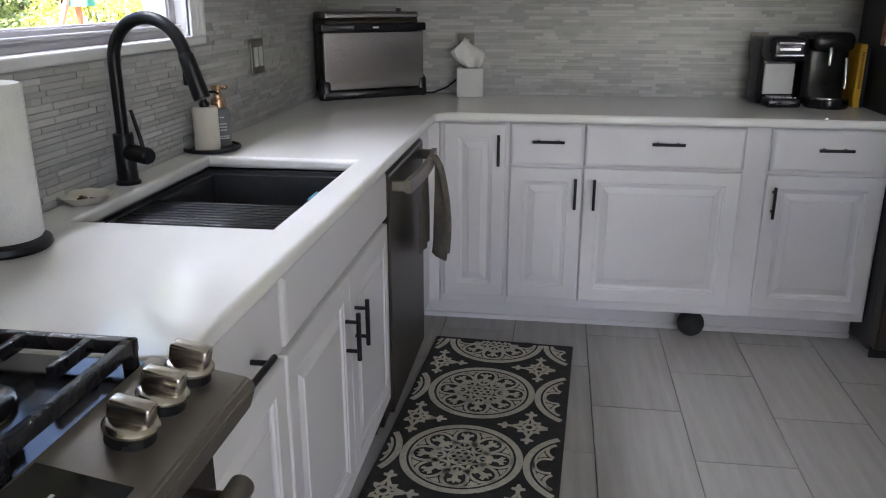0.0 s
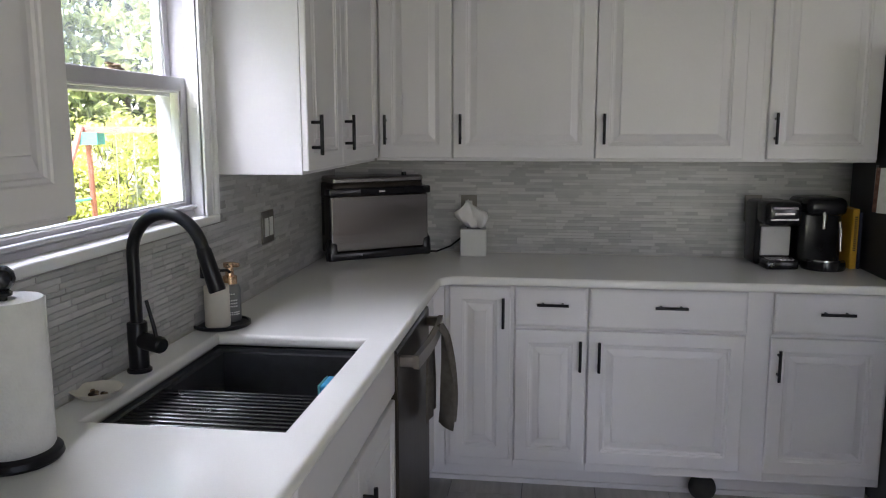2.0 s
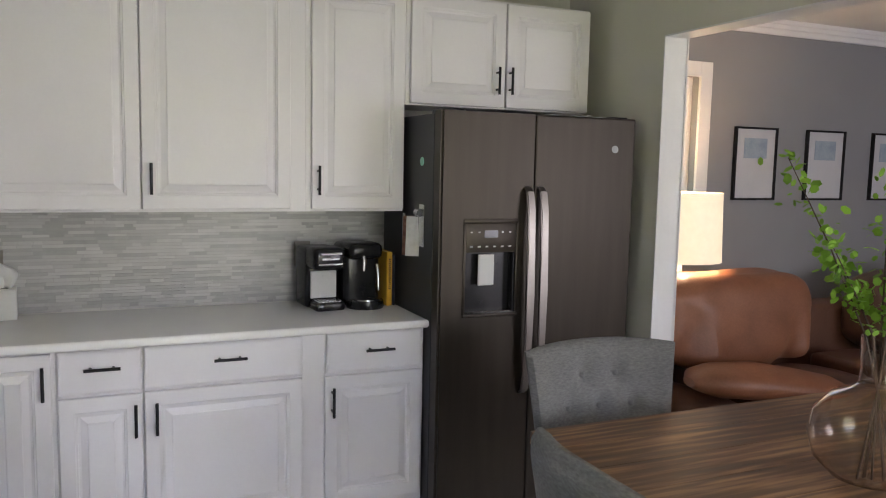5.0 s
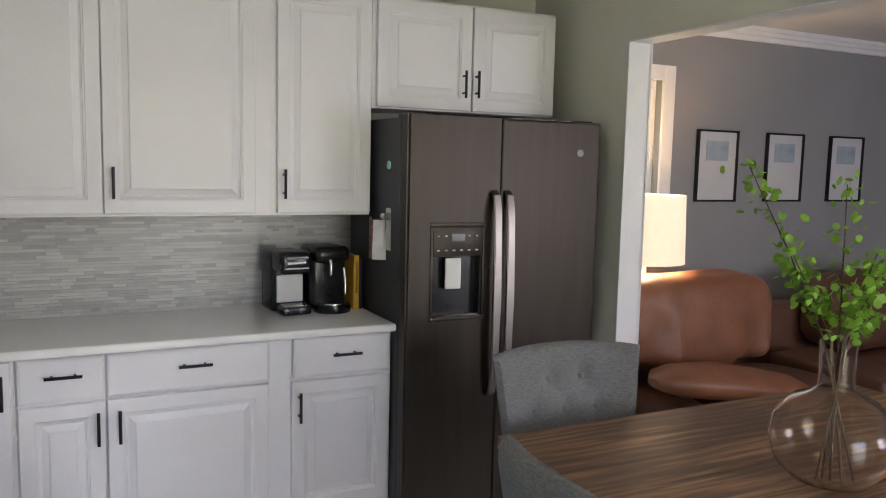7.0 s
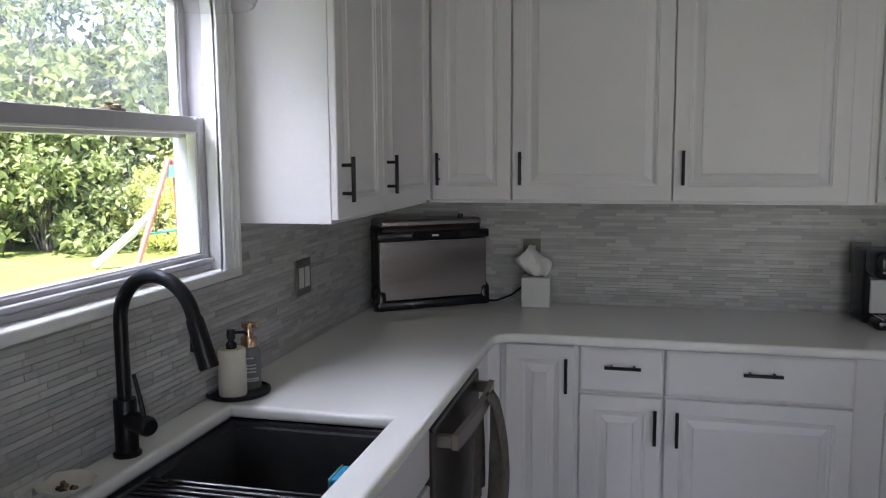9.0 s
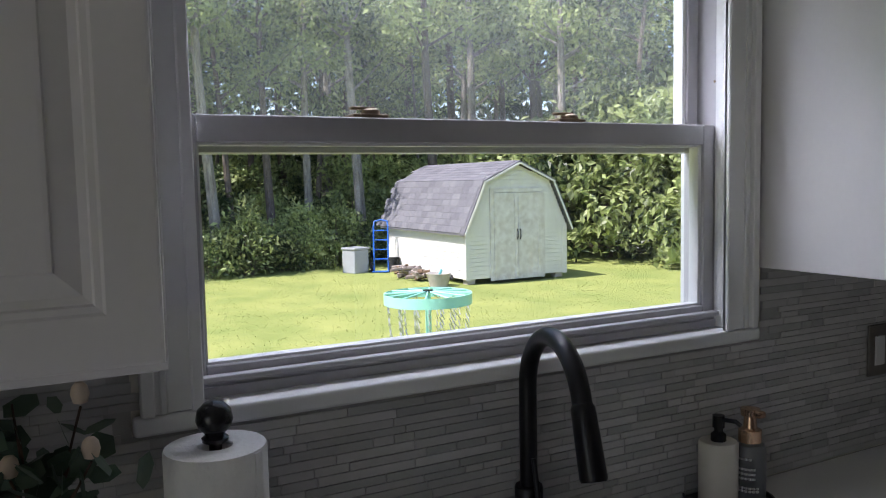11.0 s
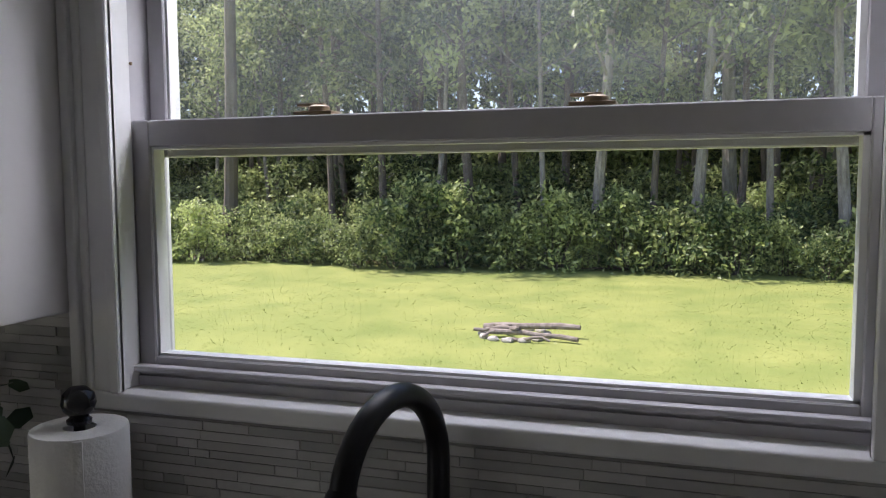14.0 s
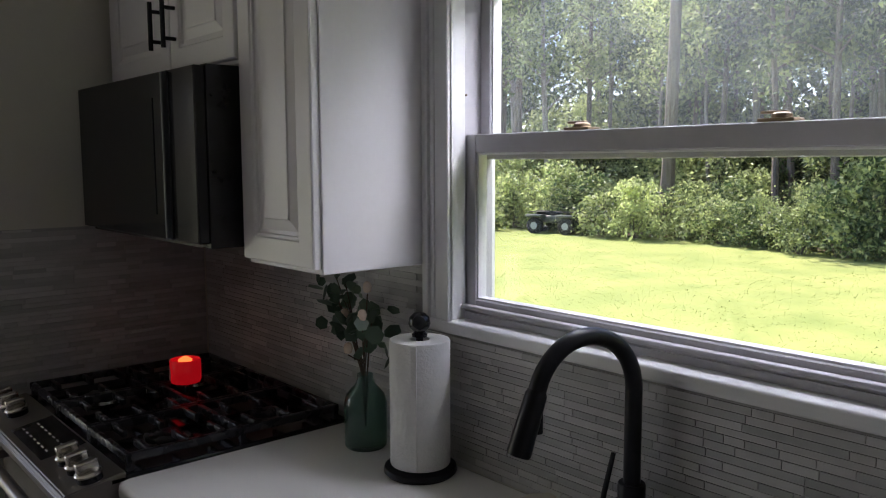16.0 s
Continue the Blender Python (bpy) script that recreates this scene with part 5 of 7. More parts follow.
def petal(cx, cy, a, r0, r1, wid, w):
    pts = []
    for k in range(17):
        f = k / 16 * 2 * math.pi
        rr, tt = (r0 + r1) / 2 - (r1 - r0) / 2 * math.cos(f), wid * math.sin(f) * (0.6 + 0.4 * (0.5 - 0.5 * math.cos(f)))
        pts.append((cx + rr * math.cos(a) - tt * math.sin(a), cy + rr * math.sin(a) + tt * math.cos(a)))
    ribbon(pts, w)


def blob(cx, cy, a, pts):
    """A filled figure, mirrored about the ray at angle a; points of (along, across)."""
    loop = pts + [(r, -t) for r, t in reversed(pts) if t]
    q = [(cx + r * math.cos(a) - t * math.sin(a), cy + r * math.sin(a) + t * math.cos(a)) for r, t in loop]
    if all(inb(x, y) for x, y in q):
        k = len(pat_v)
        pat_v.extend((x, y, 0.0071) for x, y in q)
        pat_f.append(tuple(range(k, k + len(q))))


def medallion(cx, cy, R=0.183):
    ring(cx, cy, R * 0.97, 0.0135, 72)
    ring(cx, cy, R * 0.85, 0.0055)
    for k in range(6):
        a = math.pi / 3 * k
        ring(cx + R * 0.125 * math.cos(a), cy + R * 0.125 * math.sin(a), R * 0.062, 0.0055, 12)
    ring(cx, cy, R * 0.05, 0.006, 10)
    ring(cx, cy, R * 0.225, 0.0045, 32)
    for k in range(8):
        a = math.pi / 4 * k
        petal(cx, cy, a, R * 0.27, R * 0.84, R * 0.255, 0.0075)
        blob(cx, cy, a, [(R * 0.30, 0), (R * 0.40, R * 0.03), (R * 0.46, R * 0.10), (R * 0.52, R * 0.11), (R * 0.53, R * 0.04), (R * 0.62, R * 0.05), (R * 0.66, R * 0.12), (R * 0.74, R * 0.10), (R * 0.70, R * 0.03), (R * 0.77, 0)])
        blob(cx, cy, a + math.pi / 8, [(R * 0.70, 0), (R * 0.74, R * 0.035), (R * 0.81, R * 0.10), (R * 0.825, 0)])
        for s in (-1, 1):
            ring(cx + R * 0.44 * math.cos(a + s * 0.27), cy + R * 0.44 * math.sin(a + s * 0.27), R * 0.042, 0.0065, 10)


def star(cx, cy, R=0.10):
    ring(cx, cy, R * 0.17, 0.008, 20)
    n = 16
    ribbon([(cx + R * (0.58 if k % 4 == 0 else 0.42 if k % 2 == 0 else 0.30) * math.cos(2 * math.pi * k / n), cy + R * (0.58 if k % 4 == 0 else 0.42 if k % 2 == 0 else 0.30) * math.sin(2 * math.pi * k / n)) for k in range(n + 1)], 0.012)
    for k in range(4):
        blob(cx, cy, math.pi / 2 * k, [(R * 0.50, 0), (R * 0.56, R * 0.06), (R * 0.70, R * 0.06), (R * 0.76, R * 0.20), (R * 0.86, R * 0.20), (R * 0.88, R * 0.08), (R * 1.02, R * 0.05), (R * 1.05, 0)])
        blob(cx, cy, math.pi / 2 * k + math.pi / 4, [(R * 0.26, 0), (R * 0.34, R * 0.07), (R * 0.44, R * 0.05), (R * 0.48, 0)])


PX_, PY_ = 0.376, 0.424
for i in range(-1, 2):
    for j in range(-1, 4):
        medallion(0.859 + i * PX_, -1.148 - j * PY_)
        if i < 1:
            star(0.859 + (i + 0.5) * PX_, -1.148 - (j + 0.5) * PY_)
me = bpy.data.meshes.new("pattern")
me.from_pydata(pat_v, [], pat_f)
me.materials.append(M_MATCREAM)
pt_ = new("pattern", me)
pt_.parent = mat_
tagged(pt_, "cream woven medallions and stars", kind="stuff")

# ---- dining ----
tbl = thing("dining_table", "dark-stained pine dining table with plank top", "table", pose(0, 0, 0))
TX0, TX1, TY0, TY1 = 2.215, 3.80, -2.56, -1.587
npl = 6
for k in range(npl):
    y0 = TY0 + (TY1 - TY0) * k / npl
    part("plank", boxes((TX0, TX1, y0 + 0.0002, y0 + (TY1 - TY0) / npl - 0.0002, 0.722, 0.762), bevel=0.0008, seg=1), M_TABLE, tbl)
part("apron", boxes((TX0 + 0.08, TX1 - 0.08, TY0 + 0.08, TY0 + 0.105, 0.63, 0.721), (TX0 + 0.08, TX1 - 0.08, TY1 - 0.105, TY1 - 0.08, 0.63, 0.721), (TX0 + 0.08, TX0 + 0.105, TY0 + 0.105, TY1 - 0.105, 0.63, 0.721), (TX1 - 0.105, TX1 - 0.08, TY0 + 0.105, TY1 - 0.105, 0.63, 0.721)), M_TABLE, tbl)
for x in (TX0 + 0.10, TX1 - 0.10):
    for y in (TY0 + 0.10, TY1 - 0.10):
        part("leg", boxes((x - 0.045, x + 0.045, y - 0.045, y + 0.045, 0, 0.629), bevel=0.006), M_TABLE, tbl)


def dining_chair(m):
    c = thing("dining_chair", "grey linen upholstered dining chair with button-tufted back", "chair", m, "chairs round the table")
    bk = bmesh.new()
    NX, NZ = 40, 32
    sides = {}
    for s in (0, 1):
        for j in range(NZ + 1):
            for i in range(NX + 1):
                u, v = i / NX * 2 - 1, j / NZ
                wdt = 0.245 + 0.052 * v ** 1.3
                z = 0.42 + 0.525 * v + (0.020 * (1 - u * u) if v > 0.5 else 0) * (v - 0.5) * 2
                edge = min(1.0, (1 - abs(u)) * 6, (1 - v) * 7)
                th = 0.034 * math.sqrt(max(0.0, 1 - (1 - edge) ** 2)) + 0.006
                y = 0.06 - 0.13 * (1 - v) * 0.4 + 0.02 * v - 0.055 * abs(u) ** 2.5
                tuft = 0.0
                for bx, bz in ((-0.23, 0.81), (0.23, 0.81), (-0.46, 0.60), (0.0, 0.60), (0.46, 0.60)):
                    tuft += math.exp(-((u - bx) ** 2 / 0.012 + (v - bz) ** 2 / 0.006))
                y += (-th + 0.026 * tuft) if s == 0 else th
                sides[s, i, j] = bk.verts.new((u * wdt, y, z))
    for s in (0, 1):
        for j in range(NZ):
            for i in range(NX):
                bk.faces.new([sides[s, a, b] for a, b in ((i, j), (i + 1, j), (i + 1, j + 1), (i, j + 1))])
    rim = [(i, 0) for i in range(NX)] + [(NX, j) for j in range(NZ)] + [(i, NZ) for i in range(NX, 0, -1)] + [(0, j) for j in range(NZ, 0, -1)]
    for a, b in zip(rim, rim[1:] + rim[:1]):
        bk.faces.new((sides[(0, *a)], sides[(0, *b)], sides[(1, *b)], sides[(1, *a)]))
    back = part("backrest", bk, M_FABRIC, c, "", True)
    for bx, z in ((-0.066, 0.846), (0.066, 0.846), (-0.126, 0.737), (0.0, 0.737), (0.126, 0.737)):
        part("button", lathe(B(), [(0.0, 0), (0.010, 0.0), (0.011, 0.004), (0.006, 0.008), (0.0, 0.009)], 12), M_FABRIC, back, "", True, pose(bx, 0.0775 - 0.068 * (0.945 - z) / 0.525 - 0.018 - abs(bx) ** 2.5, z, 90, 0, 0))
    part("seat", boxes((-0.24, 0.24, -0.42, 0.04, 0.38, 0.48), bevel=0.035, seg=3), M_FABRIC, c, "", True)
    for x in (-0.20, 0.20):
        for y in (-0.38, 0.02):
            part("leg", tube(B(), [(x, y, 0.38), (x * 1.03, y * 1.02, 0.0)], [0.024, 0.016], 8), M_STEM, c, "dark wooden leg", True)
    return c


ch = dining_chair(pose(2.615, -1.40, 0, 0, 0, -3))
copy_thing(ch, pose(2.00, -2.335, 0, 0, 0, 90))

vz = thing("round_vase", "warm smoky glass globe vase with long neck", "vase", pose(2.835, -2.255, 0.7625))
vp = [(0.0, 0.004), (0.05, 0.004), (0.10, 0.022), (0.143, 0.065), (0.158, 0.125), (0.147, 0.185), (0.105, 0.232), (0.06, 0.252), (0.046, 0.2635),
      (0.0435, 0.2635), (0.058, 0.249), (0.103, 0.229), (0.1445, 0.184), (0.1555, 0.125), (0.1405, 0.066), (0.098, 0.025), (0.05, 0.008), (0.0, 0.008)]
part("globe", lathe(B(), vp, 44), M_WARMGLASS, vz, "", True).visible_shadow = False
part("neck", lathe(B(), [(0.046, 0.264), (0.043, 0.30), (0.047, 0.385), (0.0445, 0.385), (0.0405, 0.30), (0.0435, 0.264)], 40, close=True), M_WARMGLASS, vz, "", True).visible_shadow = False
br = thing("leafy_branches", "bright green leafy branches standing in a glass vase", "branches", pose(2.835, -2.255, 0.7625))
rnd = random.Random(5)
tips = []
for ax, ay, h in ((-0.24, 0.11, 0.83), (-0.16, 0.04, 0.63), (-0.09, 0.08, 0.58), (0.01, 0.02, 0.79), (0.05, -0.05, 0.62), (0.13, -0.06, 0.60), (0.00, -0.07, 0.51)):
    p = [Vector((-ax * 0.25, -ay * 0.25, 0.012)), Vector((ax * 0.06, ay * 0.06, 0.30)), Vector((ax * 0.16, ay * 0.16, 0.39)), Vector((ax * 0.55, ay * 0.55, 0.39 + (h - 0.39) * 0.5)), Vector((ax, ay, h))]
    part("twig", tube(B(), p, [0.003, 0.003, 0.0028, 0.0022, 0.0012], 6), M_STEM, br, "", True)
    tips += [p[3].lerp(p[4], f) for f in (0.0, 0.25, 0.5, 0.75, 1.0)] + [p[2].lerp(p[3], f) for f in (0.4, 0.7)]
leaf_cloud("leaves", tips, 11, 0.024, 0.022, M_TWIGLEAF, br, rnd, True, "small bright green leaves", 0.8)

# ---- living room ----
lw = thing("window_2", "white living room window with lowered blinds", "window", kind="structure")
part("casing", boxes((LWX1, LWX1 + 0.085, LY - 0.02, LY - 0.001, LWZ0 - 0.02, LWZ1 + 0.085), (LWX0 - 0.085, LWX0, LY - 0.02, LY - 0.001, LWZ0 - 0.02, LWZ1 + 0.085), (LWX0, LWX1, LY - 0.02, LY - 0.001, LWZ1, LWZ1 + 0.085), bevel=0.003), M_TRIM, lw)
part("sill", boxes((LWX0 - 0.10, LWX1 + 0.10, LY - 0.05, LY + 0.05, LWZ0 - 0.045, LWZ0 - 0.02), bevel=0.004), M_TRIM, lw)
part("frame", boxes((LWX0, LWX0 + 0.04, LY + 0.05, LY + 0.10, LWZ0 - 0.02, LWZ1), (LWX1 - 0.04, LWX1, LY + 0.05, LY + 0.10, LWZ0 - 0.02, LWZ1), (LWX0 + 0.04, LWX1 - 0.04, LY + 0.05, LY + 0.10, LWZ1 - 0.05, LWZ1)), M_TRIM, lw)
bl = thing("window_blind", "white horizontal slat blind in the window", "blind", pose(0, 0, 0))
part("headrail", boxes((LWX0 + 0.05, LWX1 - 0.06, LY + 0.005, LY + 0.045, LWZ1 - 0.045, LWZ1 - 0.004), bevel=0.003), M_BLIND, bl)
slat_m = boxes((LWX0 + 0.05, LWX1 - 0.075, -0.012, 0.012, -0.0006, 0.0006))
first = None
for k in range(42):
    z = LWZ1 - 0.06 - k * 0.023
    if first is None:
        first = part("slat", slat_m, M_BLIND, bl, "", False, pose(0, LY + 0.025, z, 55, 0, 0))
    else:
        s = new("slat", first.data)
        s.parent, s.matrix_basis = bl, pose(0, LY + 0.025, z, 55, 0, 0)
for x in (4.50, 5.078, 5.66):
    pic = thing("framed_picture", "narrow black frame with a pale blue print", "picture", pose(x, LY - 0.001, 1.385, 0, 0, 0), "three framed prints")
    part("frame", boxes((0, 0.012, -0.022, 0, 0, 0.435), (0.318, 0.33, -0.022, 0, 0, 0.435), (0.012, 0.318, -0.022, 0, 0, 0.012), (0.012, 0.318, -0.022, 0, 0.423, 0.435)), M_BLACKPL, pic)
    part("mount", boxes((0.012, 0.318, -0.010, 0, 0.012, 0.423)), M_ART, pic)
    part("print", boxes((0.075, 0.255, -0.0125, -0.0102, 0.25, 0.37)), M_ARTBLUE, pic)
lt = thing("end_table", "dark wooden end table beside the sofa", "table", pose(3.72, -0.30, 0))
part("top", boxes((-0.22, 0.22, -0.22, 0.22, 0.56, 0.59), bevel=0.004), M_STEM, lt)
for x in (-0.19, 0.19):
    for y in (-0.19, 0.19):
        part("leg", boxes((x - 0.018, x + 0.018, y - 0.018, y + 0.018, 0, 0.559)), M_STEM, lt)
lm = thing("table_lamp", "lit table lamp with a cream drum shade", "lamp", pose(3.86, -0.28, 0.5905))
part("base", lathe(B(), [(0.0, 0), (0.075, 0), (0.08, 0.01), (0.05, 0.03), (0.07, 0.12), (0.085, 0.22), (0.06, 0.34), (0.02, 0.42), (0.012, 0.50), (0.0, 0.50)], 28), M_CERAMIC, lm, "", True)
part("shade", lathe(B(), [(0.215, 0.49), (0.205, 0.85), (0.203, 0.85), (0.213, 0.49)], 44, close=True), M_SHADE, lm, "glowing cream drum shade", True)
bl_ = bpy.data.lights.new("lamp_bulb", "POINT")
bl_.energy, bl_.color, bl_.shadow_soft_size = 2.2, (1.0, 0.66, 0.36), 0.05
bo = new("lamp_bulb", bl_)
bo.location = (3.86, -0.28, 1.26)


def cushion(x0, x1, y0, y1, z0, z1, bev, wrinkle=0.008, seed=1.0):
    bm = B()
    box(bm, x0, x1, y0, y1, z0, z1, bev, 4)
    bmesh.ops.subdivide_edges(bm, edges=[e for e in bm.edges if e.calc_length() > 0.12], cuts=6, use_grid_fill=True)
    cx, cy = (x0 + x1) / 2, (y0 + y1) / 2
    for v in bm.verts:
        n = noise.noise(Vector((v.co.x * 7 + seed, v.co.y * 7, v.co.z * 3.5)))
        d = (v.co - Vector((cx, cy, (z0 + z1) / 2))).normalized()
        v.co += d * wrinkle * n * 2.2
    return bm


def pillow(cx, cy, cz, wx, wy, wz, seed, creases=0.02):
    """A stuffed leather cushion with gathered vertical folds in its lower half."""
    bm = bmesh.new()
    bmesh.ops.create_uvsphere(bm, u_segments=64, v_segments=40, radius=1.0)
    for v in bm.verts:
        p = [math.copysign(abs(c) ** e, c) for c, e in zip(v.co, (0.42, 0.62, 0.50))]
        low = max(0.0, min(1.0, 0.35 - p[2] * 0.7))
        gather = math.sin(p[0] * 15 + 2.2 * noise.noise(Vector((p[0] * 2, seed, p[2])))) * low
        soft = noise.noise(Vector((p[0] * 2.2 + seed, p[1] * 2, p[2] * 2.2)))
        v.co = Vector((cx + wx * p[0], cy + wy * p[1] * (1 - 0.10 * p[2]) + (creases * gather + 0.02 * soft) * (1 if p[1] < 0 else 0), cz + wz * p[2] + 0.012 * soft))
    return bm


so = thing("recliner_sofa", "brown leather reclining sofa with pillow back", "sofa", pose(0, 0, 0))
part("back_cushion", pillow(4.06, -0.44, 0.79, 0.50, 0.19, 0.245, 1.0, 0.034), M_LEATHERLIT, so, "creased brown leather back cushion", True)
part("frame_back", boxes((3.50, 5.9, -0.30, -0.12, 0.05, 0.80), bevel=0.05, seg=3), M_LEATHERSHADE, so, "", True)
part("armrest", cushion(3.46, 3.76, -1.18, -0.40, 0.10, 0.50, 0.09, 0.010, 3.0), M_LEATHERSHADE, so, "", True)
part("armrest", cushion(3.70, 4.36, -1.12, -0.84, 0.10, 0.44, 0.08, 0.010, 4.0), M_LEATHERSHADE, so, "", True)
pad = B()
tube(pad, [(3.44, -0.90, 0.615), (3.50, -0.90, 0.615), (3.60, -0.90, 0.61), (3.80, -0.91, 0.59), (4.00, -0.92, 0.555), (4.20, -0.93, 0.515), (4.36, -0.94, 0.475), (4.42, -0.94, 0.46)], [0.02, 0.055, 0.075, 0.085, 0.085, 0.078, 0.05, 0.02], 24)
for v in pad.verts:
    v.co.y = -0.92 + (v.co.y + 0.92) * 1.9
    v.co += Vector((0, 0, 0.008 * noise.noise(v.co * 9)))
part("arm_pad", pad, M_LEATHERLIT, so, "rounded brown leather arm pad", True)
part("seat_cushion", pillow(4.22, -0.80, 0.43, 0.42, 0.36, 0.12, 6.0, 0.006), M_LEATHERSHADE, so, "", True)
part("console", boxes((4.66, 5.03, -1.15, -0.45, 0.1, 0.56), bevel=0.03, seg=3), M_LEATHERSHADE, so, "", True)
part("back_cushion", pillow(5.50, -0.44, 0.76, 0.46, 0.19, 0.235, 9.0), M_LEATHERSHADE, so, "", True)
part("seat_cushion", pillow(5.48, -0.80, 0.42, 0.43, 0.36, 0.12, 12.0, 0.006), M_LEATHERSHADE, so, "", True)
bk_ = thing("throw_blanket", "cream knitted blanket folded over a sofa arm", "blanket", pose(0, 0, 0))
part("fold", cushion(3.42, 3.70, -1.34, -1.12, 0.28, 0.535, 0.05, 0.015, 21.0), M_PAPER, bk_, "", True)

# ---- outdoors ----
def gz(x, y):
    d = math.hypot(x, y)
    return GROUND + (0.07 * noise.noise(Vector((x * 0.12, y * 0.12, 0))) * min(1, max(0, (d - 6) / 6)) if d < 60 else 0)


gr = bmesh.new()
bmesh.ops.create_grid(gr, x_segments=150, y_segments=150, size=1)
for v in gr.verts:
    x, y = v.co.x, v.co.y
    v.co.x, v.co.y = 900 * x * abs(x) ** 1.8 - 8, 900 * y * abs(y) ** 1.8 - 2
    v.co.z = gz(v.co.x, v.co.y)
ground = setting("ground", gr, M_LAWN, "sunlit mown lawn", smooth=True)
rnd = random.Random(21)
bv, bf = [], []
for k in range(52000):
    x = -1.2 - 18.6 * rnd.random() ** 0.8
    y = -2 + (rnd.random() * 2 - 1) * (4 + 0.85 * abs(x))
    h = rnd.uniform(-0.015, 0.008)
    a = rnd.uniform(0, 6.283)
    w = rnd.uniform(0.004, 0.008) * (1 + abs(x) * 0.08)
    lx, ly = rnd.gauss(0, 0.035), rnd.gauss(0, 0.035)
    i = len(bv)
    z = gz(x, y) - 0.01
    bv += [(x - w * math.cos(a), y - w * math.sin(a), z), (x + w * math.cos(a), y + w * math.sin(a), z), (x + lx, y + ly, z + h + 0.03)]
    bf.append((i, i + 1, i + 2))
me = bpy.data.meshes.new("grass")
me.from_pydata(bv, [], bf)
me.materials.append(M_BLADE)
tagged(new("grass", me), "short green and yellowish grass blades", "grass", kind="stuff")


def trunk_mesh(h, r, rnd, limbs=5, lean=0.065):
    bm = B()
    pts, rad = [], []
    lx, ly = rnd.gauss(0, lean), rnd.gauss(0, lean)
    for k in range(9):
        f = k / 8
        pts.append(Vector((lx * h * f + 0.10 * math.sin(f * 5 + h), ly * h * f + 0.08 * math.sin(f * 4 + r * 50), h * f - 0.1)))
        rad.append(r * (1.25 if k == 0 else 1.0 - 0.62 * f))
    tube(bm, pts, rad, 9)
    ends = []
    for k in range(limbs):
        f = rnd.uniform(0.46, 0.97)
        i = min(7, int(f * 8))
        p = pts[i].lerp(pts[i + 1], f * 8 - i)
        a = rnd.uniform(0, 6.283)
        l = rnd.uniform(0.9, 2.4) * (1.15 - 0.5 * f)
        q = p + Vector((math.cos(a) * l * 0.5, math.sin(a) * l * 0.5, l * 0.28))
        e = p + Vector((math.cos(a) * l, math.sin(a) * l, l * rnd.uniform(0.3, 0.8)))
        tube(bm, [p, q, e], [r * 0.28, r * 0.18, 0.015], 6)
        ends += [q, e, q.lerp(e, 0.5)]
    return bm, ends, pts


def build_tree(seed, h, r, bark, leaf, limbs, per, spread, size, low):
    rnd = random.Random(seed)
    t = thing("tree", "tall woodland tree with leafy crown", "tree", pose(0, 0, GROUND), "trees at the wood's edge")
    bm, ends, pts = trunk_mesh(h, r, rnd, limbs)
    part("trunk", bm, bark, t, "", True)
    cs = [e + Vector((rnd.gauss(0, 0.25), rnd.gauss(0, 0.25), rnd.gauss(0, 0.2))) for e in ends]
    cs += [pts[-1] + Vector((rnd.gauss(0, 0.9), rnd.gauss(0, 0.9), rnd.gauss(0, 0.8))) for _ in range(10)]
    leaf_cloud("crown", cs, per, spread, size, leaf, t, rnd, False, "", 0.8)
    return t


def build_shrub(seed, w, h, leaf, n, size, label):
    rnd = random.Random(seed)
    t = thing("shrub", label, "shrub", pose(0, 0, GROUND), "shrubs at the wood's edge")
    cs = []
    for _ in range(n):
        a, z = rnd.uniform(0, 6.283), rnd.random() ** 0.8
        rr = w * math.sqrt(rnd.random()) * (1.0 - 0.55 * z ** 2)
        cs.append(Vector((rr * math.cos(a), rr * math.sin(a), 0.05 + h * z * (1 - 0.25 * (rr / w)) + rnd.gauss(0, 0.1))))
    st = B()
    for c in cs[:9]:
        tube(st, [(c.x * 0.15, c.y * 0.15, -0.05), (c.x * 0.5, c.y * 0.5, c.z * 0.6), c], [0.02, 0.014, 0.005], 5)
    part("stems", st, M_BARK, t)
    leaf_cloud("foliage", cs, 56, 0.165, size, leaf, t, rnd, False, "", 0.75)
    return t


trees = [build_tree(31, 11, 0.18, M_BARKPALE, M_LEAF, 15, 46, 0.30, 0.22, 3), build_tree(32, 12, 0.16, M_BARK, M_LEAF, 17, 46, 0.30, 0.22, 3),
         build_tree(33, 10, 0.13, M_BARK, M_LEAF, 14, 40, 0.27, 0.21, 3), build_tree(34, 9, 0.10, M_BARKPALE, M_SHRUB, 12, 40, 0.26, 0.20, 2)]
shrubs = [build_shrub(41, 1.25, 2.0, M_SHRUB, 42, 0.145, "dense green woodland shrub"), build_shrub(42, 1.1, 1.5, M_SHRUB, 36, 0.135, "dense green woodland shrub"),
          build_shrub(43, 1.5, 2.6, M_LEAF, 54, 0.165, "tall leafy woodland shrub"), build_shrub(44, 0.9, 1.2, M_LEAF, 28, 0.13, "low leafy woodland shrub")]
place = lambda x, y, rz, s=1.0: pose(x, y, GROUND, 0, 0, rz) @ Matrix.Scale(s, 4)


def put(ob, x, y, rz, s, first=[]):
    if ob not in first:
        first.append(ob)
        ob.matrix_basis = place(x, y, rz, s)
        return ob
    o = copy_thing(ob, pose(x, y, GROUND, 0, 0, rz))
    o.scale = (s, s, s)
    return o


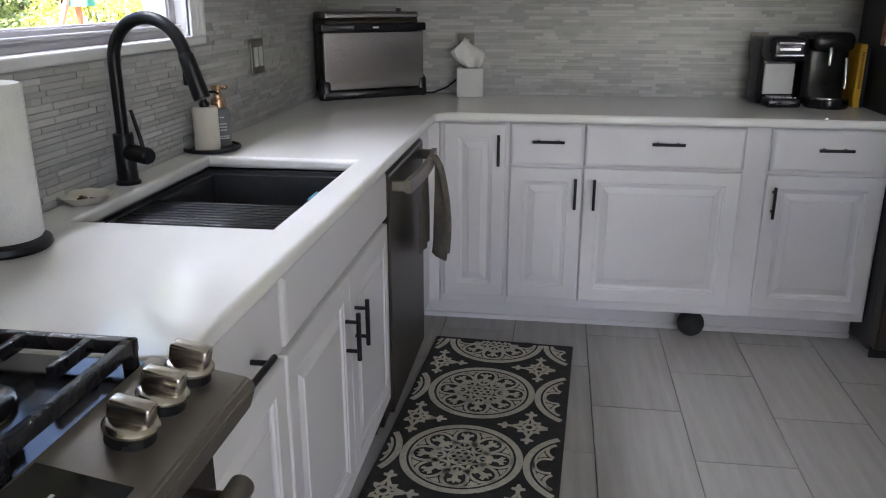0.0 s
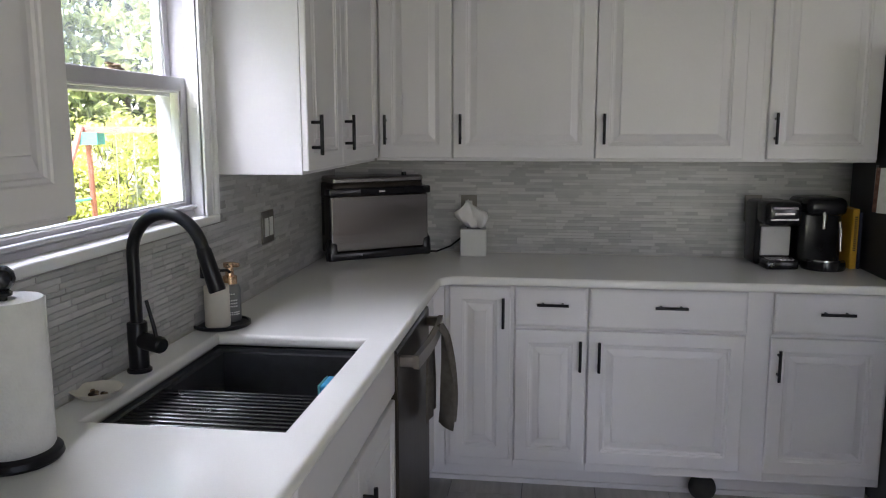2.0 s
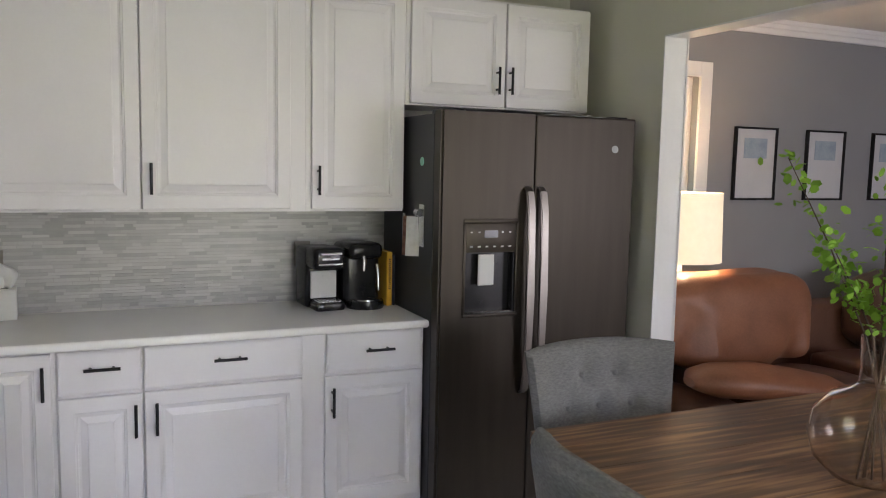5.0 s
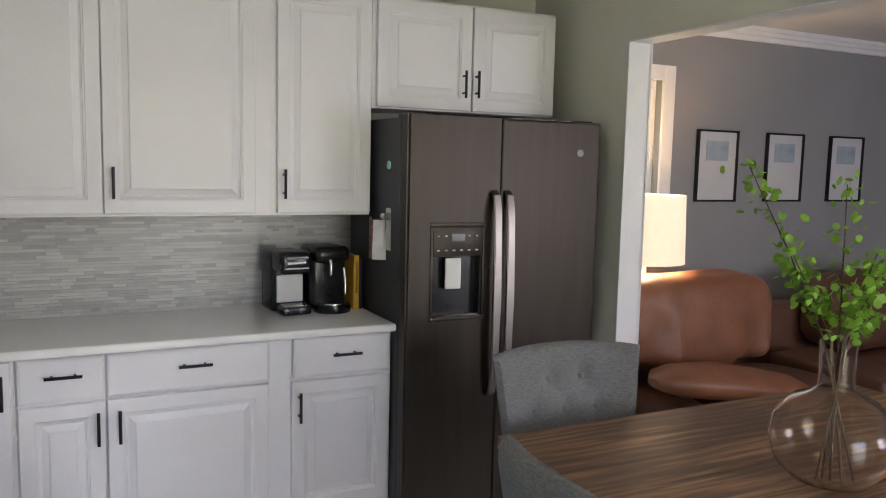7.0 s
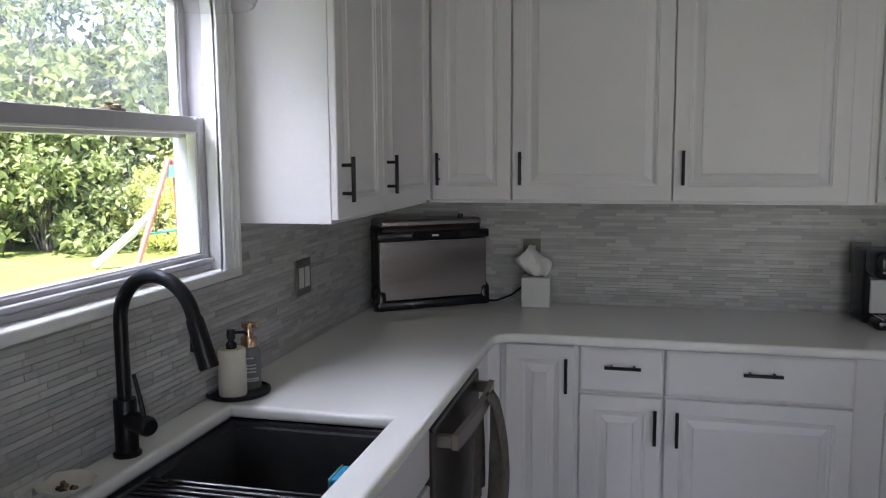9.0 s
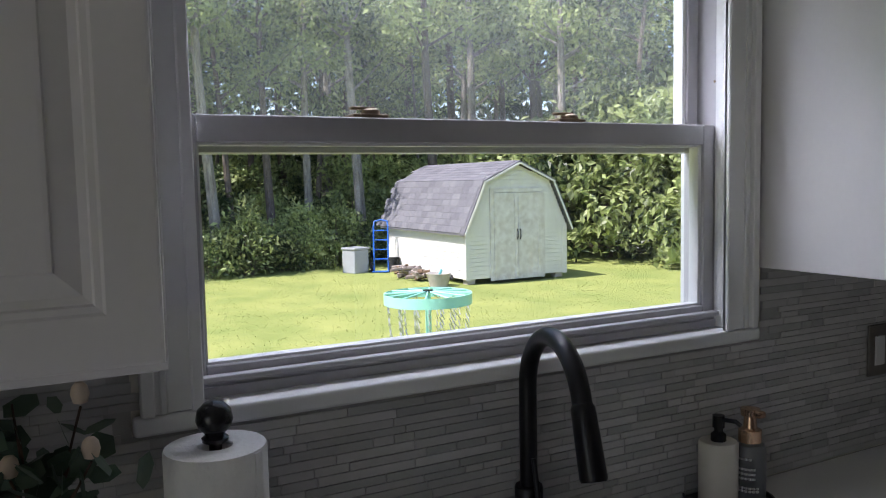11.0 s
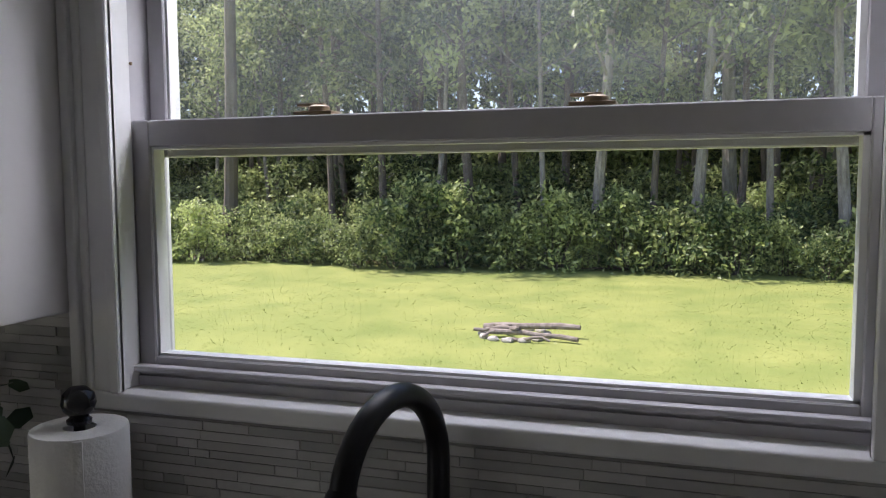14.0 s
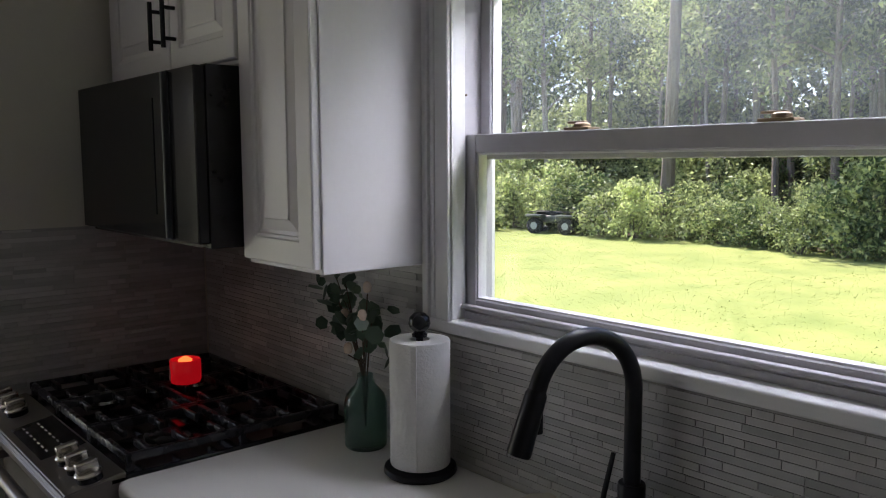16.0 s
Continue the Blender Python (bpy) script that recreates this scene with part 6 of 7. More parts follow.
rnd = random.Random(77)
edge = lambda y: -20.3 + 0.6 * math.sin(y * 0.5) + (1.2 if y < -15 else 0)
named = [(0, -21.0, 2.07, 0.95), (0, -21.3, -1.45, 1.0), (0, -21.0, -4.04, 1.0), (1, -22.3, -7.95, 1.05), (3, -21.2, -5.4, 1.0), (3, -21.6, 0.32, 1.1), (1, -22.5, 4.2, 0.9), (0, -21.6, 6.6, 1.0),
         (1, -21.5, -16.0, 1.5), (1, -22.5, -10.8, 0.9), (2, -21.8, -2.6, 0.9), (2, -22.0, -0.5, 1.0), (2, -22.6, 3.0, 0.9), (0, -22.8, 5.4, 0.85), (2, -23.0, -6.5, 1.0), (3, -22.0, -9.2, 1.0)]
for k, x, y, s in named:
    put(trees[k], x, y, rnd.uniform(0, 360), s)
for k in range(120):
    y = -44 + 68 * (k + rnd.random()) / 120
    put(trees[rnd.choice((0, 1, 1, 2, 2, 3))], -23.2 - rnd.random() * 12, y, rnd.uniform(0, 360), rnd.uniform(0.85, 1.4))
for row, (dx, kinds, step, s0, s1) in enumerate(((0.0, (1, 3, 1, 3, 0), 0.9, 0.6, 1.3), (-1.4, (1, 0, 1), 1.2, 0.75, 1.1), (-3.6, (0, 2, 0), 1.7, 0.8, 1.3), (-7.0, (2, 2, 0), 2.2, 0.9, 1.4), (-10.5, (2, 2), 2.4, 1.1, 1.8), (-14.0, (2, 2), 2.3, 1.5, 2.4))):
    y = -40.0
    while y < (8.5 if row < 1 else 16):
        put(shrubs[rnd.choice(kinds)], edge(y) + dx + rnd.uniform(-0.35, 0.35) - (2.0 if -20.5 < y < -17.5 and row == 0 else 0), y, rnd.uniform(0, 360), rnd.uniform(s0, s1))
        y += step * rnd.uniform(0.75, 1.25)
# dense growth north of the shed and along the fence
for x, y, k, s in ((-19.5, 10.6, 2, 1.5), (-18.6, 12.2, 2, 1.7), (-17.0, 12.6, 2, 1.6), (-16.0, 13.6, 2, 1.8), (-14.6, 13.4, 2, 1.5), (-13.4, 13.6, 2, 1.4), (-14.8, 14.6, 2, 2.0), (-12.4, 14.4, 0, 1.3), (-18.5, 15.0, 2, 2.2), (-16.5, 16.5, 2, 2.3), (-13, 17, 2, 2.2), (-10, 18, 2, 2.2), (-7, 18.5, 2, 2.2), (-4, 19, 2, 2.2)):
    put(shrubs[k], x, y, rnd.uniform(0, 360), s)
for x, y, k, s in ((-17.5, 13.5, 2, 0.9), (-15.2, 14.8, 3, 1.0), (-20.0, 13.0, 0, 1.0), (-13.2, 16.0, 2, 1.0), (-10.5, 19, 1, 1.0), (-8, 20, 2, 1.1), (-5.5, 20, 1, 1.1), (-12, 19.5, 3, 1.2), (-18, 18, 1, 1.1), (-3, 21, 2, 1.1), (-22, 9.5, 1, 1.1), (-24, 12, 0, 1.1)):
    put(trees[k], x, y, rnd.uniform(0, 360), s)
yb = build_shrub(51, 1.5, 2.5, M_YELLEAF, 60, 0.12, "yellow-green leafy bush in full sun")
yb.matrix_basis = place(-9.3, 14.1, 0, 1.0)
tagged(yb, group="yellow bushes")
for x, y, s in ((-7.6, 14.6, 1.1), (-6.1, 15.0, 1.0), (-10.8, 14.4, 0.8)):
    o = copy_thing(yb, pose(x, y, GROUND, 0, 0, 50 * x))
    o.scale = (s, s, s)
rnd = random.Random(9)
# backdrop leaves coloured dark so the gaps between trees look shaded
leaf_cloud("far_woods", [Vector((-37 - rnd.random() * 8, -70 + 110 * rnd.random(), GROUND + 15 * rnd.random() ** 1.35)) for _ in range(7600)], 9, 0.8, 0.55, M_FARSHADE, None, rnd, False, "distant woodland foliage with shade in its dark colour", 0.8)
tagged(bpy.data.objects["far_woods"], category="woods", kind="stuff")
leaf_cloud("far_woods_north", [Vector((-26 + 40 * rnd.random(), 24 + 6 * rnd.random(), GROUND + 13 * rnd.random())) for _ in range(1100)], 9, 0.8, 0.55, M_FARSHADE, None, rnd, False, "distant woodland foliage with shade in its dark colour", 0.8)
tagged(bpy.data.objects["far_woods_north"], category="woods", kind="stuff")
earth = bmesh.new()
bmesh.ops.create_grid(earth, x_segments=10, y_segments=40, size=1)
for v in earth.verts:
    v.co = Vector((-24.6 + v.co.x * 4.0 + 0.5 * math.sin(v.co.y * 30), v.co.y * 30 - 12, GROUND + 0.035 + 0.02 * noise.noise(v.co * 9)))
setting("ground_litter", earth, M_EARTH, "leaf litter under the trees")

# white fence behind the bushes
fc = thing("fence", "white vinyl privacy fence behind bushes", "fence", pose(-16.2, 15.4, GROUND, 0, 0, 4))
first = None
for k in range(60):
    if first is None:
        first = part("board", boxes((0, 0.196, 0, 0.03, 0.06, 1.75), bevel=0.004, seg=1), M_FENCE, fc)
    else:
        s = new("board", first.data)
        s.parent, s.matrix_basis = fc, pose(k * 0.2, 0, 0)
for k in range(6):
    part("post", boxes((k * 2.4 - 0.06, k * 2.4 + 0.06, -0.075, -0.002, 0, 1.9), bevel=0.006, seg=1), M_FENCE, fc)

# swing set
sw = thing("swing_set", "faded red metal swing set with teal brackets", "swing set", pose(-8.6, 12.0, GROUND, 0, 0, 0))
part("top_beam", boxes((-0.3, 3.4, -0.05, 0.05, 2.14, 2.27), bevel=0.01), M_REDPAINT, sw)
for s in (-1, 1):
    lg = part("leg", tube(B(), [(-0.55, s * 0.85, 0), (-0.15, s * 0.10, 2.28)], 0.062, 8), M_REDPAINT, sw, "", True)
    part("bracket", boxes((-0.20, 0.22, -0.012, 0.012, 1.90, 2.16)), M_TEAL, lg, "teal gusset plate", False, pose(0, s * 0.14, 0))
    part("leg", tube(B(), [(3.5, s * 0.85, 0), (3.2, s * 0.10, 2.28)], 0.055, 8), M_REDPAINT, sw, "", True)
part("cross_bar", tube(B(), [(-0.45, -0.60, 0.70), (-0.45, 0.60, 0.70)], 0.03, 8), M_TEAL, sw, "", True)
for x in (0.55, 0.95):
    part("chain", tube(B(), [(x, 0, 2.15), (x, 0, 0.55)], 0.012, 6), M_CHAIN, sw)
part("swing_seat", boxes((0.5, 1.0, -0.08, 0.08, 0.52, 0.55), bevel=0.01), M_RUBBER, sw)
sl = thing("slide", "white plastic slide beside the swing set", "slide", pose(-9.1, 11.6, GROUND, 0, 0, 0))
part("chute", tube(B(), [(-0.95, -0.6, 0.05), (-0.3, -0.2, 0.7), (0.1, 0.0, 1.15)], 0.09, 8), M_FENCE, sl, "", True)

# shed: gable front faces the house
sh = thing("garden_shed", "white gambrel-roof garden shed with peeling double doors", "shed", pose(-14.35, 6.20, GROUND))
SL, SWD, SH = 4.3, 2.75, 1.30
gam = [(0.0, SH), (0.48, 2.34), (SWD / 2, 2.72), (SWD - 0.48, 2.34), (SWD, SH)]
wl = B()
for xx in (0.0, -SL):
    wl.faces.new([wl.verts.new((xx, y, z)) for y, z in [(0.0, 0.12)] + gam + [(SWD, 0.12)]])
wl.verts.ensure_lookup_table()
for k in (0, 5, 6):
    wl.faces.new((wl.verts[k], wl.verts[(k + 1) % 7], wl.verts[7 + (k + 1) % 7], wl.verts[7 + k]))
walls = part("wall", wl, M_SIDING, sh)
first = None
for k in range(12):
    if first is None:
        first = part("siding_board", boxes((-SL, 0.0, -0.022, -0.002, 0.12, 0.212), bevel=0.002, seg=1), M_SIDING, walls, "", False, pose(0, 0, 0, -4, 0, 0))
    else:
        s = new("siding_board", first.data)
        s.parent, s.matrix_basis = walls, pose(0, 0, k * 0.0975) @ pose(0, 0, 0, -4, 0, 0)
for k in range(25):
    z = 0.12 + k * 0.0975
    f = 0.0 if z < SH else (0.48 * (z - SH) / 1.04 if z < 2.34 else 0.48 + (SWD / 2 - 0.48) * (z - 2.34) / 0.38)
    if SWD - 2 * f > 0.2:
        part("siding_board", boxes((0.002, 0.018, f + 0.01, SWD - f - 0.01, z + 0.002, min(z + 0.092, 2.70)), bevel=0.002, seg=1), M_SIDING, walls, "", False, None)
part("corner_board", boxes((0.018, 0.032, -0.03, 0.09, 0.10, SH), bevel=0.003, seg=1), M_SIDING, sh)
part("corner_board", boxes((0.018, 0.032, SWD - 0.09, SWD + 0.03, 0.10, SH), bevel=0.003, seg=1), M_SIDING, sh)
rf = B()
ov = [(-0.14, SH - 0.12), (0.40, 2.36), (SWD / 2, 2.80), (SWD - 0.40, 2.36), (SWD + 0.14, SH - 0.12)]
for a, b in zip(ov, ov[1:]):
    va = [rf.verts.new((x, y, z + dz)) for x in (0.16, -SL - 0.16) for y, z in (a, b) for dz in (0.0, -0.05)]
    for f in ((0, 2, 6, 4), (1, 3, 7, 5), (0, 1, 3, 2), (4, 5, 7, 6), (0, 1, 5, 4), (2, 3, 7, 6)):
        rf.faces.new([va[i] for i in f])
roof = part("roof", rf, M_SHINGLE, sh, "grey asphalt shingle roof")
rnd = random.Random(15)
sg = {}
for (a, b), side in ((tuple(ov[0:2]), 0), (tuple(ov[1:3]), 1)):
    A, Bv = Vector((0, *a)), Vector((0, *b))
    L_ = (Bv - A).length
    d = (Bv - A).normalized()
    ang = math.degrees(math.atan2(d.z, d.y))
    n = int(L_ / 0.145)
    for r in range(n):
        x = 0.16 - rnd.uniform(0, 0.2)
        p = A + d * (r * L_ / n)
        k = 0
        while x > -SL - 0.1:
            w = rnd.choice((0.30, 0.40))
            if w not in sg:
                sg[w] = part("shingle", boxes((-w + 0.008, 0, 0, 0.16, 0.004, 0.014)), M_SHINGLE, roof, "", False)
                o = sg[w]
            else:
                o = new("shingle", sg[w].data)
                o.parent = roof
            o.matrix_basis = pose(x, p.y, p.z, ang - 1.5, 0, 0)
            x -= w
part("rake_board", boxes((0.162, 0.18, -0.02, 0.02, 0.0, 1.24)), M_SIDING, sh, "", False, pose(0, -0.10, SH - 0.14, -25, 0, 0))
part("rake_board", boxes((0.162, 0.18, -0.02, 0.02, 0.0, 1.24)), M_SIDING, sh, "", False, pose(0, SWD + 0.10, SH - 0.14, 25, 0, 0))
part("rake_board", boxes((0.162, 0.18, -0.02, 0.02, 0.0, 1.06)), M_SIDING, sh, "", False, pose(0, 0.40, 2.30, -65.5, 0, 0))
part("rake_board", boxes((0.162, 0.18, -0.02, 0.02, 0.0, 1.06)), M_SIDING, sh, "", False, pose(0, SWD - 0.40, 2.30, 65.5, 0, 0))
part("door_casing", boxes((0.02, 0.045, 0.62, 0.72, 0.05, 2.17), (0.02, 0.045, 2.03, 2.13, 0.05, 2.17), (0.02, 0.045, 0.72, 2.03, 2.07, 2.17), bevel=0.003, seg=1), M_PEEL, sh)
for y0 in (0.725, 1.38):
    dd_ = part("door", boxes((0.02, 0.04, y0, y0 + 0.645, 0.06, 2.06), bevel=0.003, seg=1), M_PEEL, sh, "peeling white plank door")
    part("batten", boxes((0.041, 0.055, y0, y0 + 0.09, 0.06, 2.06), (0.041, 0.055, y0 + 0.555, y0 + 0.645, 0.06, 2.06), (0.041, 0.055, y0 + 0.09, y0 + 0.555, 1.96, 2.06), (0.041, 0.055, y0 + 0.09, y0 + 0.555, 0.06, 0.16), bevel=0.002, seg=1), M_PEEL, dd_)
    hy = 1.34 if y0 < 1 else 1.42
    part("handle", tube(B(), [(0.056, hy, 0.98), (0.09, hy, 1.03), (0.09, hy, 1.17), (0.056, hy, 1.22)], 0.012, 8), M_BLACK, dd_, "black iron handle", True)
for x in (-0.15, -SL / 2, -SL + 0.15):
    for y in (0.15, SWD - 0.15):
        part("block", boxes((x - 0.1, x + 0.1, y - 0.1, y + 0.1, 0, 0.12)), M_STONE, sh)

# disc golf basket
dg = thing("disc_golf_basket", "mint green disc golf basket with hanging chains", "disc golf basket", pose(-4.0, -0.035, GROUND))
part("pole", tube(B(), [(0, 0, 0), (0, 0, 1.55)], 0.022, 14), M_MINT, dg, "", True)
part("top_band", lathe(B(), [(0.318, 1.46), (0.322, 1.46), (0.322, 1.535), (0.318, 1.535)], 48, close=True), M_MINT, dg, "", True)
hubm = B()
lathe(hubm, [(0.0, 1.54), (0.04, 1.54), (0.04, 1.556), (0.0, 1.558)], 18)
part("hub", hubm, M_BLACKPL, dg, "", True)
for k in range(12):
    a = radians(30 * k)
    part("spoke", tube(B(), [(0.03 * math.cos(a), 0.03 * math.sin(a), 1.545), (0.318 * math.cos(a), 0.318 * math.sin(a), 1.53)], 0.007, 6), M_MINT, dg)
for k in range(24):
    a = radians(15 * k + 5)
    r0, r1 = (0.30, 0.20) if k % 2 else (0.20, 0.10)
    cb_ = B()
    for j in range(16):
        f = j / 15
        rr = r0 + (r1 - r0) * f ** 2
        z = 1.465 - 0.60 * f
        s = 0.011
        tube(cb_, [(rr * math.cos(a) - s * (j % 2), rr * math.sin(a) - s * ((j + 1) % 2), z + 0.02), (rr * math.cos(a) + s * (j % 2), rr * math.sin(a) + s * ((j + 1) % 2), z - 0.02)], 0.0045, 5)
    part("chain", cb_, M_CHAIN, dg)
part("tray_rim", lathe(B(), [(0.33, 0.70), (0.345, 0.70), (0.345, 0.72), (0.33, 0.72)], 40, close=True), M_MINT, dg, "", True)
for k in range(12):
    a = radians(30 * k)
    part("tray_wire", tube(B(), [(0.338 * math.cos(a), 0.338 * math.sin(a), 0.71), (0.32 * math.cos(a), 0.32 * math.sin(a), 0.53), (0.02 * math.cos(a), 0.02 * math.sin(a), 0.53)], 0.006, 6), M_MINT, dg)
part("foot", lathe(B(), [(0.0, 0), (0.22, 0), (0.22, 0.02), (0.0, 0.03)], 28), M_MINT, dg, "", True)

# round patio tables below the window
for x, y, r in ((-5.35, 1.25, 0.60), (-5.02, -2.60, 0.40)):
    pt2 = thing("patio_table", "round grey patio table on the lawn", "table", pose(x, y, GROUND))
    part("top", lathe(B(), [(0.0, 0.70), (r, 0.70), (r + 0.015, 0.712), (r, 0.725), (r * 0.9, 0.722), (r * 0.88, 0.727), (r * 0.7, 0.724), (r * 0.68, 0.728), (0.0, 0.728)], 48), M_PATIO, pt2, "", True)
    for k in range(4):
        a = radians(45 + 90 * k)
        part("leg", tube(B(), [(r * 0.7 * math.cos(a), r * 0.7 * math.sin(a), 0.70), (r * 0.85 * math.cos(a), r * 0.85 * math.sin(a), 0)], 0.018, 8), M_PATIO, pt2, "", True)

# fire ring with logs
fp = thing("fire_ring", "ring of pale stones in the grass", "fire pit", pose(-10.8, -4.15, GROUND))
rnd = random.Random(4)
for k in range(13):
    a = 6.283 * k / 13
    s = bmesh.new()
    bmesh.ops.create_icosphere(s, subdivisions=2, radius=1)
    for v in s.verts:
        v.co = Vector((v.co.x * 0.10, v.co.y * 0.07, v.co.z * 0.05)) * (1 + 0.25 * noise.noise(v.co * 1.7 + Vector((k, 0, 0))))
    part("stone", s, M_STONE, fp, "", False, pose(0.50 * math.cos(a), 0.50 * math.sin(a), 0.02, 0, 0, math.degrees(a) + 90))
rnd = random.Random(12)
for p, q, r in (((-0.25, -0.55, 0.07), (-0.05, 0.98, 0.16), 0.06), ((0.15, -0.35, 0.09), (0.34, 1.02, 0.05), 0.045), ((-0.30, -0.42, 0.12), (0.30, 0.10, 0.15), 0.028),
                ((0.40, -0.40, 0.05), (-0.15, -0.08, 0.16), 0.024), ((0.10, -0.62, 0.05), (0.22, 0.12, 0.17), 0.03), ((0.42, 0.05, 0.03), (0.50, 0.62, 0.05), 0.026)):
    lg = thing("log", "weathered grey log lying on the fire ring", "log", pose(-10.8, -4.15, GROUND), "logs on the fire ring")
    p, q = Vector(p), Vector(q)
    spine = [p.lerp(q, f) + Vector((rnd.gauss(0, 0.02), rnd.gauss(0, 0.01), rnd.gauss(0, 0.012) + 0.02 * math.sin(f * 3.14))) for f in (0, 0.2, 0.4, 0.6, 0.8, 1)]
    part("trunk", tube(B(), spine, [r * rnd.uniform(0.8, 1.1) * (1.05 - 0.25 * k / 5) for k in range(6)], 9), M_LOG, lg, "", True)

# hand truck, bin, wood pile and pots beside the shed
ht = thing("hand_truck", "bright blue steel hand truck with black wheels", "hand truck", pose(-18.0, 5.70, GROUND, 0, 0, 60))
fm = B()
for x in (-0.19, 0.19):
    tube(fm, [(x, 0, 0.05), (x, 0.10, 1.20)], 0.022, 8)
tube(fm, [(-0.19, 0.10, 1.20), (-0.17, 0.16, 1.34), (0.0, 0.19, 1.38), (0.17, 0.16, 1.34), (0.19, 0.10, 1.20)], 0.022, 8)
part("frame", fm, M_TRUCKBLUE, ht, "", True)
for z in (0.35, 0.60, 0.85, 1.10):
    part("cross_bar", tube(B(), [(-0.19, z * 0.085, z), (0.19, z * 0.085, z)], 0.016, 8), M_TRUCKBLUE, ht, "", True)
part("toe_plate", boxes((-0.22, 0.22, -0.22, 0.0, 0.03, 0.045)), M_TRUCKBLUE, ht)
for x in (-0.27, 0.27):
    wh = part("wheel", tube(B(), [(x - 0.035, 0.10, 0.14), (x + 0.035, 0.10, 0.14)], 0.14, 20), M_RUBBER, ht, "black rubber tyre", True)
    part("rim", tube(B(), [(x - 0.038, 0.10, 0.14), (x + 0.038, 0.10, 0.14)], 0.06, 16), M_TRUCKBLUE, wh, "", True)
bn = thing("storage_bin", "grey plastic storage bin with lid", "bin", pose(-18.3, 5.10, GROUND, 0, 0, 20))
part("body", boxes((-0.25, 0.25, -0.25, 0.25, 0, 0.62), bevel=0.03), M_BIN, bn)
part("lid", boxes((-0.27, 0.27, -0.27, 0.27, 0.62, 0.68), bevel=0.02), M_BIN, bn)
tb2 = thing("bucket", "dark bucket beside the shed", "bucket", pose(-17.9, 6.02, GROUND))
part("pail", lathe(B(), [(0.0, 0), (0.13, 0), (0.16, 0.38), (0.15, 0.38), (0.12, 0.02), (0.0, 0.02)], 20), M_RUBBER, tb2, "", True)
pot = thing("planter_tub", "round concrete planter tub with a teal trowel", "planter", pose(-14.6, 5.62, GROUND))
part("tub", lathe(B(), [(0.0, 0), (0.20, 0), (0.27, 0.26), (0.29, 0.30), (0.25, 0.30), (0.22, 0.24), (0.0, 0.22)], 24), M_STONE, pot, "", True)
part("trowel", tube(B(), [(0.0, 0.0, 0.22), (0.05, 0.05, 0.38)], 0.03, 8), M_TEAL, pot, "", True)
wp = thing("wood_pile", "low pile of split reddish firewood", "firewood", pose(-15.6, 5.70, GROUND))
rnd = random.Random(8)
for k in range(26):
    x, y, z = rnd.gauss(-0.3, 0.55), rnd.gauss(0, 0.14), 0.05 + 0.22 * rnd.random() * (1 if abs(k) else 0)
    a = rnd.uniform(0, 3.14)
    part("split_log", tube(B(), [(x - 0.17 * math.cos(a), y - 0.17 * math.sin(a), z), (x + 0.17 * math.cos(a), y + 0.17 * math.sin(a), z + 0.03)], rnd.uniform(0.04, 0.07), 5), M_LOG if k % 3 else M_EARTH, wp)

# all-terrain vehicle
at = thing("quad_bike", "faded green quad bike parked at the wood's edge", "quad bike", pose(-19.4, -18.8, GROUND, 0, 0, 20))
part("body", boxes((-0.22, 0.22, -0.75, 0.75, 0.35, 0.62), bevel=0.08, seg=3), M_ATV, at, "", True)
part("seat", boxes((-0.15, 0.15, -0.60, 0.25, 0.62, 0.76), bevel=0.05, seg=3), M_RUBBER, at, "", True)
for y in (-0.55, 0.55):
    part("rack", boxes((-0.38, 0.38, y - 0.25, y + 0.25, 0.72, 0.74), bevel=0.008), M_BLACK, at)
    for x in (-0.42, 0.42):
        part("fender", boxes((x - 0.17, x + 0.17, y - 0.30, y + 0.30, 0.56, 0.66), bevel=0.04), M_ATV, at, "", True)
        wh = part("wheel", tube(B(), [(x - 0.11, y, 0.28), (x - 0.08, y, 0.28), (x + 0.08, y, 0.28), (x + 0.11, y, 0.28)], [0.23, 0.28, 0.28, 0.23], 22), M_RUBBER, at, "", True)
        part("rim", tube(B(), [(x - 0.112, y, 0.28), (x + 0.112, y, 0.28)], 0.12, 14), M_BIN, wh, "", True)
part("handlebar", tube(B(), [(-0.36, 0.30, 0.95), (-0.15, 0.42, 0.88), (0.15, 0.42, 0.88), (0.36, 0.30, 0.95)], 0.016, 8), M_BLACK, at, "", True)

# ---- floor tiles and backsplash strips, last ----
floor_ob = bpy.data.objects["floor"]
tile_me = None
col = 0
x = 0.92 - 0.30 * 4
while x < EX1:
    y = -0.865 + 0.60 * 2 + (0.0 if col % 2 == 0 else 0.30) - 0.0
    while y > -5.6:
        x0, x1_, y0, y1_ = x + 0.0015, x + 0.2985, y - 0.6 + 0.0015, y - 0.0015
        if x1_ > 0.0 and y0 < 0.0:
            cut = (max(x0, 0.002), min(x1_, EX1 - 0.002), max(y0, -5.598), min(y1_, -0.002))
            if cut == (x0, x1_, y0, y1_):
                if tile_me is None:
                    o = part("tile", boxes((0.0, 0.297, 0.0, 0.597, -0.006, 0.0), bevel=0.0012, seg=1), M_FLOORTILE, floor_ob, "", False, pose(x0, y0, 0))
                    tile_me = o.data
                else:
                    o = new("tile", tile_me)
                    o.parent, o.matrix_basis = floor_ob, pose(x0, y0, 0)
            elif cut[1] - cut[0] > 0.01 and cut[3] - cut[2] > 0.01:
                part("tile", boxes((0.0, cut[1] - cut[0], 0.0, cut[3] - cut[2], -0.006, 0.0), bevel=0.0012, seg=1), M_FLOORTILE, floor_ob, "", False, pose(cut[0], cut[2], 0))
        y -= 0.60
    x += 0.30
    col += 1

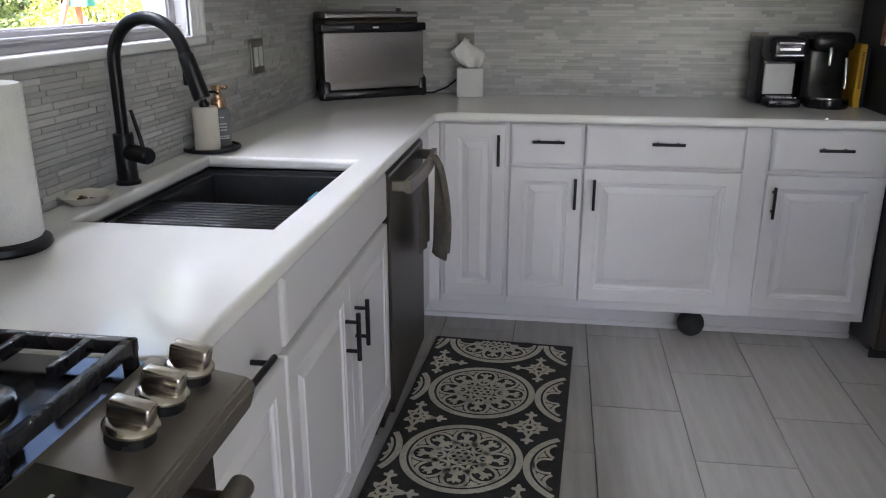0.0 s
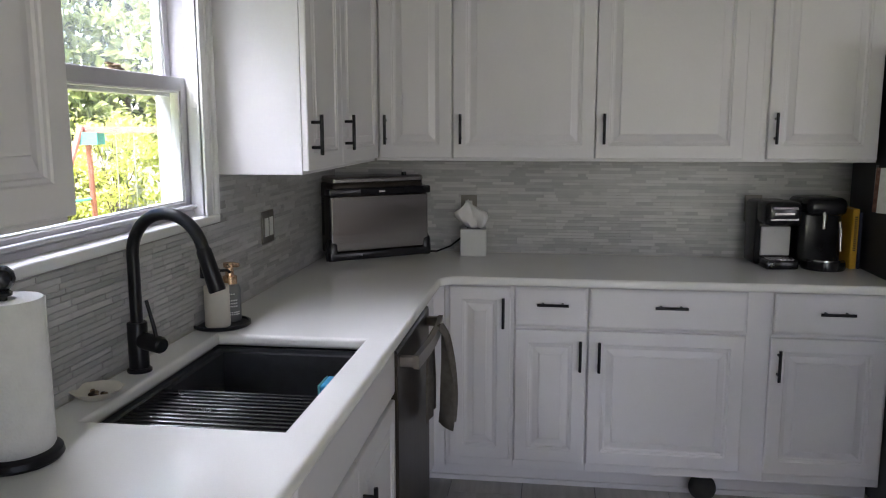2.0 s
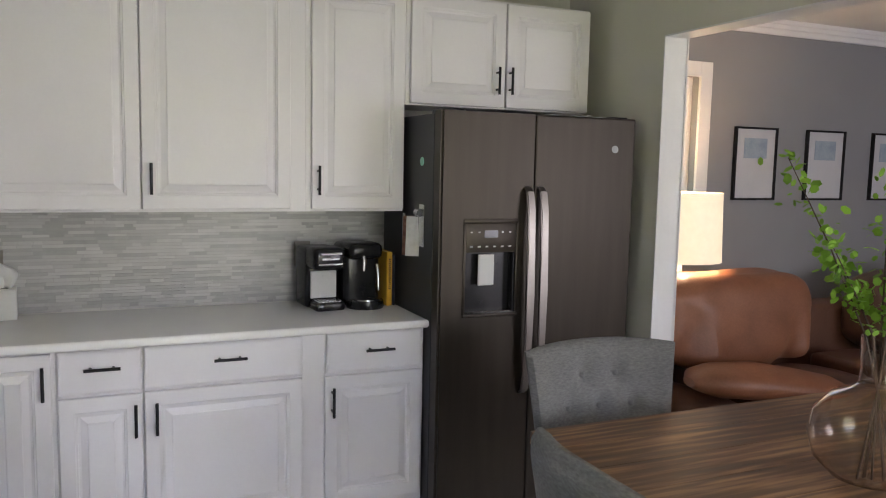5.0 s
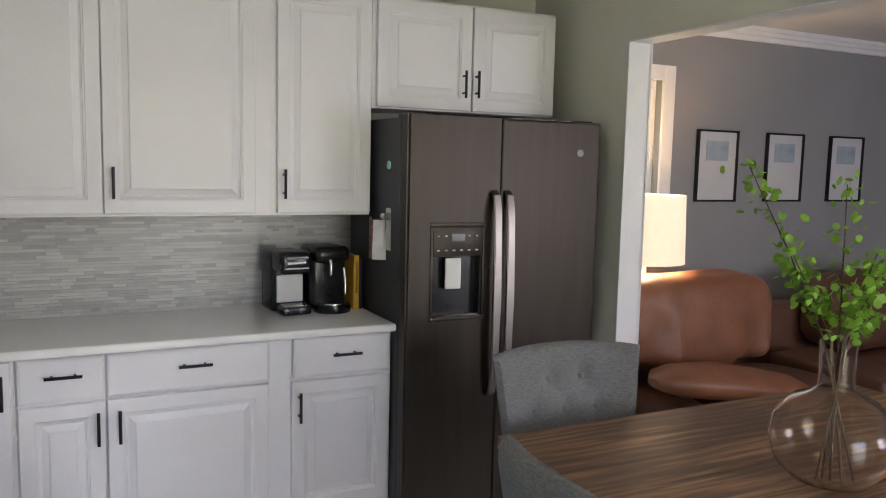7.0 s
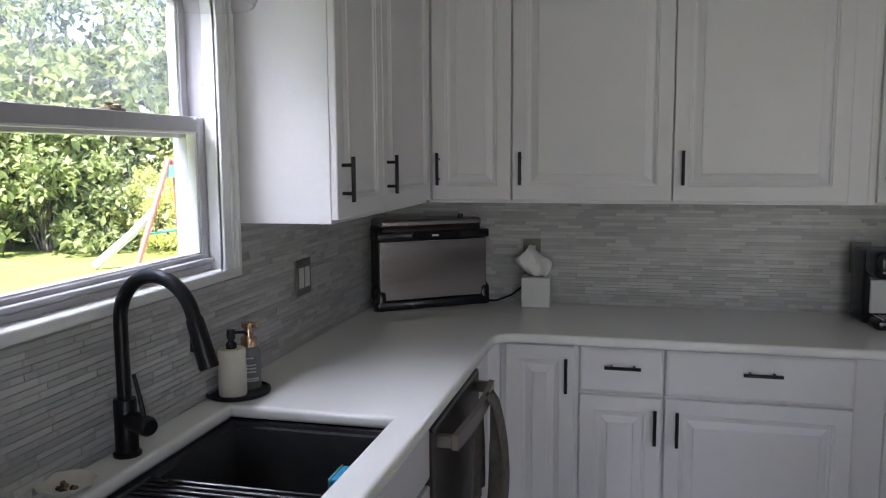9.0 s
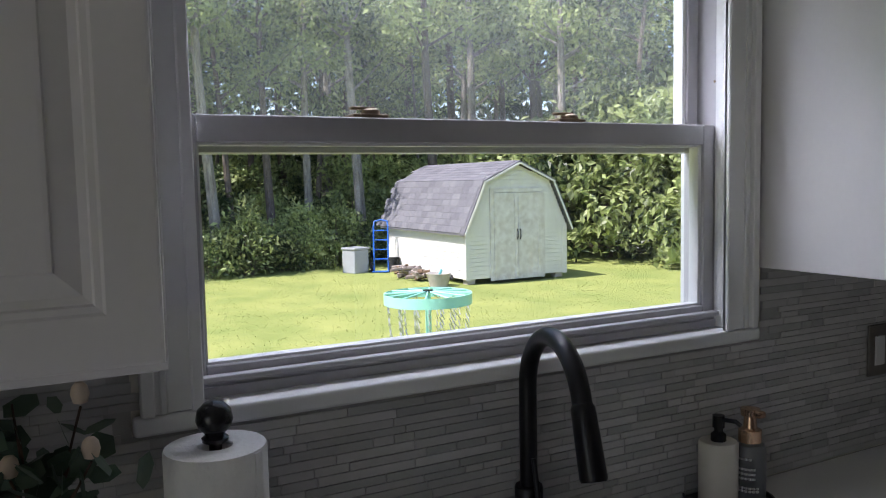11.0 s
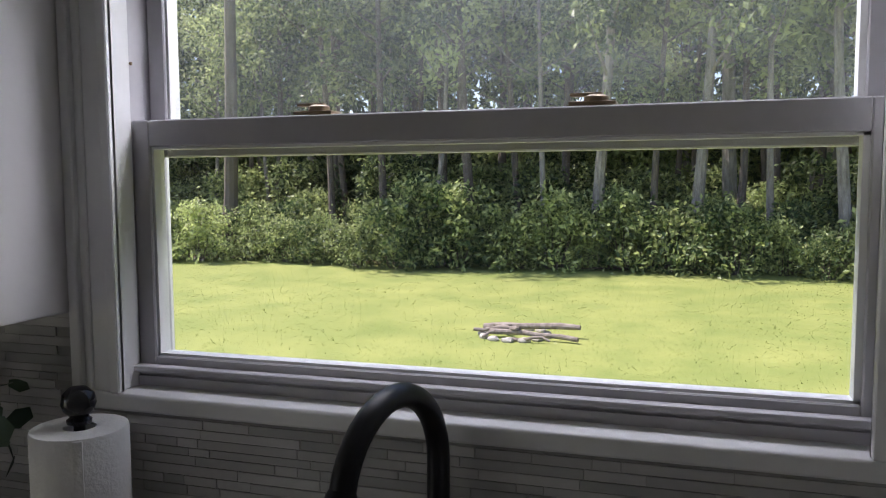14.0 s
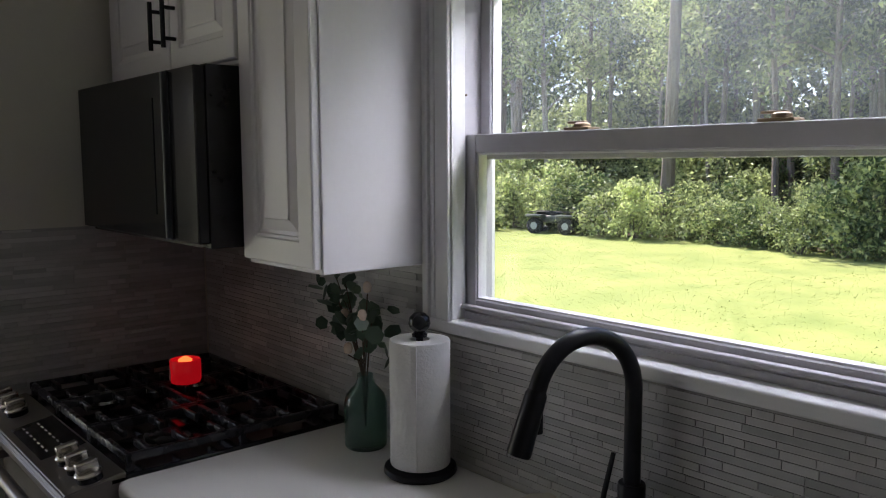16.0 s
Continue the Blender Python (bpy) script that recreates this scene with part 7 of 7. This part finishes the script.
HTS, LENS = (0.0120, 0.0140, 0.0145, 0.0155), (0.035, 0.055, 0.075, 0.10, 0.13, 0.16)
strip_mesh = {}


def strips(parent, m, length, z0, z1, seed, want_parts, blocked=(), name="strip"):
    """Rows of thin stone strips; local x along the wall, front at -y."""
    rnd = random.Random(seed)
    rest_v, rest_f = [], []
    z = z0
    while z < z1 - 0.004:
        h = rnd.choice(HTS)
        h = min(h, z1 - z - 0.001)
        x = 0.0
        while x < length - 0.004:
            l = min(rnd.choice(LENS), length - x)
            d = rnd.uniform(0.0030, 0.0044)
            if not any(a < x + l / 2 < b and c < z + h / 2 < e for a, b, c, e in blocked):
                key = (round(h, 4), round(l, 3))
                if want_parts(x + l / 2, z + h / 2) and h in HTS and l in LENS:
                    if key not in strip_mesh:
                        o = part(name, boxes((0.0006, l - 0.0006, -0.0042, 0, 0.0006, h - 0.0006), bevel=0.0005, seg=1), M_STRIP, parent)
                        strip_mesh[key] = o.data
                    else:
                        o = new(name, strip_mesh[key])
                        o.parent = parent
                    o.matrix_basis = m @ pose(x, rnd.uniform(-0.0006, 0.0006) - 0.0002, z)
                else:
                    i = len(rest_v)
                    for yy in (-0.0005, -d):
                        rest_v.extend([m @ Vector(q) for q in ((x + 0.0006, yy, z + 0.0006), (x + l - 0.0006, yy, z + 0.0006), (x + l - 0.0006, yy, z + h - 0.0006), (x + 0.0006, yy, z + h - 0.0006))])
                    rest_f.extend([(i + 4, i + 5, i + 6, i + 7), (i, i + 1, i + 5, i + 4), (i + 1, i + 2, i + 6, i + 5), (i + 2, i + 3, i + 7, i + 6), (i + 3, i, i + 4, i + 7)])
            x += l
        z += h
    me = bpy.data.meshes.new("strips")
    me.from_pydata([tuple(v) for v in rest_v], [], rest_f)
    me.materials.append(M_STRIP)
    o = new("strips", me)
    o.parent = parent
    return tagged(o, "grey and white marble strips", kind="stuff")


ww, wnn, wre = bpy.data.objects["wall_west"], bpy.data.objects["wall_north"], bpy.data.objects["wall_return"]
setting("grout_west", boxes((0.0, 0.0012, -3.64, -2.505, CT, 1.39), (0.0, 0.0012, -2.505, -1.31, CT, 1.206), (0.0, 0.0012, -1.31, 0.0, CT, UZ0)), M_GROUT, "grey grout behind the strips")
setting("grout_north", boxes((0.0012, 2.32, -0.0012, 0.0, CT, UZ0)), M_GROUT, "grey grout behind the strips")
WM = pose(0.001, -3.638, 0, 0, 0, 90)
strips(ww, WM, 3.632, CT, 1.39, 1, lambda x, z: 1.45 < x < 2.45 and z < 1.13,
       blocked=((1.134, 2.327, 1.20, 1.5), (1.134, 3.64, 1.348, 1.5)))
strips(wnn, pose(0.009, -0.001, 0), 2.31, CT, UZ0, 2, lambda x, z: 0.7 < x < 1.75 and z < 1.09)
setting("grout_return", boxes((0.009, 0.72, -3.64, -3.6388, 0.90, 1.39)), M_GROUT, "grey grout behind the strips")
strips(wre, pose(0.715, -3.639, 0, 0, 0, 180), 0.705, 0.905, 1.39, 5, lambda x, z: z < 1.21)
